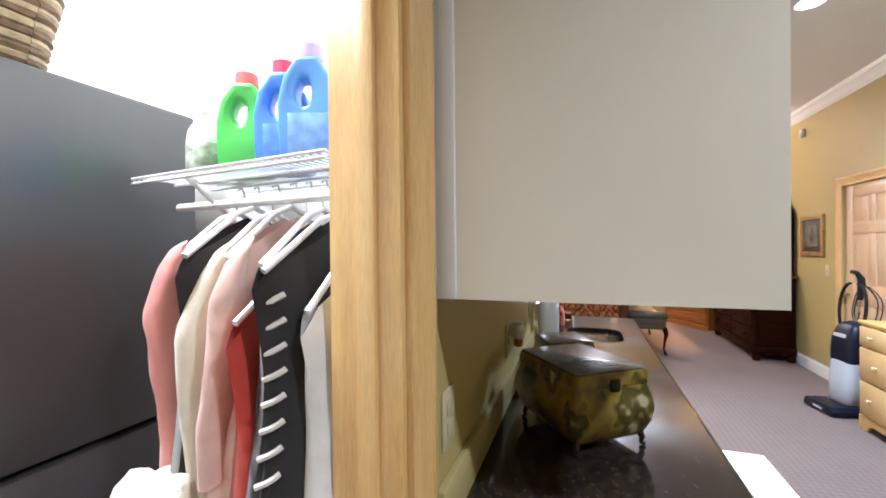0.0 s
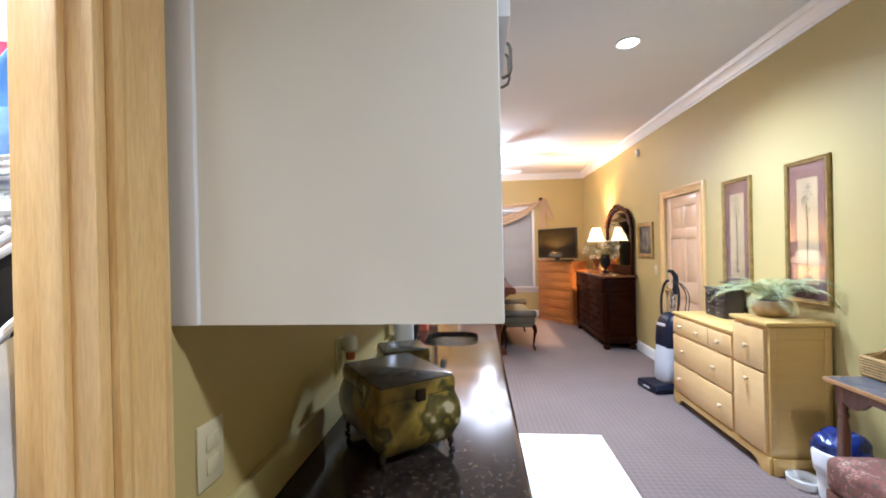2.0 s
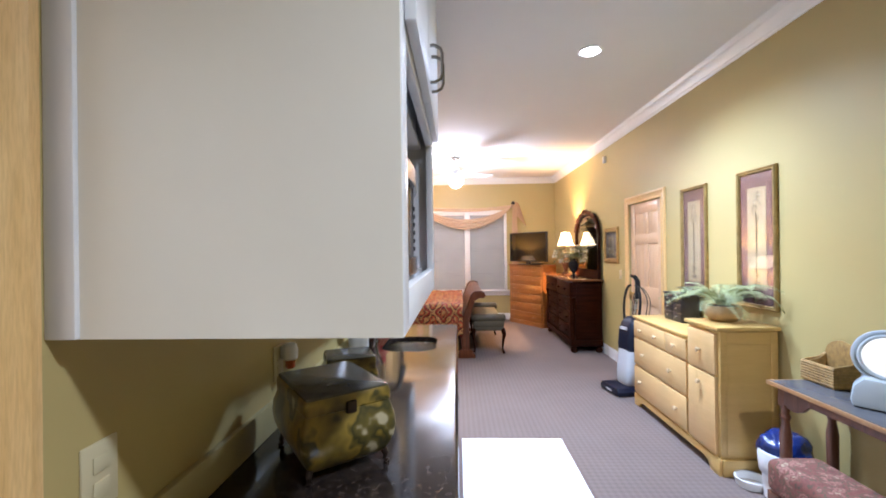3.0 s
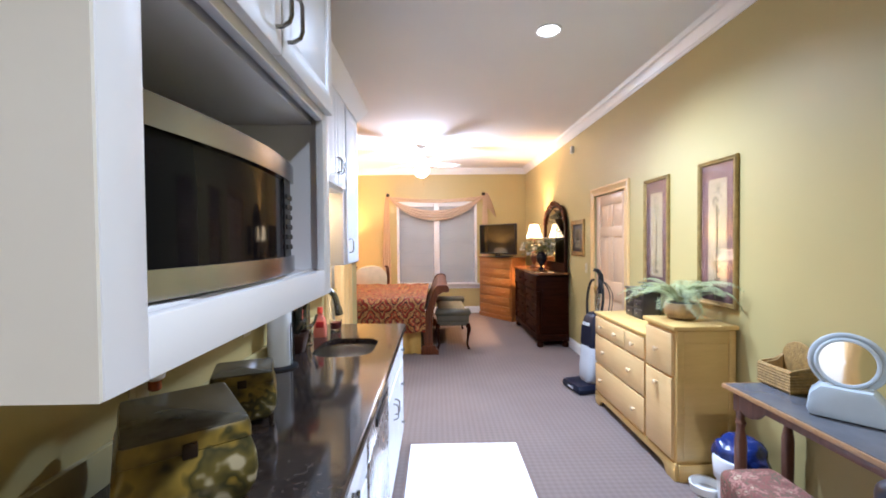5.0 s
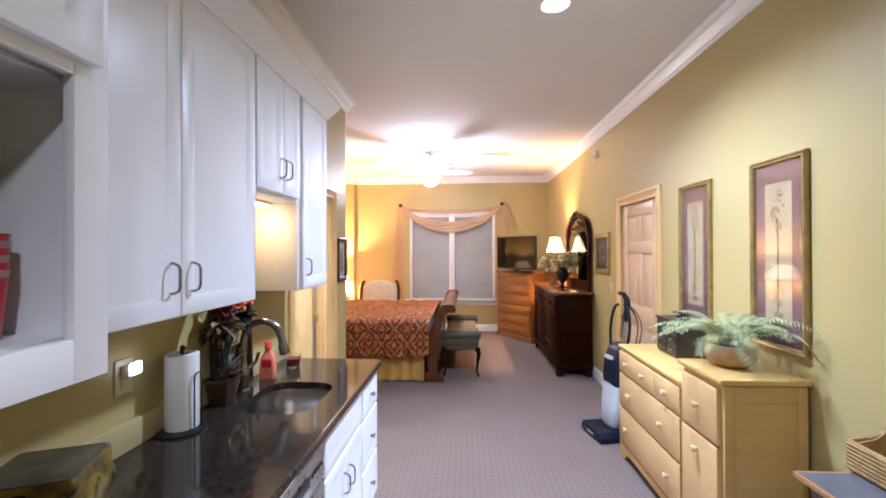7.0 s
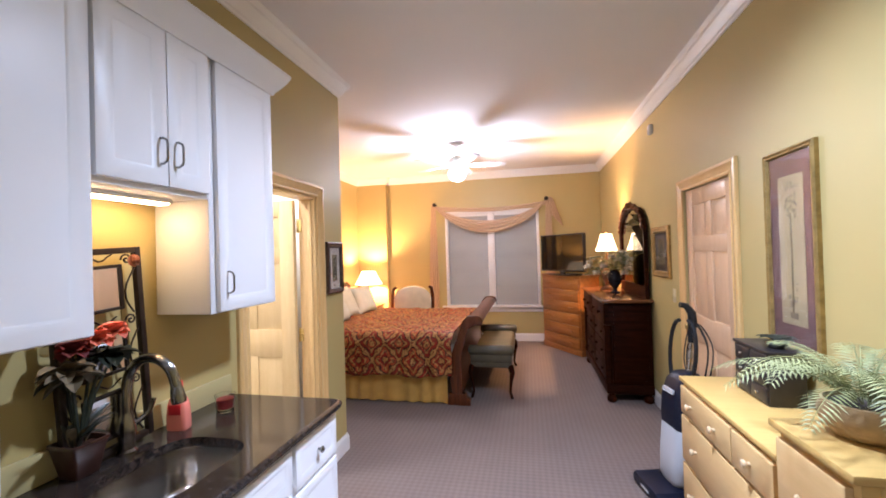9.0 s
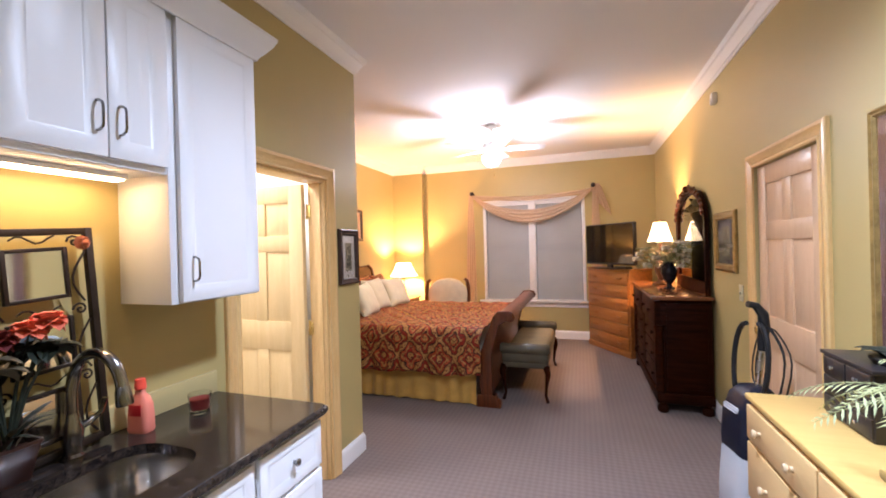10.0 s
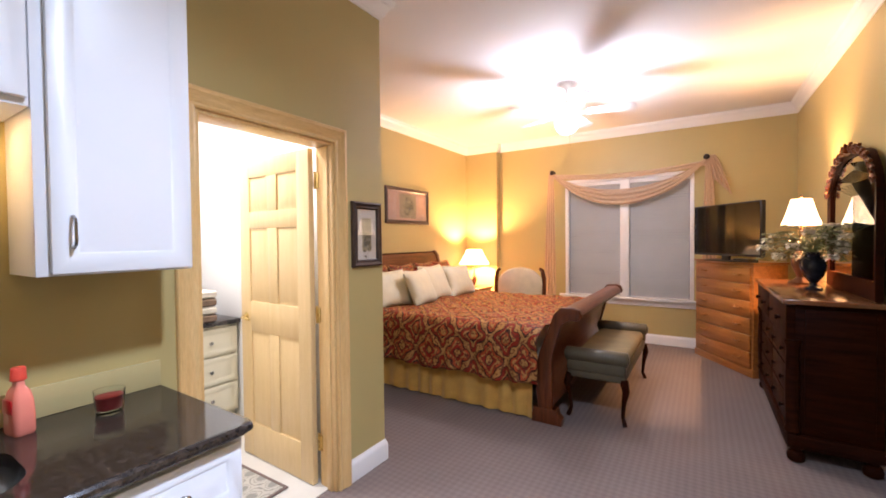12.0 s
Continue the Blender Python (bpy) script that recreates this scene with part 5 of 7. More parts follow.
def frond(root, ang, lift, length, droop):
    """A rib with two rows of narrow leaflets."""
    bm = bmesh.new()
    d = Vector((math.cos(ang), math.sin(ang), lift)).normalized()
    p, pts, dirs, n = Vector((0.03 * math.cos(ang), 0.03 * math.sin(ang), 0.11)), [], [], 26
    for i in range(n):
        pts.append(p.copy())
        dirs.append(d.copy())
        p = p + d * (length / n)
        d = (d + Vector((rnd.uniform(-0.02, 0.02), rnd.uniform(-0.02, 0.02), -droop / n))).normalized()
    pts = [Vector((min(q.x, 0.19), q.y, max(q.z, 0.012 if abs(q.y) < 0.24 and q.x > -0.2 else -0.1))) for q in pts]
    tube(bm, pts, [0.0025 * (1 - 0.7 * i / n) for i in range(n)], 4)
    for i in range(2, n):
        u = i / n
        side = dirs[i].cross(Vector((0, 0, 1))).normalized()
        for s in (-1, 1):
            ln = (0.055 * math.sin(math.pi * (0.1 + 0.85 * u)) + 0.008) * rnd.uniform(0.8, 1.15)
            tip = pts[i] + side * s * ln + dirs[i] * ln * 0.55 + Vector((0, 0, -0.25 * ln))
            if tip.x > 0.2:
                tip.x = 0.2
            mid = (pts[i] + tip) / 2 + Vector((0, 0, 0.004))
            wv = dirs[i] * 0.0034
            q = [bm.verts.new(pts[i]), bm.verts.new(mid - wv), bm.verts.new(tip), bm.verts.new(mid + wv)]
            bm.faces.new(q)
    part("frond", bm, M_FERN, root, "", 0)


for i in range(32):
    ring = i % 3
    frond(fern, i * 2.4 + rnd.uniform(-0.2, 0.2), (1.0, 1.8, 3.2)[ring] * rnd.uniform(0.7, 1.25), (0.45, 0.4, 0.3)[ring] * rnd.uniform(0.75, 1.15), (1.8, 2.3, 2.2)[ring])

M_BLKWOOD = mat("black_lacquer", (0.022, 0.018, 0.018), 0.35, var=0.3, scale=10)
bc = thing("jewelry_chest", pose(2.09, 3.83, 0.8585, 0, 0, -90), "small black chest of tiny drawers on the dresser", "jewelry box")
part("case", boxes((0, 0.3, 0, 0.15, 0.0, 0.235), (-0.01, 0.31, -0.01, 0.155, 0.235, 0.25), bev=0.003), M_BLKWOOD, bc)
for r in range(3):
    for k in range(2):
        d = part("drawer", slab(0.01 + k * 0.145, 0.148 + k * 0.145, 0.012 + r * 0.075, 0.08 + r * 0.075, -0.0005, 0.006), M_BLKWOOD, bc)
        knob(d, pose(0.079 + k * 0.145, -0.01, 0.046 + r * 0.075), M_STEEL, 0.007)
lf = thing("small_plant", pose(2.17, 3.62, 1.109), "small dark green plant in a black dish", "potted plant")
bm = bmesh.new()
lathe(bm, [(0.03, 0), (0.045, 0.02), (0.045, 0.03), (0.001, 0.026)], 18)
part("dish", bm, M_BLKWOOD, lf)
for i in range(12):
    bm = bmesh.new()
    leaf_blade(bm, (0, 0, 0.025), (math.cos(i * 2.4) * 0.9, math.sin(i * 2.4), 0.8), 0.09, 0.022, 1.2, 5)
    part("leaf", bm, M_DLEAF, lf)

M_GOLDF = mat("antique_gold_frame", (0.36, 0.24, 0.08), 0.38, 0.55, 0.3, 25, 0.3, 60)
M_DARKF = mat("dark_bronze_frame", (0.055, 0.03, 0.022), 0.35, 0.2, 0.3, 20)
M_PURPLE = mat("mauve_mat_board", (0.072, 0.027, 0.02), 0.85, var=0.12, scale=8)
M_TAN = mat("tan_print_paper", (0.22, 0.16, 0.078), 0.8, var=0.14, scale=9)
M_INK = mat("sepia_ink", (0.085, 0.06, 0.025), 0.8, var=0.3, scale=30)
M_SHEET = mat("picture_glass", (1, 1, 1), 0.0, var=0, bump=0, trans=1.0)
M_SHEET.node_tree.nodes["Principled BSDF"].inputs["IOR"].default_value = 1.33


def picture(name, m, w, h, rim, label, frame_mat, board, border, motif, seed=0):
    """A framed print: x across, z up, hung on the plane y = 0 and facing -y."""
    root = thing(name, m, label, "picture")
    rg = random.Random(seed)
    prof = [(0, 0), (0, -0.018), (rim * 0.25, -0.026), (rim * 0.6, -0.02), (rim * 0.8, -0.022), (rim, -0.012), (rim, 0)]
    bm = bmesh.new()
    rings = []
    for cx, cz, sx, sz in ((0, 0, 1, 1), (w, 0, -1, 1), (w, h, -1, -1), (0, h, 1, -1)):
        rings.append([bm.verts.new((cx + sx * o, y, cz + sz * o)) for o, y in prof])
    for i in range(4):
        a, b = rings[i], rings[(i + 1) % 4]
        for k in range(len(prof) - 1):
            bm.faces.new((a[k], a[k + 1], b[k + 1], b[k]))
    part("frame", bm, frame_mat, root, "", 25)
    part("mat_board", boxes((rim * 0.8, w - rim * 0.8, -0.006, -0.002, rim * 0.8, h - rim * 0.8)), board, root, "coloured mat board")
    bx, bz = border
    pr = part("print", boxes((bx, w - bx, -0.0075, -0.006, bz, h - bz)), M_TAN, root, "tan printed sheet")
    bm = bmesh.new()
    cx = w / 2
    if motif == "topiary":
        z0, z1 = bz + 0.06, h - bz - 0.04
        tube(bm, [(cx, -0.0078, z0), (cx + 0.004, -0.0078, (z0 + z1) / 2), (cx, -0.0078, z1 - 0.14)], 0.005, 4, 0.05)
        for i in range(60):
            a, r = rg.uniform(0, 6.28), 0.055 * math.sqrt(rg.random())
            zz = (z1 - 0.1) + r * 2.0 * math.sin(a) if i < 40 else z0 + 0.02 + rg.uniform(0, 0.12)
            xx = cx + r * math.cos(a) * 0.8 if i < 40 else cx + rg.uniform(-0.035, 0.035)
            box(bm, -0.008, 0.008, -0.0003, 0.0003, -0.004, 0.004, 0, 1, pose(xx, -0.0079, zz, 0, rg.uniform(0, 180)))
        box(bm, cx - 0.03, cx + 0.03, -0.0082, -0.0076, z0 - 0.03, z0, 0)
    else:
        for i in range(40):
            a, r = rg.uniform(0, 6.28), math.sqrt(rg.random())
            box(bm, -0.02, 0.02, -0.0003, 0.0003, -0.008, 0.008, 0, 1, pose(cx + r * (w / 2 - bx) * 0.6 * math.cos(a), -0.0079, h / 2 + r * (h / 2 - bz) * 0.7 * math.sin(a), 0, rg.uniform(0, 180)))
        tube(bm, [(cx, -0.0078, bz + 0.02), (cx + 0.01, -0.0078, h / 2)], 0.006, 4, 0.05)
    tagged(part("printed_motif", bm, M_INK, root, "sepia plant motif", 0), "", "", "", "stuff")
    part("glass", boxes((rim * 0.75, w - rim * 0.75, -0.0125, -0.0115, rim * 0.75, h - rim * 0.75)), M_SHEET, root, "reflecting glass").visible_shadow = False
    return root


picture("framed_print", pose(XR, 3.09, 1.078, 0, 0, -90), 0.38, 0.985, 0.03, "tall gold-framed topiary print with a mauve mat", M_GOLDF, M_PURPLE, (0.1, 0.13), "topiary", 1)
picture("framed_print", pose(XR, 3.857, 1.078, 0, 0, -90), 0.39, 0.977, 0.03, "tall gold-framed palm print with a mauve mat", M_GOLDF, M_PURPLE, (0.1, 0.13), "topiary", 2)
picture("framed_print", pose(XR, 5.87, 1.312, 0, 0, -90), 0.50, 0.48, 0.06, "square dark gold framed print by the door", M_GOLDF, M_DARKF, (0.16, 0.12), "sprig", 3)
picture("framed_print", pose(XL, 4.295, 1.31, 0, 0, 90), 0.262, 0.405, 0.045, "small dark framed botanical print", M_DARKF, mat("taupe_board", (0.42, 0.34, 0.26), 0.8), (0.09, 0.1), "topiary", 4)
picture("framed_print", pose(XB, 6.55, 1.70, 0, 0, 90), 0.98, 0.49, 0.05, "wide framed flower print above the bed", M_DARKF, mat("rust_board", (0.34, 0.19, 0.12), 0.8, var=0.2), (0.3, 0.08), "sprig", 5)

det = thing("motion_sensor", pose(XR, 5.8, 2.765, 0, 0, -90), "small white wall sensor under the ceiling", "sensor")
bm = bmesh.new()
prism(bm, [(-0.03, -0.045), (0.03, -0.045), (0.03, 0.045), (-0.03, 0.045)], -0.04, 0, 0.008)
part("housing", bm, M_TRIM, det)
part("lens", boxes((-0.02, 0.02, -0.044, -0.04, -0.035, 0.0), bev=0.003), M_CABIN, det)
sw = thing("light_switch", pose(XR, 5.32, 1.17, 0, 0, -90), "cream wall switch plate beside the door", "switch")
part("plate", boxes((-0.037, 0.037, -0.006, 0, -0.06, 0.06), bev=0.003), M_PLATE, sw)
part("toggle", boxes((-0.005, 0.005, -0.016, -0.006, -0.012, 0.012), bev=0.002), M_PLATE, sw)

# upright vacuum
M_NAVY = mat("navy_plastic", (0.007, 0.009, 0.02), 0.38, var=0.15, bump=0.02)
M_NAVY.node_tree.nodes["Principled BSDF"].inputs["Specular IOR Level"].default_value = 0.25
M_GREYP = mat("silver_grey_plastic", (0.50, 0.51, 0.53), 0.4, var=0.06, bump=0.05)
vac = thing("upright_vacuum", pose(1.925, 4.32, 0.0, 0, 0, -78), "navy and grey upright vacuum cleaner with coiled hose", "vacuum cleaner")
bm = bmesh.new()
prism(bm, [(-0.16, 0.012), (0.16, 0.012), (0.165, 0.05), (0.14, 0.085), (-0.14, 0.085), (-0.165, 0.05)], -0.2, 0.06, 0.012)
part("floor_head", bm, M_NAVY, vac, "navy floor head")
part("head_badge", boxes((-0.05, 0.05, -0.203, -0.2, 0.03, 0.05), bev=0.002), M_GREYP, vac)
for x in (-0.14, 0.14):
    bm = bmesh.new()
    lathe(bm, [(0.035, -0.012), (0.037, -0.008), (0.037, 0.008), (0.035, 0.012)], 20, pose(x, 0.075, 0.037, 0, 90))
    part("wheel", bm, M_BLACK, vac)
tilt = pose(0, 0.02, 0.05, -5)
bm = bmesh.new()
rings = [[bm.verts.new(tilt @ Vector((x * s, y * s2, z))) for x, y in rounded(-0.12, 0.12, -0.09, 0.09, 0.06, 5)] for s, s2, z in ((0.7, 0.7, 0.02), (0.92, 0.95, 0.06), (1.0, 1.0, 0.2), (0.98, 1.0, 0.42), (0.9, 0.9, 0.5))]
for a, b in zip(rings, rings[1:]):
    bridge(bm, a, b)
bm.faces.new(rings[0])
bm.faces.new(rings[-1])
part("dust_bag_housing", bm, M_GREYP, vac, "silver-grey lower housing", 50)
bm = bmesh.new()
rings = [[bm.verts.new(tilt @ Vector((x * s, y * s2 + dy, z))) for x, y in rounded(-0.125, 0.125, -0.095, 0.095, 0.06, 5)] for s, s2, dy, z in ((0.93, 0.93, 0, 0.38), (1.0, 1.0, 0, 0.44), (1.0, 1.0, 0, 0.58), (0.9, 0.85, 0.01, 0.68), (0.6, 0.6, 0.02, 0.73), (0.3, 0.35, 0.03, 0.745))]
for a, b in zip(rings, rings[1:]):
    bridge(bm, a, b)
bm.faces.new(rings[0])
bm.faces.new(rings[-1])
part("upper_housing", bm, M_NAVY, vac, "navy upper housing", 50)
part("badge", boxes((-0.06, 0.06, -0.1, -0.094, 0.6, 0.63), bev=0.008, ), M_GREYP, vac, "pale oval badge", 35, tilt)
bm = bmesh.new()
tube(bm, [(0, 0.03, 0.7), (0, 0.035, 0.95)], 0.016, 12)
part("wand", bm, M_STEEL, vac, "bright metal wand", 40, tilt)
bm = bmesh.new()
tube(bm, [(0, 0.035, 0.93), (0, 0.038, 1.06), (0, 0.03, 1.12), (0, -0.01, 1.165), (0, -0.05, 1.17)], [0.02, 0.028, 0.026, 0.02, 0.018], 10)
part("grip", bm, M_BLACK, vac, "black curved grip", 40, tilt)
bm = bmesh.new()
hose = [(0.11 * math.sin(a) * (1.0 if a < 3 else 0.9), -0.02 + 0.03 * math.cos(a * 0.5), 0.83 + 0.24 * math.cos(a)) for a in [k * 0.3 for k in range(22)]]
tube(bm, hose, 0.013, 8)
part("hose", bm, M_BLACK, vac, "looped black hose", 40, tilt)
bm = bmesh.new()
for off, r in ((0.0, 0.09), (0.015, 0.11), (-0.01, 0.1)):
    tube(bm, [(0.06 + r * math.sin(a) * 1.2, 0.04 + off, 0.86 + 0.19 * math.cos(a) - 0.02 * math.sin(3 * a)) for a in [k * 0.35 for k in range(19)]], 0.004, 6)
part("cord", bm, M_BLACK, vac, "coiled power cord", 40, tilt)

# side table and what is on it
M_WALNUT = wood("red_brown_wood", (0.09, 0.032, 0.018), (0.19, 0.075, 0.038), 0.3, 2, 5.0)
M_EDGE = wood("table_edge_wood", (0.30, 0.15, 0.06), (0.44, 0.24, 0.10), 0.35, 1, 5.0)
M_SLATE = mat("grey_table_top", (0.11, 0.11, 0.12), 0.22, var=0.15, scale=6, bump=0.05)
tb = thing("side_table", pose(1.9, 2.325, 0, 0, 0, -90), "narrow red-brown side table with a grey top and turned legs", "table")
part("tabletop", boxes((0.012, 0.99, 0.012, 0.36, 0.742, 0.762), bev=0.003), M_SLATE, tb, "dull grey top")
part("top_edge", boxes((0, 1.0, 0, 0.011, 0.738, 0.7605), (0, 0.011, 0.0115, 0.37, 0.738, 0.7605), (0.991, 1.0, 0.0115, 0.37, 0.738, 0.7605), bev=0.003), M_EDGE, tb, "lighter wooden edge")
bm = bmesh.new()
sc = [(0.08, 0.738), (0.08, 0.65)] + [(0.08 + 0.12 * i / 6, 0.65 - 0.02 * math.sin(math.pi * i / 6)) for i in range(1, 7)] + [(0.24, 0.69), (0.8, 0.69)] + [(0.84 + 0.12 * i / 6, 0.65 - 0.02 * math.sin(math.pi * i / 6)) for i in range(7)] + [(0.96, 0.738)]
prism(bm, sc, 0.035, 0.055, 0.002)
part("apron", bm, M_WALNUT, tb, "scalloped apron")
part("end_apron", boxes((0.035, 0.055, 0.08, 0.3, 0.65, 0.738), bev=0.002), M_WALNUT, tb)
for x in (0.06, 0.94):
    for y in (0.06, 0.31):
        bm = bmesh.new()
        box(bm, x - 0.024, x + 0.024, y - 0.024, y + 0.024, 0.63, 0.738, 0.003)
        lathe(bm, [(0.016, 0.0), (0.02, 0.02), (0.014, 0.06), (0.022, 0.1), (0.027, 0.3), (0.028, 0.48), (0.018, 0.55), (0.026, 0.575), (0.018, 0.595), (0.024, 0.63)], 16, pose(x, y, 0))
        part("leg", bm, M_WALNUT, tb)

M_WICKER = mat("golden_wicker", (0.33, 0.20, 0.06), 0.6, var=0.3, scale=40, bump=0.8, bscale=120, dist=0.004)
wb = thing("wicker_basket", pose(2.11, 2.335, 0.7625, 0, 0, -90) @ Matrix.Diagonal((0.88, 1, 1.2, 1)), "open golden wicker basket with an arched back", "basket")
part("floor", boxes((0.0, 0.22, 0, 0.13, 0, 0.008)), M_WICKER, wb)
bw = 0.22
for nm, pts, y0, y1, dz in (("front_wall", [(0, 0), (bw, 0), (bw, 0.085), (0, 0.085)], 0, 0.012, 0), ("back_wall", [(0, 0), (bw, 0), (bw, 0.12)] + [(bw / 2 + bw / 2 * math.cos(a), 0.12 + 0.075 * math.sin(a)) for a in [k * math.pi / 10 for k in range(11)]], 0.125, 0.137, 0)):
    bm = bmesh.new()
    prism(bm, pts, y0, y1, 0.003)
    part(nm, bm, M_WICKER, wb)
for x in (0.0, bw - 0.012):
    bm = bmesh.new()
    prism(bm, [(0.012, 0), (0.125, 0), (0.125, 0.125), (0.09, 0.1), (0.012, 0.085)], x, x + 0.012, 0.003, Matrix(((0, 1, 0, 0), (1, 0, 0, 0), (0, 0, 1, 0), (0, 0, 0, 1))))
    part("side_wall", bm, M_WICKER, wb)
for r in range(7):
    bm = bmesh.new()
    z = 0.012 + r * 0.012
    tube(bm, [(-0.003, -0.003, z), (bw / 2, -0.005, z), (bw + 0.003, -0.003, z), (bw + 0.003, 0.13, z)], 0.006, 6)
    part("woven_band", bm, M_WICKER, wb)
bm = bmesh.new()
tube(bm, [(0, 0.131, 0.12)] + [(bw / 2 - bw / 2 * math.cos(a), 0.131, 0.12 + 0.075 * math.sin(a)) for a in [k * math.pi / 10 for k in range(11)]], 0.008, 8)
tube(bm, [(0, 0.131, 0.12), (-0.002, 0.09, 0.1), (-0.002, 0.006, 0.088), (bw / 2, -0.002, 0.088), (bw + 0.002, 0.006, 0.088), (bw + 0.002, 0.09, 0.1), (bw, 0.131, 0.12)], 0.008, 8)
part("braided_rim", bm, M_WICKER, wb)

M_FROST = mat("frosted_plastic", (0.50, 0.55, 0.58), 0.25, var=0.05, scale=6, bump=0.05)
mk = thing("makeup_mirror", pose(2.115, 1.87, 0.7625, 0, 0, -48), "frosted grey plastic make-up mirror with a round swivel glass", "vanity mirror")
bm = bmesh.new()
prism(bm, [(-0.115, 0), (0.115, 0), (0.125, 0.03), (0.115, 0.1), (0.08, 0.14), (-0.08, 0.14), (-0.115, 0.1), (-0.125, 0.03)], -0.06, 0.07, 0.02)
part("base", bm, M_FROST, mk, "swelling frosted base")
bm = bmesh.new()
tube(bm, [(0.115 * math.cos(a), 0.02, 0.235 + 0.115 * math.sin(a)) for a in [k * math.pi / 18 for k in range(-6, 25)]], 0.014, 10, 0.8)
part("yoke", bm, M_FROST, mk, "round frosted yoke")
bm = bmesh.new()
ring_m = pose(0, -0.012, 0.24, 80)
pts = [tuple(ring_m @ Vector((0.095 * math.cos(a), 0.095 * math.sin(a), 0))) for a in [k * math.pi / 20 for k in range(41)]]
tube(bm, pts, 0.009, 8)
part("glass_ring", bm, M_FROST, mk)
bm = bmesh.new()
lathe(bm, [(0.092, -0.004), (0.093, 0.0), (0.092, 0.004), (0.001, 0.005)], 36, ring_m)
part("mirror_glass", bm, M_MIRROR, mk, "round mirror glass")
bm = bmesh.new()
lathe(bm, [(0.018, 0), (0.02, 0.006), (0.018, 0.022), (0.01, 0.026)], 14, pose(0.12, 0.0, 0.07, 0, 90))
part("dial", bm, M_FROST, mk)

M_BLUE = mat("blue_plastic_bag", (0.010, 0.024, 0.13), 0.22, var=0.3, scale=9, bump=0.6, bscale=30, dist=0.01)
bb = thing("waste_bin", pose(2.1, 2.45, 0.0), "white waste bin lined with a glossy blue bag", "waste bin")
bm = bmesh.new()
lathe(bm, [(0.1, 0), (0.105, 0.005), (0.125, 0.28), (0.13, 0.285), (0.12, 0.285), (0.115, 0.25)], 24)
part("bin", bm, M_BOTW, bb)
bm = bmesh.new()
bmesh.ops.create_icosphere(bm, subdivisions=4, radius=1.0)
for v in bm.verts:
    n = noise.fractal(v.co * 1.8 + Vector((3, 1, 0)), 1.0, 2.0, 3)
    v.co = Vector((v.co.x * 0.13, v.co.y * 0.135, v.co.z * 0.13)) * (1 + 0.2 * n)
    v.co.z += 0.28
part("bag", bm, M_BLUE, bb, "glossy blue bag", 60)
bm = bmesh.new()
rings = []
for k in range(33):
    a = 2 * math.pi * k / 32
    rings.append([((0.118 + o + 0.007 * math.sin(7 * a) * h) * math.cos(a), (0.118 + o + 0.007 * math.sin(9 * a) * h) * math.sin(a), 0.29 - 0.13 * h + 0.012 * math.sin(5 * a) * h) for o, h in ((0.0, 0.0), (0.014, 0.03), (0.02, 0.3), (0.016, 0.65), (0.012, 1.0))])
loops = [[bm.verts.new(p) for p in col] for col in rings[:-1]]
for k in range(32):
    for j in range(4):
        bm.faces.new((loops[k][j], loops[(k + 1) % 32][j], loops[(k + 1) % 32][j + 1], loops[k][j + 1]))
ob = part("liner", bm, M_BOTW, bb, "white liner folded over the rim", 60)
md = ob.modifiers.new("thick", "SOLIDIFY")
md.thickness = 0.0015
bw2 = thing("bowl", pose(2.0, 2.6, 0.0), "small white pet bowl on the carpet", "bowl")
bm = bmesh.new()
lathe(bm, [(0.075, 0), (0.08, 0.004), (0.09, 0.05), (0.088, 0.054), (0.078, 0.05), (0.068, 0.012), (0.0001, 0.01)], 28)
part("bowl_shell", bm, M_TRIM, bw2)



def floral():
    """Dusty red cloth strewn with pink, olive and cream blotches of flowers and leaves."""
    m, ns, ls, b = nodes_of("red_floral_fabric")
    n1, n2 = noise_node(ns, ls, 17.0, 3.0, 0.6), noise_node(ns, ls, 320.0, 2.0)
    r = ramp_node(ns, [(0.30, (0.07, 0.06, 0.035)), (0.38, (0.16, 0.055, 0.042)), (0.45, (0.21, 0.075, 0.055)), (0.49, (0.10, 0.085, 0.045)), (0.52, (0.19, 0.065, 0.05)), (0.57, (0.34, 0.17, 0.13)), (0.61, (0.17, 0.06, 0.045)), (0.66, (0.38, 0.29, 0.19)), (0.72, (0.20, 0.08, 0.06))])
    r.color_ramp.interpolation = "EASE"
    ls.new(n1.outputs["Fac"], r.inputs["Fac"])
    ls.new(r.outputs["Color"], b.inputs["Base Color"])
    b.inputs["Roughness"].default_value = 0.85
    bump_on(ns, ls, b, n2.outputs["Fac"], 0.25, 0.001)
    return m


M_FLORAL = floral()
ot = thing("ottoman", pose(1.8, 1.76, 0.0), "low stool upholstered in dusty red floral fabric", "stool")
bm = bmesh.new()
box(bm, -0.12, 0.15, -0.26, 0.29, 0.30, 0.47, 0.045, 4)
part("cushion", bm, M_FLORAL, ot, "floral cushion", 50)
part("frame", boxes((-0.11, 0.14, -0.25, 0.28, 0.25, 0.305), bev=0.004), M_WALNUT, ot)
for x in (-0.09, 0.12):
    for y in (-0.22, 0.25):
        bm = bmesh.new()
        lathe(bm, [(0.014, 0), (0.018, 0.01), (0.024, 0.2), (0.026, 0.25)], 14, pose(x, y, 0))
        part("leg", bm, M_WALNUT, ot)
M_NAVYL = mat("navy_leather", (0.018, 0.02, 0.035), 0.32, var=0.2, scale=12, bump=0.3, bscale=90)
nv = thing("leather_chair", pose(1.74, 1.06, 0.0), "small navy leather chair beside the table", "chair")
bm = bmesh.new()
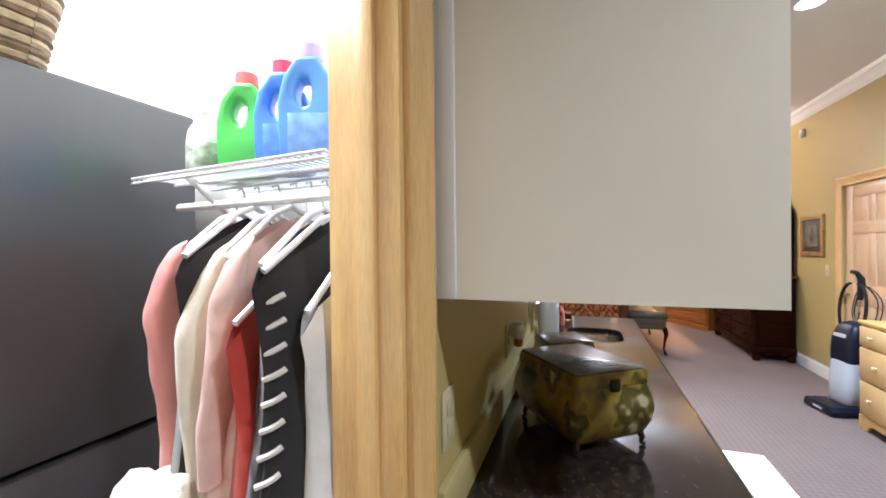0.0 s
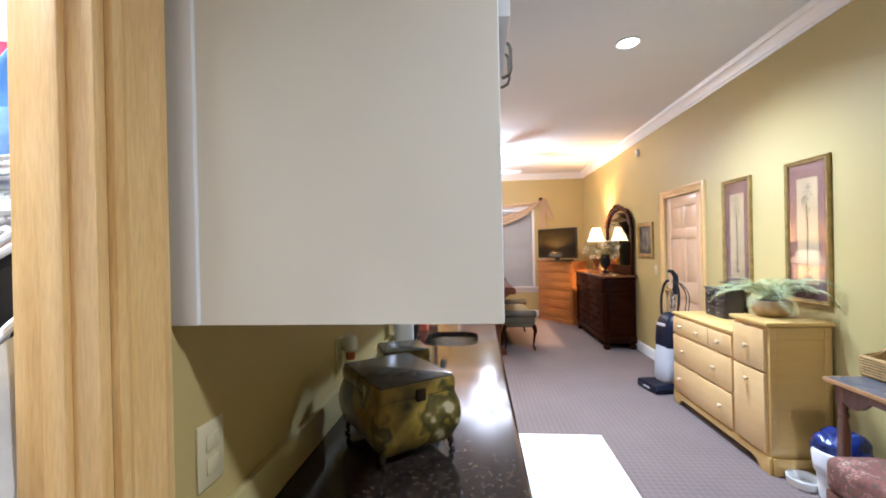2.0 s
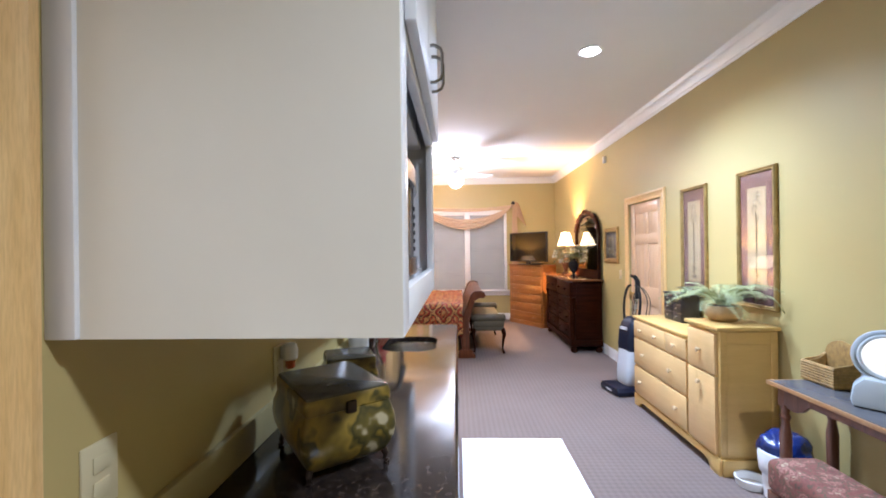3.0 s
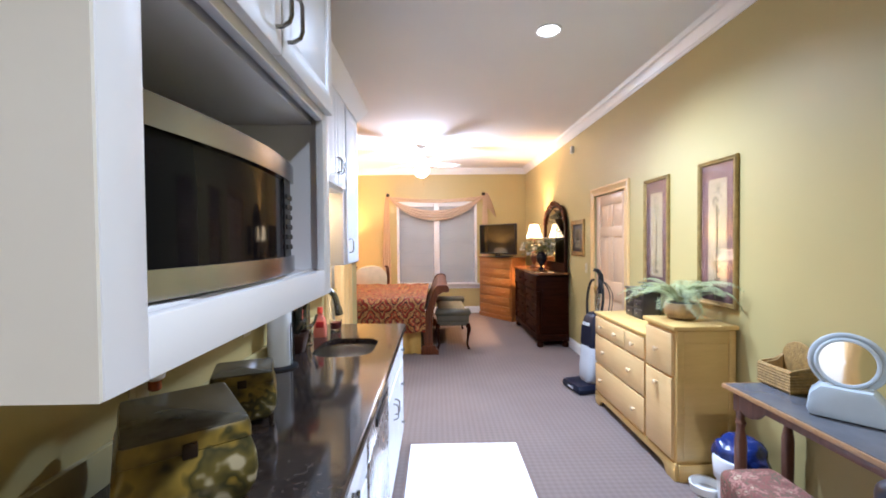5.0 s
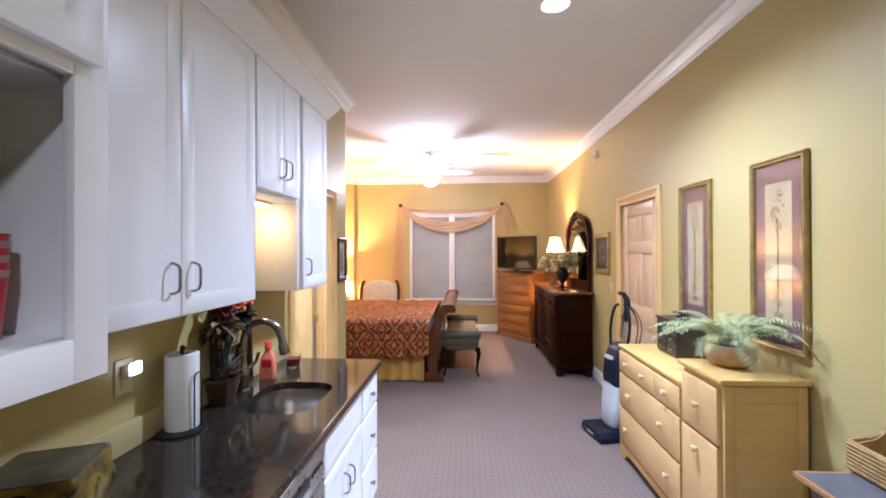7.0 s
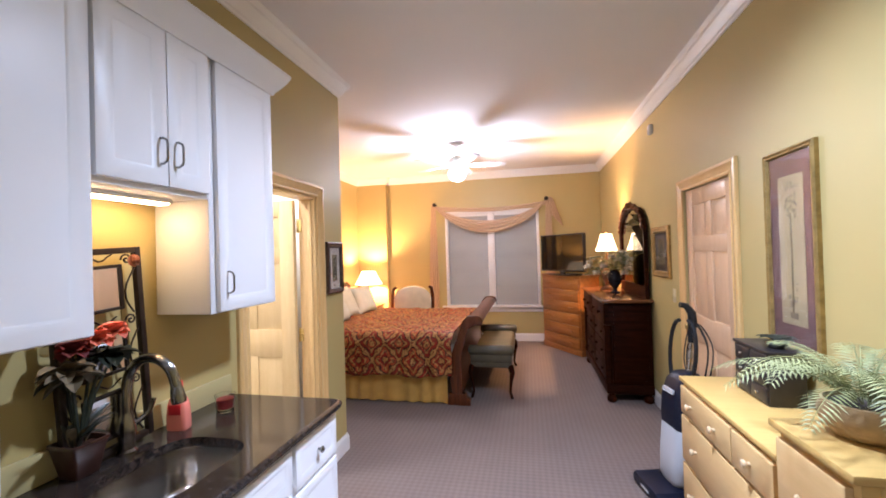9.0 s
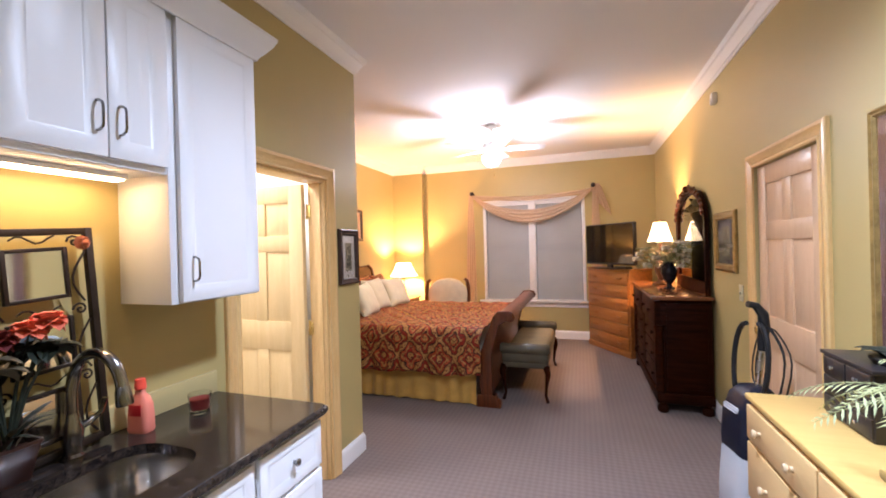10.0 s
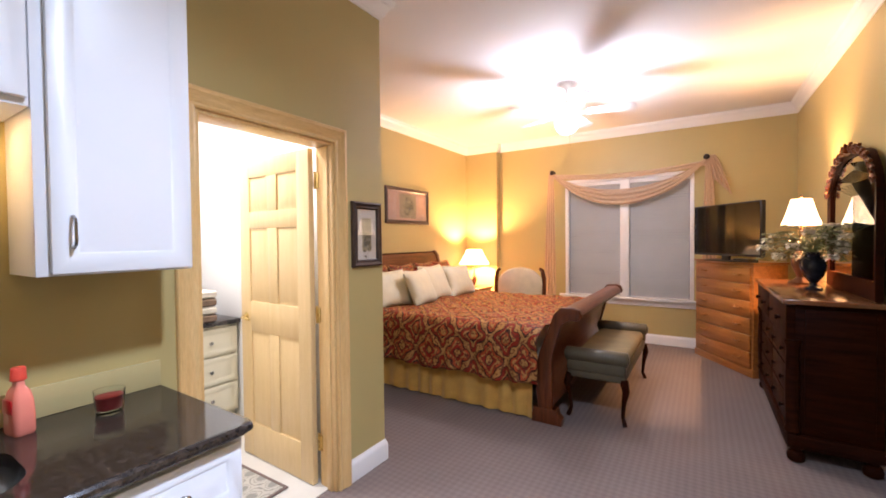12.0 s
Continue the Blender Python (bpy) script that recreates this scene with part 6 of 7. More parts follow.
box(bm, -0.23, 0.23, -0.38, 0.1, 0.38, 0.48, 0.03, 3)
part("seat", bm, M_NAVYL, nv, "", 50)
bm = bmesh.new()
box(bm, -0.24, 0.24, 0.07, 0.16, 0.40, 0.915, 0.04, 4)
part("backrest", bm, M_NAVYL, nv, "", 50)
for x in (-0.2, 0.2):
    for y in (-0.33, 0.1):
        bm = bmesh.new()
        lathe(bm, [(0.015, 0), (0.02, 0.39)], 12, pose(x, y, 0))
        part("leg", bm, M_BLACK, nv)


# ---- bedroom ----
M_CHERRY = wood("cherry_wood", (0.07, 0.017, 0.006), (0.19, 0.055, 0.017), 0.3, 1, 3.5, 0.12)
M_CHERRYZ = wood("cherry_wood_upright", (0.06, 0.015, 0.005), (0.15, 0.042, 0.013), 0.32, 2, 3.5, 0.08)
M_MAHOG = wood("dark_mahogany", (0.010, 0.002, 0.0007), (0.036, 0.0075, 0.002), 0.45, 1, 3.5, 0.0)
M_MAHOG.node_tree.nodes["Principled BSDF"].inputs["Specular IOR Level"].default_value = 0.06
for cherry in (M_CHERRY, M_CHERRYZ):
    cherry.node_tree.nodes["Principled BSDF"].inputs["Specular IOR Level"].default_value = 0.25
# same mahogany as the body, but lighter and orange: lamp sheen put into the colour
M_TOPSHEEN = wood("polished_top_lamp_sheen", (0.10, 0.032, 0.012), (0.24, 0.09, 0.03), 0.16, 1, 3.5, 0.5)
M_OAK = wood("orange_pine", (0.23, 0.078, 0.014), (0.38, 0.145, 0.03), 0.3, 0, 3.5, 0.3)
M_QUILT = ogee("red_gold_quilt", ("X", "Y"), "UV")
M_QUILTS = ogee("red_gold_quilt_side", ("X", "Z"))
M_GOLDC = mat("gold_satin", (0.52, 0.30, 0.06), 0.45, var=0.12, scale=10, bump=0.2, sheen=0.2)
M_PILLOW = mat("ivory_satin", (0.73, 0.68, 0.48), 0.5, var=0.06, scale=10, bump=0.2, sheen=0.2)

BY0, BY1 = 5.66, 7.62
bed = thing("sleigh_bed", pose(0, 0, 0), "large cherry sleigh bed made up with a red and gold quilt", "bed")


def scroll_profile(base_w, z_mid, top, out, sgn):
    """Closed outline in x and z of a sleigh end, leaning out at the top by sgn."""
    inner = [(0.02, 0.12), (0.0, 0.3), (0.0, 0.42), (0.03, 0.56), (0.085, z_mid), (0.15, top - 0.06), (0.2, top - 0.005)]
    curl = [(out - 0.06, top), (out - 0.02, top - 0.015), (out, top - 0.05), (out - 0.01, top - 0.08), (out - 0.04, top - 0.09)]
    outer = [(out - 0.085, top - 0.085), (0.185, top - 0.13), (0.14, z_mid - 0.06), (0.108, 0.52), (0.104, 0.4), (0.106, 0.28), (0.11, 0.12)]
    return [(sgn * x, z) for x, z in inner + curl + outer]


for nm, x, sgn, top, out in (("footboard", 0.2, 1, 0.925, 0.34), ("headboard", -1.86, -1, 1.31, 0.24)):
    mid = 0.7 if nm == "footboard" else 0.98
    pr = scroll_profile(0.2, mid, top, out, sgn)
    bm = bmesh.new()
    prism(bm, pr, BY0 + 0.07, BY1 - 0.07, 0.0, pose(x, 0, 0))
    fb = part(nm, bm, M_CHERRY, bed, "curved cherry " + nm, 40)
    for y0, y1 in ((BY0, BY0 + 0.0695), (BY1 - 0.0695, BY1)):
        bm = bmesh.new()
        post = [(sgn * -0.02, 0.12)] + [(px + sgn * (-0.012 if i < 7 else 0.012), pz + (0.012 if 5 <= i <= 8 else 0)) for i, (px, pz) in enumerate(pr)] + [(sgn * 0.15, 0.12)]
        prism(bm, post, y0, y1, 0.006, pose(x, 0, 0))
        part("scroll_post", bm, M_CHERRYZ, fb, "", 40)
        bm = bmesh.new()
        prism(bm, [(sgn * -0.04, 0.0), (sgn * 0.2, 0.0), (sgn * 0.2, 0.05), (sgn * 0.17, 0.07), (sgn * 0.155, 0.12), (sgn * -0.025, 0.12), (sgn * -0.04, 0.06)], y0 - 0.012, y1 + 0.012, 0.004, pose(x, 0, 0))
        part("foot_block", bm, M_CHERRYZ, fb)
for y in (BY0 + 0.03, BY1 - 0.055):
    part("side_rail", boxes((-1.85, 0.2, y, y + 0.025, 0.3, 0.42), bev=0.004), M_CHERRY, bed)
part("mattress", boxes((-1.83, 0.16, BY0 + 0.06, BY1 - 0.06, 0.42, 0.70), bev=0.04), M_PILLOW, bed, "", 50)

quilt = thing("quilt", pose(0, 0, 0), "red and gold medallion quilt spread over the bed", "bedspread")
DROP, BEND = 0.33, 0.11
TURN = BEND * math.pi / 2
SPAN = 2 * (DROP + TURN) + (BY1 - BY0 + 0.1 - 2 * BEND)


def quilt_section(q):
    """Place on the cloth, q metres from its near hem: y, z, outward normal and how far down the side."""
    near = q < SPAN / 2
    w = q if near else SPAN - q
    if w < DROP:
        y, z, n, low = BY0 - 0.05, 0.745 - BEND - DROP + w, (-1.0, 0.0), 1 - w / DROP
    elif w < DROP + TURN:
        a = (w - DROP) / BEND
        y, z, n, low = BY0 - 0.05 + BEND * (1 - math.cos(a)), 0.745 - BEND * (1 - math.sin(a)), (-math.cos(a), math.sin(a)), 0.0
    else:
        y, z, n, low = BY0 - 0.05 + BEND + (w - DROP - TURN), 0.745, (0.0, 1.0), 0.0
    if not near:
        y, n = BY0 + BY1 - y, (-n[0], n[1])
    return y, z, n, low


bm = bmesh.new()
uvs = bm.loops.layers.uv.new("cloth")
nx, nq = 150, 150
rows = []
for i in range(nx + 1):
    row = []
    for j in range(nq + 1):
        q = SPAN * j / nq
        y, z, n, low = quilt_section(q)
        x = -1.8 + (2.04 - 0.015 * (1 - abs(n[1]))) * i / nx
        lift = 0.014 * noise.noise(Vector((x * 3.0, q * 3.0, 0))) + 0.012 * noise.noise(Vector((x * 5, q * 14, 2)))
        lift += 0.015 * abs(math.sin(x * 14 + q * 14 + 0.9 * noise.noise(Vector((x * 4, q * 4, 5)))) * math.sin(x * 14 - q * 14)) ** 0.5
        lift += low * (0.02 * math.sin(x * 17 + 2 * math.sin(x * 5)) + 0.012 * math.sin(x * 41))
        row.append(bm.verts.new((x, y + n[0] * lift, z + n[1] * lift + 0.014 * low * math.sin(x * 9))))
    rows.append(row)
for i in range(nx):
    for j in range(nq):
        f = bm.faces.new((rows[i][j], rows[i][j + 1], rows[i + 1][j + 1], rows[i + 1][j]))
        for lp, (u, v) in zip(f.loops, ((i, j), (i, j + 1), (i + 1, j + 1), (i + 1, j))):
            lp[uvs].uv = (-1.8 + 2.04 * u / nx, SPAN * v / nq)
ob = part("cloth", bm, M_QUILT, quilt, "", 180)
md = ob.modifiers.new("thick", "SOLIDIFY")
md.thickness, md.offset = 0.012, 0.0
sk = thing("bed_skirt", pose(0, 0, 0), "pleated gold satin bed skirt", "bed skirt")
for sgn, yb in ((-1, BY0 + 0.02), (1, BY1 - 0.02)):
    bm = bmesh.new()
    rows = []
    for i in range(201):
        x = -1.8 + i * (1.96 / 200)
        row = []
        for j in range(6):
            v = j / 5
            row.append(bm.verts.new((x, yb + sgn * (0.004 + 0.016 * v * math.sin(x * 38 + 1.5 * math.sin(x * 7)) + 0.01 * v), 0.40 - 0.385 * v + 0.006 * v * math.sin(x * 38))))
        rows.append(row)
    for a, b in zip(rows, rows[1:]):
        for j in range(5):
            bm.faces.new((a[j], a[j + 1], b[j + 1], b[j]))
    part("pleated_panel", bm, M_GOLDC, sk, "", 180)


def pillow(name, m, w, h, t, material, label, group="pillows"):
    root = thing(name, m, label, "pillow", group)
    bm = bmesh.new()
    n = 16
    g = {}
    for s in (0, 1):
        for i in range(n + 1):
            for j in range(n + 1):
                u, v = i / n * 2 - 1, j / n * 2 - 1
                pinch = 1 - 0.1 * (1 - abs(u)) * abs(v) ** 3 - 0.0
                pinch2 = 1 - 0.1 * (1 - abs(v)) * abs(u) ** 3
                th = t * ((1 - u ** 4) * (1 - v ** 4)) ** 0.55
                wr = 0.006 * noise.noise(Vector((u * 3, v * 3, s + w * 9)))
                g[s, i, j] = bm.verts.new((u * w / 2 * pinch2, (th + wr if s else -th + wr) if th > 0 else 0, h / 2 + v * h / 2 * pinch))
    for s in (0, 1):
        for i in range(n):
            for j in range(n):
                bm.faces.new((g[s, i, j], g[s, i + 1, j], g[s, i + 1, j + 1], g[s, i, j + 1]))
    bmesh.ops.remove_doubles(bm, verts=bm.verts[:], dist=0.0008)
    part("cushion", bm, material, root, "", 60)
    return root


for y, k in ((5.98, 0), (6.5, 1), (7.0, 2), (7.4, 3)):
    pillow("pillow_sham", pose(-1.72, y, 0.74, -16, 0, 90 + 2 * k), 0.5, 0.46, 0.075, M_QUILTS, "red and gold pillow sham against the headboard", "pillow shams")
for x, y, rz, s in ((-1.5, 5.99, 80, 0.5), (-1.3, 6.3, 98, 0.5), (-1.38, 6.72, 92, 0.53), (-1.32, 7.18, 82, 0.5)):
    pillow("pillow", pose(x, y, 0.745, -24, 0, rz), s, s * 0.86, 0.075, M_PILLOW, "plump ivory satin pillow on the bed")

# bench at the foot
M_OLIVE = mat("olive_leather", (0.085, 0.07, 0.04), 0.5, var=0.15, scale=8, bump=0.25, bscale=70)
M_OLIVES = mat("olive_seat_cloth", (0.20, 0.15, 0.07), 0.7, var=0.15, scale=8, bump=0.3, bscale=150)
bn = thing("bench", pose(0.605, 5.86, 0.0), "olive upholstered bench with rolled arms and cabriole legs", "bench")
part("seat_cushion", boxes((-0.215, 0.215, 0.1, 1.3, 0.41, 0.505), bev=0.04), M_OLIVES, bn, "olive-gold seat cushion", 50)
part("seat_rail", boxes((-0.22, 0.22, 0.03, 1.37, 0.335, 0.415), bev=0.012), M_OLIVE, bn, "", 50)
for y in (0.06, 1.34):
    bm = bmesh.new()
    tube(bm, [(-0.24, y, 0.52), (-0.23, y, 0.52), (0.23, y, 0.52), (0.24, y, 0.52)], [0.046, 0.058, 0.058, 0.046], 16)
    box(bm, -0.225, 0.225, y - 0.04, y + 0.04, 0.39, 0.52, 0.015)
    part("rolled_arm", bm, M_OLIVE, bn, "rolled olive arm", 50)
    for x in (-0.242, 0.242):
        bm = bmesh.new()
        lathe(bm, [(0.03, -0.006), (0.034, 0.0), (0.03, 0.006)], 16, pose(x, y, 0.52, 0, 90))
        part("arm_button", bm, M_OLIVE, bn)
for x in (-0.205, 0.205):
    for y in (0.06, 1.34):
        bm = bmesh.new()
        o = 1 if y > 0.5 else -1
        tube(bm, [(x, y, 0.36), (x * 1.1, y + o * 0.02, 0.28), (x * 1.02, y + o * 0.005, 0.18), (x * 0.97, y - o * 0.005, 0.07), (x * 1.05, y + o * 0.015, 0.02), (x * 1.08, y + o * 0.025, 0.004)], [0.035, 0.028, 0.017, 0.013, 0.017, 0.016], 10)
        part("cabriole_leg", bm, M_MAHOG, bn, "dark cabriole leg")

# chest of drawers with the television, set across the corner
ANG = math.degrees(math.atan2(-0.80, 0.52))
ch = thing("chest_of_drawers", pose(1.262, 8.565, 0.0, 0, 0, ANG), "orange pine chest of six drawers set across the corner", "chest of drawers")
CW = 0.95
part("body", boxes((0, CW, 0.0, 0.36, 0.02, 1.18), bev=0.004), M_OAK, ch)
part("top", boxes((-0.015, CW + 0.015, -0.02, 0.37, 1.181, 1.205), bev=0.006), M_OAK, ch)
part("plinth", boxes((-0.005, CW + 0.005, -0.012, 0.36, 0.0, 0.08), bev=0.004), M_OAK, ch)
for r in range(6):
    z0 = 0.095 + r * 0.178
    d = part("drawer", slab(0.03, CW - 0.03, z0, z0 + 0.165, -0.0005, 0.016), M_OAK, ch)
    for x in (0.2, CW - 0.2):
        bm = bmesh.new()
        tube(bm, [(x - 0.045, -0.02, z0 + 0.09), (x - 0.04, -0.04, z0 + 0.085), (x, -0.045, z0 + 0.08), (x + 0.04, -0.04, z0 + 0.085), (x + 0.045, -0.02, z0 + 0.09)], 0.008, 8)
        part("pull", bm, M_OAK, d, "carved wooden pull")
M_SCREEN = mat("tv_screen", (0.004, 0.004, 0.005), 0.04, var=0.1, bump=0)
M_SCREEN.node_tree.nodes["Principled BSDF"].inputs["Specular IOR Level"].default_value = 0.17
tv = thing("television", pose(1.245, 8.37, 1.2055, 0, 0, -53), "black flat television on the pine chest, switched off", "television")
TW = 0.96
part("bezel", boxes((0, TW, 0, 0.05, 0.06, 0.635), bev=0.008), M_BLACK, tv)
part("screen", boxes((0.014, TW - 0.014, -0.003, -0.0005, 0.085, 0.62)), M_SCREEN, tv, "dark glossy screen")
part("stand_neck", boxes((TW / 2 - 0.05, TW / 2 + 0.05, 0.01, 0.04, 0.015, 0.07), bev=0.004), M_BLACK, tv)
part("stand_base", boxes((TW / 2 - 0.2, TW / 2 + 0.2, -0.08, 0.1, 0, 0.015), bev=0.005), M_BLACK, tv)
cb = thing("cable_box", pose(1.63, 7.93, 1.2055, 0, 0, ANG), "slim black receiver box below the television", "media box")
part("case", boxes((-0.02, 0.2, -0.01, 0.1, 0, 0.035), bev=0.004), M_BLACK, cb)

# long dark dresser
dd = thing("long_dresser", pose(1.8, 7.52, 0.0, 0, 0, -90), "dark mahogany dresser with bun feet and a projecting top drawer", "dresser")
DW = 1.59
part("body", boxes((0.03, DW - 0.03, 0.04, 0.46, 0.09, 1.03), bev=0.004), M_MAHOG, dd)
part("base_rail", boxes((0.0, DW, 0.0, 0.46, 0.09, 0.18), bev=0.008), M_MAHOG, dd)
part("top", boxes((-0.02, DW + 0.02, -0.03, 0.47, 1.031, 1.065), bev=0.009), M_TOPSHEEN, dd, "polished top with lamp sheen in its colour")
for k in range(2):
    d = part("drawer", slab(0.02 + k * 0.78, 0.79 + k * 0.78, 0.8, 1.02, 0.0395, 0.045), M_MAHOG, dd, "projecting top drawer")
    for x in (0.2, 0.57):
        knob(d, pose(x + k * 0.78, -0.01, 0.91), M_MAHOG, 0.018)
    for r in range(3):
        d = part("drawer", slab(0.08 + k * 0.72, 0.79 + k * 0.72, 0.19 + r * 0.2, 0.38 + r * 0.2, 0.0395, 0.02), M_MAHOG, dd)
        for x in (0.22, 0.6):
            knob(d, pose(x + k * 0.72, 0.017, 0.285 + r * 0.2), M_MAHOG, 0.016)
for x in (0.035, DW - 0.035):
    bm = bmesh.new()
    lathe(bm, [(0.035, 0.18), (0.045, 0.2), (0.036, 0.24), (0.042, 0.5), (0.036, 0.74), (0.047, 0.78), (0.045, 0.8)], 18, pose(x, 0.03, 0))
    part("column", bm, M_MAHOG, dd, "turned corner column")
    for y in (0.05, 0.41):
        bm = bmesh.new()
        lathe(bm, [(0.03, 0), (0.045, 0.012), (0.05, 0.04), (0.04, 0.065), (0.028, 0.072), (0.035, 0.09)], 16, pose(x, y, 0))
        part("bun_foot", bm, M_MAHOG, dd)
bm = bmesh.new()
box(bm, DW - 0.0295, DW - 0.022, 0.09, 0.42, 0.22, 1.0, 0.003)
part("side_panel", bm, M_MAHOG, dd)

mr = thing("dresser_mirror", pose(2.235, 7.16, 1.066, 0, 0, -90), "tall arched mirror in a carved mahogany frame", "mirror")
MW = 1.2
inner = [(0.085, 0.12), (MW - 0.085, 0.12), (MW - 0.085, 0.68)] + [(MW / 2 + (MW / 2 - 0.085) * math.cos(a), 0.68 + 0.29 * math.sin(a)) for a in [k * math.pi / 16 for k in range(1, 16)]] + [(0.085, 0.68)]
outer = [(0.03, 0.0), (MW - 0.03, 0.0), (MW - 0.03, 0.70)] + [(MW / 2 + (MW / 2 - 0.03) * math.cos(a), 0.70 + (0.335 + 0.02 * math.cos(8 * a)) * math.sin(a)) for a in [k * math.pi / 16 for k in range(1, 16)]] + [(0.03, 0.70)]
bm = bmesh.new()
vs = [[bm.verts.new((x, y, z)) for x, z in pts] for pts, y in ((outer, 0.02), (outer, -0.02), (inner, -0.012), (inner, 0.02))]
for a, b in zip(vs, vs[1:] + vs[:1]):
    bridge(bm, a, b)
part("frame", bm, M_MAHOG, mr, "", 30)
bm = bmesh.new()
vs = [bm.verts.new((x, 0.004, z)) for x, z in [(x + (0.01 if x > MW / 2 else -0.01), z) for x, z in inner]]
bm.faces.new(vs)
bmesh.ops.solidify(bm, geom=bm.faces[:], thickness=0.006)
part("mirror_glass", bm, M_MIRROR, mr, "arched mirror glass", 0)
for i in range(17):
    a = math.pi * (0.06 + 0.88 * i / 16)
    cx, cz = MW / 2 + (MW / 2 - 0.06) * math.cos(a), 0.69 + (0.32 + 0.015 * (i % 2)) * math.sin(a)
    bm = bmesh.new()
    sp = [(cx + 0.035 * (1 - k / 10) * math.cos(k * 0.8 + a), -0.028 - 0.004 * math.sin(k), cz + 0.035 * (1 - k / 10) * math.sin(k * 0.8 + a)) for k in range(10)]
    tube(bm, sp, [0.013 - 0.0008 * k for k in range(10)], 6)
    part("carved_scroll", bm, M_CHERRY, mr, "polished curled scroll")
bm = bmesh.new()
for k in range(7):
    leaf_blade(bm, (MW / 2, -0.03, 0.98), (math.cos(math.pi * k / 6), -0.2, math.sin(math.pi * k / 6) + 0.3), 0.1, 0.022, 0.6, 5)
part("crest", bm, M_CHERRY, mr, "carved leaf crest")

# lamps with shades
M_SHADE = glow("lit_lamp_shade", (1.0, 0.72, 0.40), 4.5)
M_LAMPB = mat("bronze_lamp_base", (0.12, 0.06, 0.03), 0.35, 0.5, 0.25, 15)


def table_lamp(m, scale, label, watts, r=0.175, zlo=0.34, zhi=0.56):
    root = thing("table_lamp", m, label, "lamp", "table lamps")
    bm = bmesh.new()
    lathe(bm, [(s * scale, z * scale) for s, z in ((0.075, 0), (0.078, 0.01), (0.05, 0.025), (0.025, 0.05), (0.03, 0.07), (0.055, 0.13), (0.06, 0.17), (0.04, 0.23), (0.018, 0.27), (0.024, 0.285), (0.012, 0.3), (0.009, zlo + 0.02))], 24)
    part("base", bm, M_LAMPB, root, "turned bronze base")
    bm = bmesh.new()
    n, r0, r1, z0, z1 = 24, r * scale, r * 0.5 * scale, zlo * scale, zhi * scale
    rings = []
    for k, (r, z) in enumerate(((r0, z0), ((r0 * 0.62 + r1 * 0.38) * 0.95, z0 + (z1 - z0) * 0.4), ((r0 * 0.3 + r1 * 0.7) * 0.96, z0 + (z1 - z0) * 0.72), (r1, z1))):
        rings.append([bm.verts.new((r * (1 + 0.03 * math.cos(8 * a)) * math.cos(a), r * (1 + 0.03 * math.cos(8 * a)) * math.sin(a), z)) for a in [2 * math.pi * q / n for q in range(n)]])
    for a, b in zip(rings, rings[1:]):
        bridge(bm, a, b)
    ob = part("shade", bm, M_SHADE, root, "glowing bell shade", 60)
    md = ob.modifiers.new("thick", "SOLIDIFY")
    md.thickness = 0.003
    bm = bmesh.new()
    lathe(bm, [(0.004, zhi * scale), (0.01, (zhi + 0.015) * scale), (0.004, (zhi + 0.03) * scale)], 10)
    part("finial", bm, M_LAMPB, root)
    at = m @ Vector((0, 0, (zlo * 0.4 + zhi * 0.6) * scale))
    lamp("bulb_glow", "POINT", tuple(at), watts, WARM, 0.03)
    return root


table_lamp(pose(2.045, 7.1, 1.066), 1.15, "table lamp with a glowing bell shade on the dresser", 150, 0.118, 0.435, 0.63)
table_lamp(pose(-1.78, 8.33, 0.7105), 0.75, "bedside lamp with a wide glowing shade, on the nightstand", 240, 0.33, 0.50, 0.80)

M_VASE = mat("dark_glazed_vase", (0.02, 0.022, 0.03), 0.15, var=0.4, scale=18)
M_GLEAF = mat("flower_leaf_green", (0.15, 0.18, 0.07), 0.5, var=0.35, scale=20)
M_WPETAL = mat("cream_petal", (0.80, 0.76, 0.62), 0.6, var=0.15, scale=20)
vs0 = thing("flower_vase", pose(2.045, 6.64, 1.066), "dark urn vase with trailing green leaves and cream flowers", "vase")
bm = bmesh.new()
lathe(bm, [(0.055, 0), (0.058, 0.012), (0.025, 0.03), (0.022, 0.05), (0.06, 0.1), (0.085, 0.17), (0.08, 0.22), (0.05, 0.26), (0.06, 0.285), (0.052, 0.285), (0.045, 0.26)], 28)
part("urn", bm, M_VASE, vs0, "dark glazed urn")
rnd = random.Random(5)
for i in range(46):
    a, ln = i * 2.4, rnd.uniform(0.18, 0.42)
    tip = Vector((max(-0.36, min(0.13, math.cos(a) * ln * 0.95)), math.sin(a) * ln * 1.0, 0.30 + rnd.uniform(-0.08, 0.2)))
    bm = bmesh.new()
    midp = Vector((tip.x * 0.5, tip.y * 0.5, 0.36 + 0.5 * (tip.z - 0.28)))
    tube(bm, [(0, 0, 0.24), tuple(midp), tuple(tip)], 0.0025, 5)
    st = part("stem", bm, M_GLEAF, vs0)
    bm = bmesh.new()
    for k in range(9):
        t = 0.45 + 0.55 * k / 8
        p = midp.lerp(tip, (t - 0.45) / 0.55)
        b = k * 2.4
        leaf_blade(bm, p, (math.cos(b), math.sin(b), 0.2), rnd.uniform(0.06, 0.1), 0.016, 0.9, 4)
    part("leaf_sprig", bm, M_GLEAF, st)
    if i % 2 == 0:
        bm = bmesh.new()
        for k in range(14):
            b = k * 2.4
            leaf_blade(bm, tip, (math.cos(b), math.sin(b), 0.9 - 0.1 * k), 0.05, 0.02, 1.0, 4, 0.4)
        part("flower", bm, M_WPETAL, st, "cream flower")

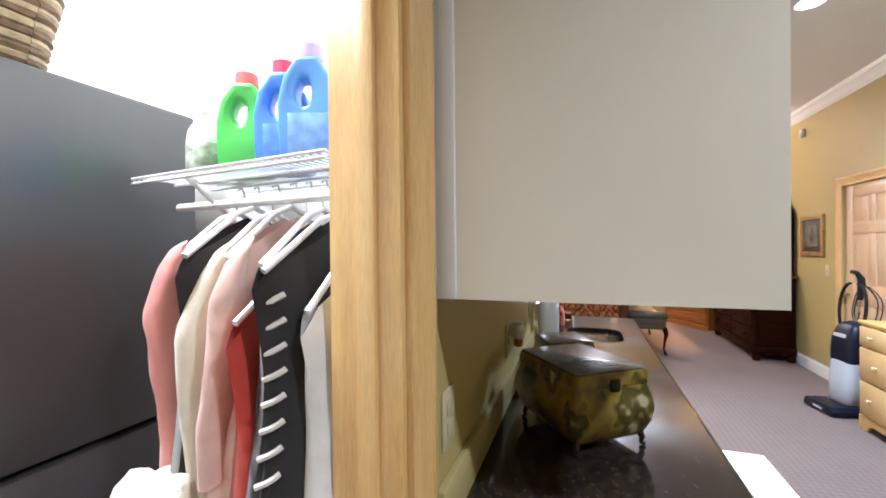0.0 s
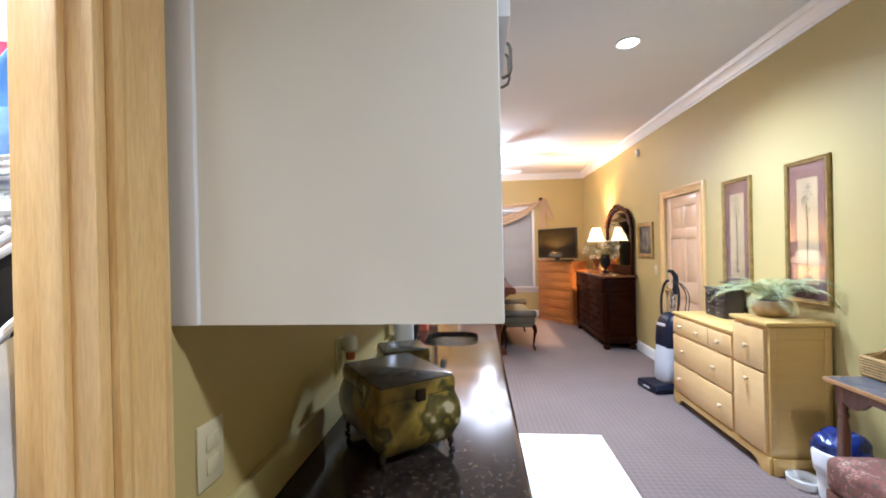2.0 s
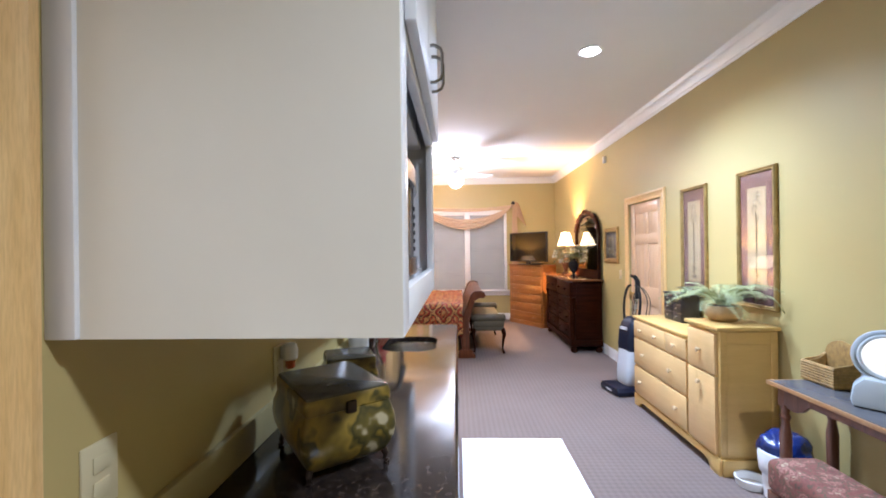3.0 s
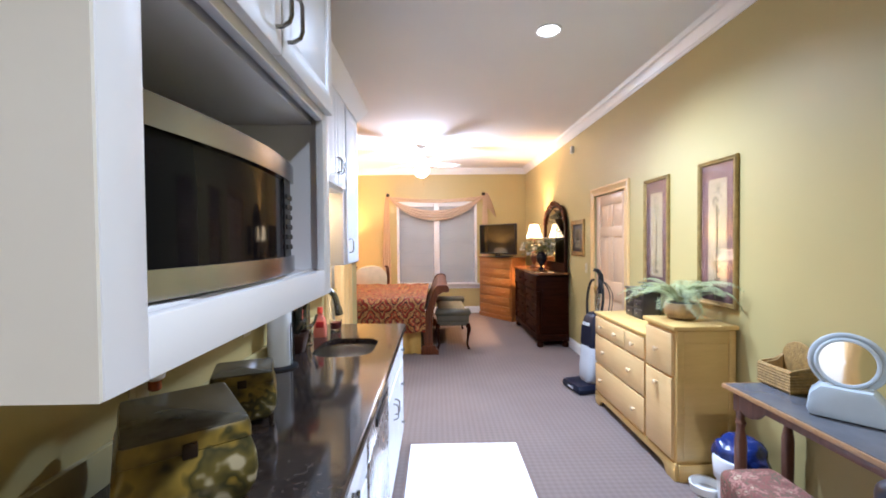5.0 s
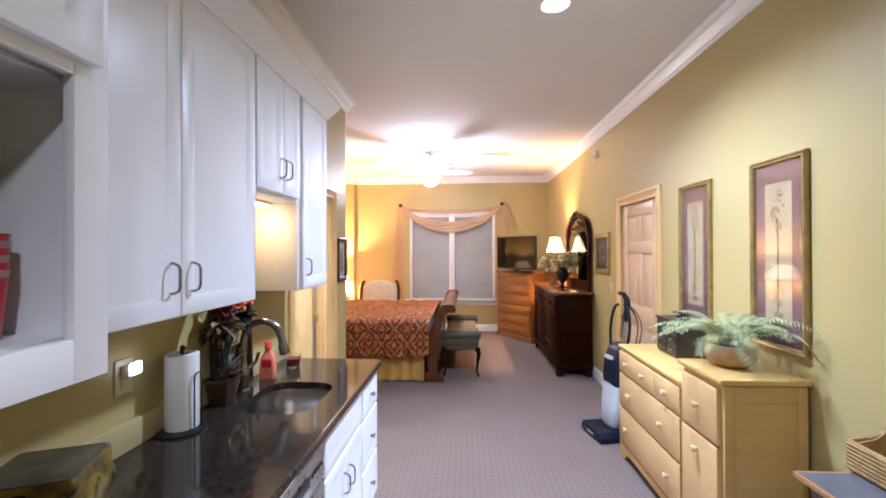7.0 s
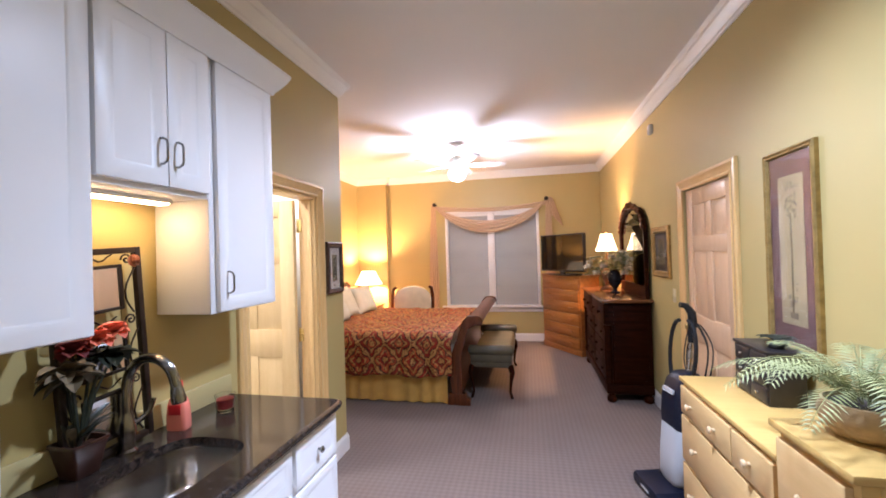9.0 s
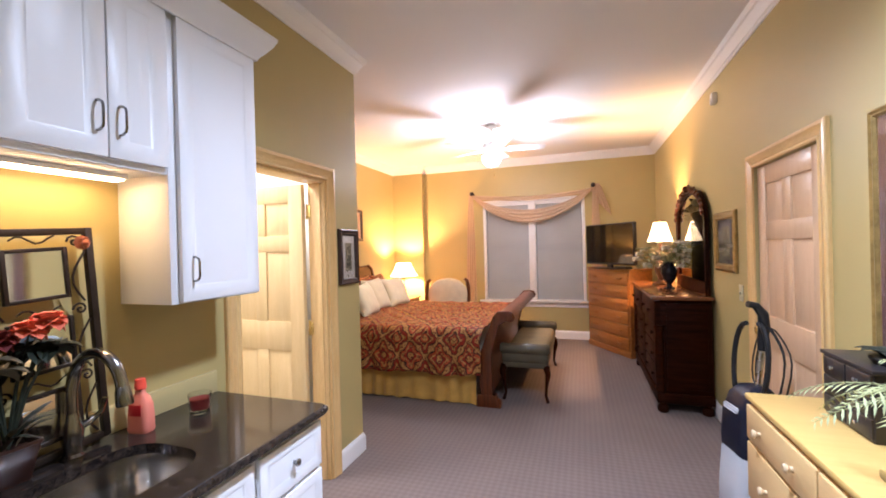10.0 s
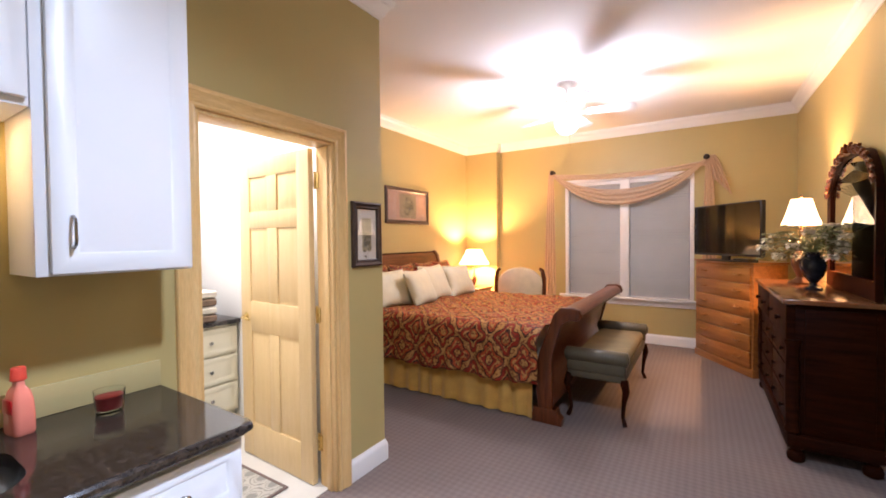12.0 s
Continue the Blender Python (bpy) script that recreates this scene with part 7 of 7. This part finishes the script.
ns_ = thing("nightstand", pose(-1.58, 8.6, 0.0, 0, 0, 90), "dark wooden nightstand with drawers beside the bed", "nightstand")
part("body", boxes((-0.5, 0.0, 0.03, 0.5, 0.06, 0.68), bev=0.004), M_CHERRY, ns_)
part("top", boxes((-0.52, 0.02, 0.0, 0.52, 0.681, 0.71), bev=0.006), M_CHERRY, ns_)
for r in range(3):
    d = part("drawer", slab(-0.47, -0.03, 0.1 + r * 0.19, 0.275 + r * 0.19, 0.0295, 0.016), M_CHERRY, ns_)
    knob(d, pose(-0.25, 0.01, 0.19 + r * 0.19), M_BRASS, 0.015)
for x in (-0.47, -0.03):
    for y in (0.06, 0.46):
        part("foot", boxes((x - 0.025, x + 0.025, y - 0.025, y + 0.025, 0, 0.06), bev=0.004), M_CHERRY, ns_)

M_THROW = mat("cream_upholstery", (0.62, 0.54, 0.36), 0.85, var=0.08, scale=9, bump=0.3)
ac = thing("armchair", pose(-0.98, 8.3, 0.0, 0, 0, 200) @ Matrix.Scale(1.08, 4), "cream upholstered armchair with carved wooden back rails", "armchair")
bm = bmesh.new()
box(bm, -0.28, 0.28, -0.26, 0.26, 0.3, 0.47, 0.05, 4)
part("seat", bm, M_THROW, ac, "", 50)
bm = bmesh.new()
bk_out = [(-0.27, 0.42), (0.27, 0.42), (0.29, 0.75)] + [(0.29 * math.cos(a), 0.78 + 0.21 * math.sin(a)) for a in [k * math.pi / 12 for k in range(13)]] + [(-0.29, 0.75)]
prism(bm, bk_out, 0.2, 0.3, 0.025)
part("backrest", bm, M_THROW, ac, "rounded cream back", 50)
for sx in (-1, 1):
    bm = bmesh.new()
    tube(bm, [(sx * 0.3, 0.24, 0.44), (sx * 0.315, 0.25, 0.7), (sx * 0.31, 0.27, 0.85), (sx * 0.29, 0.3, 0.95), (sx * 0.25, 0.3, 0.98)], [0.025, 0.024, 0.028, 0.026, 0.02], 10)
    part("back_rail", bm, M_CHERRYZ, ac, "carved wooden rail")
    bm = bmesh.new()
    tube(bm, [(sx * 0.3, 0.24, 0.64), (sx * 0.32, 0.0, 0.66), (sx * 0.32, -0.2, 0.65), (sx * 0.31, -0.24, 0.6), (sx * 0.29, -0.22, 0.35)], 0.022, 10)
    part("arm", bm, M_CHERRYZ, ac)
    for y in (-0.22, 0.24):
        bm = bmesh.new()
        tube(bm, [(sx * 0.25, y, 0.32), (sx * 0.27, y * 1.05, 0.18), (sx * 0.26, y * 1.1, 0.003)], [0.028, 0.02, 0.015], 10)
        part("leg", bm, M_CHERRYZ, ac)

# window scarf
def sheer():
    m, ns, ls, b = nodes_of("peach_sheer")
    n1 = noise_node(ns, ls, 300.0, 2.0)
    b.inputs["Base Color"].default_value = (0.72, 0.52, 0.35, 1)
    b.inputs["Roughness"].default_value = 0.8
    tr, mx = ns.new("ShaderNodeBsdfTranslucent"), ns.new("ShaderNodeMixShader")
    tr.inputs["Color"].default_value = (0.72, 0.52, 0.35, 1)
    tp, mx2 = ns.new("ShaderNodeBsdfTransparent"), ns.new("ShaderNodeMixShader")
    mx.inputs[0].default_value, mx2.inputs[0].default_value = 0.35, 0.2
    ls.new(b.outputs[0], mx.inputs[1])
    ls.new(tr.outputs[0], mx.inputs[2])
    ls.new(mx.outputs[0], mx2.inputs[1])
    ls.new(tp.outputs[0], mx2.inputs[2])
    ls.new(mx2.outputs[0], ns["Material Output"].inputs["Surface"])
    bump_on(ns, ls, b, n1.outputs["Fac"], 0.2, 0.001)
    return m


M_SHEER = sheer()
sc0 = thing("window_scarf", pose(0, 0, 0), "sheer peach scarf swagged over two bronze holders", "curtain")
RL, RR, YS = (-0.627, 2.49), (1.373, 2.505), YB - 0.075
for x, z in (RL, RR):
    bm = bmesh.new()
    lathe(bm, [(0.028, 0), (0.03, 0.008), (0.012, 0.014), (0.01, 0.075), (0.03, 0.085), (0.036, 0.095), (0.026, 0.11), (0.0001, 0.114)], 18, pose(x, YB, z, 90))
    part("holder", bm, M_IRON, sc0, "bronze holder")
bm = bmesh.new()
rows = []
for i in range(61):
    u = i / 60
    x = RL[0] + (RR[0] - RL[0]) * u
    row = []
    for j in range(25):
        v = j / 24
        sag = (0.33 + 0.19 * v) * (1 - (2 * u - 1) ** 2) ** 0.85
        top = RL[1] + (RR[1] - RL[1]) * u
        pinch = 0.05 + 0.95 * math.sin(math.pi * u) ** 0.6
        z = top - sag - 0.03 * v
        y = YS - 0.03 * pinch * (0.5 + 0.5 * math.sin(v * 22 + 2 * u)) - 0.02 * v
        row.append(bm.verts.new((x, y, z)))
    rows.append(row)
for a, b in zip(rows, rows[1:]):
    for j in range(24):
        bm.faces.new((a[j], a[j + 1], b[j + 1], b[j]))
part("swag", bm, M_SHEER, sc0, "draped swag", 180)
bm = bmesh.new()
rows = []
for i in range(41):
    u = i / 40
    rows.append([bm.verts.new((RL[0] + (RR[0] - RL[0]) * u, YS + 0.02 - 0.008 * math.sin(j * 1.9 + u * 5), RL[1] - 0.02 - 0.07 * math.sin(math.pi * u) - 0.012 * j)) for j in range(7)])
for a, b in zip(rows, rows[1:]):
    for j in range(6):
        bm.faces.new((a[j], a[j + 1], b[j + 1], b[j]))
part("upper_drape", bm, M_SHEER, sc0, "straight upper drape", 180)


def tail(x0, ztop, w_top, w_bot, z_in, z_out, shift):
    bm = bmesh.new()
    rows = []
    for i in range(41):
        u = i / 40
        row = []
        for j in range(21):
            v = j / 20
            zb = z_in + (z_out - z_in) * u
            w = w_top + (w_bot - w_top) * v ** 0.6
            row.append(bm.verts.new((x0 + (u - 0.5) * w + shift * v, YS - 0.01 - 0.02 * math.sin(u * 26) * (0.3 + 0.7 * v), ztop - v * (ztop - zb))))
        rows.append(row)
    for a, b in zip(rows, rows[1:]):
        for j in range(20):
            bm.faces.new((a[j], a[j + 1], b[j + 1], b[j]))
    return part("tail", bm, M_SHEER, sc0, "hanging tail of the scarf", 180)


tail(RL[0] - 0.02, RL[1] + 0.02, 0.06, 0.22, 0.06, 0.02, -0.03)
tail(RR[0] + 0.03, RR[1] + 0.02, 0.06, 0.2, 0.05, 0.02, 0.0)
tail(RR[0] + 0.06, RR[1] + 0.02, 0.06, 0.22, 2.25, 2.0, 0.1)

# ceiling fan
M_FANW = mat("white_fan_enamel", (0.78, 0.77, 0.75), 0.4, var=0.03, bump=0.02)
M_BOWLG = glow("lit_fan_bowl", (0.95, 0.96, 1.0), 16.0)
fan = thing("ceiling_fan", pose(0.155, 6.73, H), "white five-blade ceiling fan with a lit glass bowl", "ceiling fan")
bm = bmesh.new()
lathe(bm, [(0.075, 0), (0.072, -0.02), (0.045, -0.045), (0.015, -0.06), (0.013, -0.2)], 24)
part("canopy", bm, M_FANW, fan)
bm = bmesh.new()
lathe(bm, [(0.02, -0.17), (0.06, -0.185), (0.105, -0.22), (0.115, -0.26), (0.1, -0.3), (0.06, -0.32), (0.05, -0.36)], 28)
part("motor", bm, M_FANW, fan)
bm = bmesh.new()
lathe(bm, [(0.055, -0.36), (0.115, -0.375), (0.12, -0.4), (0.105, -0.45), (0.07, -0.49), (0.03, -0.505), (0.0001, -0.508)], 32)
part("glass_bowl", bm, M_BOWLG, fan, "glowing glass bowl").visible_shadow = False
for k in range(5):
    m = pose(0, 0, -0.3, 0, 0, 12 + 72 * k)
    bm = bmesh.new()
    prism(bm, [(0.1, -0.012), (0.2, -0.03), (0.22, -0.03), (0.22, 0.03), (0.2, 0.03), (0.1, 0.012)], -0.004, 0.004, 0.001, m @ pose(0, 0, 0, 90))
    arm = part("blade_arm", bm, M_FANW, fan)
    bm = bmesh.new()
    bl = [(0.2, -0.055), (0.3, -0.065), (0.55, -0.07)] + [(0.58 + 0.07 * math.cos(a), 0.07 * math.sin(a)) for a in [-math.pi / 2 + q * math.pi / 8 for q in range(9)]] + [(0.55, 0.07), (0.3, 0.065), (0.2, 0.055)]
    prism(bm, bl, -0.004, 0.004, 0.0015, m @ pose(0, 0, 0.006, 90 - 11))
    part("blade", bm, M_FANW, arm, "white blade")
bm = bmesh.new()
tube(bm, [(0.03, 0, -0.5), (0.03, 0, -0.62)], 0.0015, 5)
lathe(bm, [(0.001, -0.65), (0.006, -0.64), (0.004, -0.62)], 8, pose(0.03, 0, 0))
part("pull_chain", bm, M_BRASS, fan)

# ---- bathroom ----
va = thing("bathroom_vanity", pose(-2.48, 3.05, 0.0, 0, 0, 90), "cream vanity cabinet with drawers and small knobs", "vanity")
part("body", boxes((0, 1.37, -0.56, 0, 0.1, 0.815), (0, 1.37, -0.5, 0, 0, 0.1), bev=0.002), M_CREAM, va)
for k in range(3):
    for r in range(3):
        d = part("drawer_front", raised_panel(0.43, 0.21, 0.018, 0.03, pose(0.015 + k * 0.455, -0.561, 0.125 + r * 0.228)), M_CREAM, va)
        knob(d, pose(0.23 + k * 0.455, -0.58, 0.23 + r * 0.228), M_NICKEL, 0.014)
tagged(part("vanity_top", boxes((-2.486, -1.88, 3.02, 4.43, 0.8165, 0.85), bev=0.005), M_GRANITE), "dark granite vanity top in the bathroom", "countertop")
M_TOWA, M_TOWB = mat("brown_towel", (0.20, 0.13, 0.08), 0.95, var=0.2, scale=20, bump=0.8, bscale=220, dist=0.003), mat("cream_towel", (0.66, 0.60, 0.48), 0.95, var=0.1, scale=20, bump=0.8, bscale=220, dist=0.003)
for i in range(4):
    tw = thing("folded_towel", pose(-2.06, 4.0, 0.8505 + i * 0.0625) @ Matrix.Scale(1.2, 4), "brown folded towel in a stack on the vanity" if i % 2 == 0 else "cream folded towel in a stack on the vanity", "towel", "folded towels")
    bm = bmesh.new()
    prism(bm, [(-0.15, 0.004), (0.13, 0.0), (0.15, 0.012), (0.152, 0.04), (0.135, 0.05), (-0.15, 0.05)], -0.2, 0.2, 0.01, pose(0, 0, 0))
    part("towel_fold", bm, M_TOWB if i % 2 else M_TOWA, tw, "", 50)
ht = thing("hanging_towel", pose(-2.49, 4.32, 1.0, 0, 0, 90), "white towel hanging on the bathroom wall", "towel")
bm = bmesh.new()
rows = []
for i in range(25):
    u = i / 24
    rows.append([bm.verts.new((u * 0.1 - 0.05, -0.025 - 0.014 * math.sin(u * 14) * (0.4 + 0.6 * j / 8), 0.5 - 0.55 * j / 8)) for j in range(9)])
for a, b in zip(rows, rows[1:]):
    for j in range(8):
        bm.faces.new((a[j], a[j + 1], b[j + 1], b[j]))
ob = part("towel_cloth", bm, M_TRIM, ht, "", 180)
md = ob.modifiers.new("thick", "SOLIDIFY")
md.thickness = 0.008
bm = bmesh.new()
tube(bm, [(-0.07, -0.025, 0.5), (0.07, -0.025, 0.5)], 0.008, 8)
tube(bm, [(0, 0.0, 0.5), (0, -0.03, 0.5)], 0.006, 8)
part("hook_bar", bm, M_BLACK, ht)
M_BRUG = damask("beige_bath_rug", (0.46, 0.42, 0.34), (0.24, 0.23, 0.19), (0.5, 0.46, 0.38), 0.22)
br = thing("bath_rug", pose(-1.4, 3.3, 0.0065), "beige patterned bathroom rug with a dark edge", "rug")
part("rug_field", boxes((0.02, 0.63, 0.02, 0.7, 0, 0.012), bev=0.004), M_BRUG, br)
part("border", boxes((0, 0.019, 0, 0.72, 0, 0.011), (0.631, 0.65, 0, 0.72, 0, 0.011), (0.019, 0.631, 0, 0.019, 0, 0.011), (0.019, 0.631, 0.701, 0.72, 0, 0.011), bev=0.003), M_MATB, br)
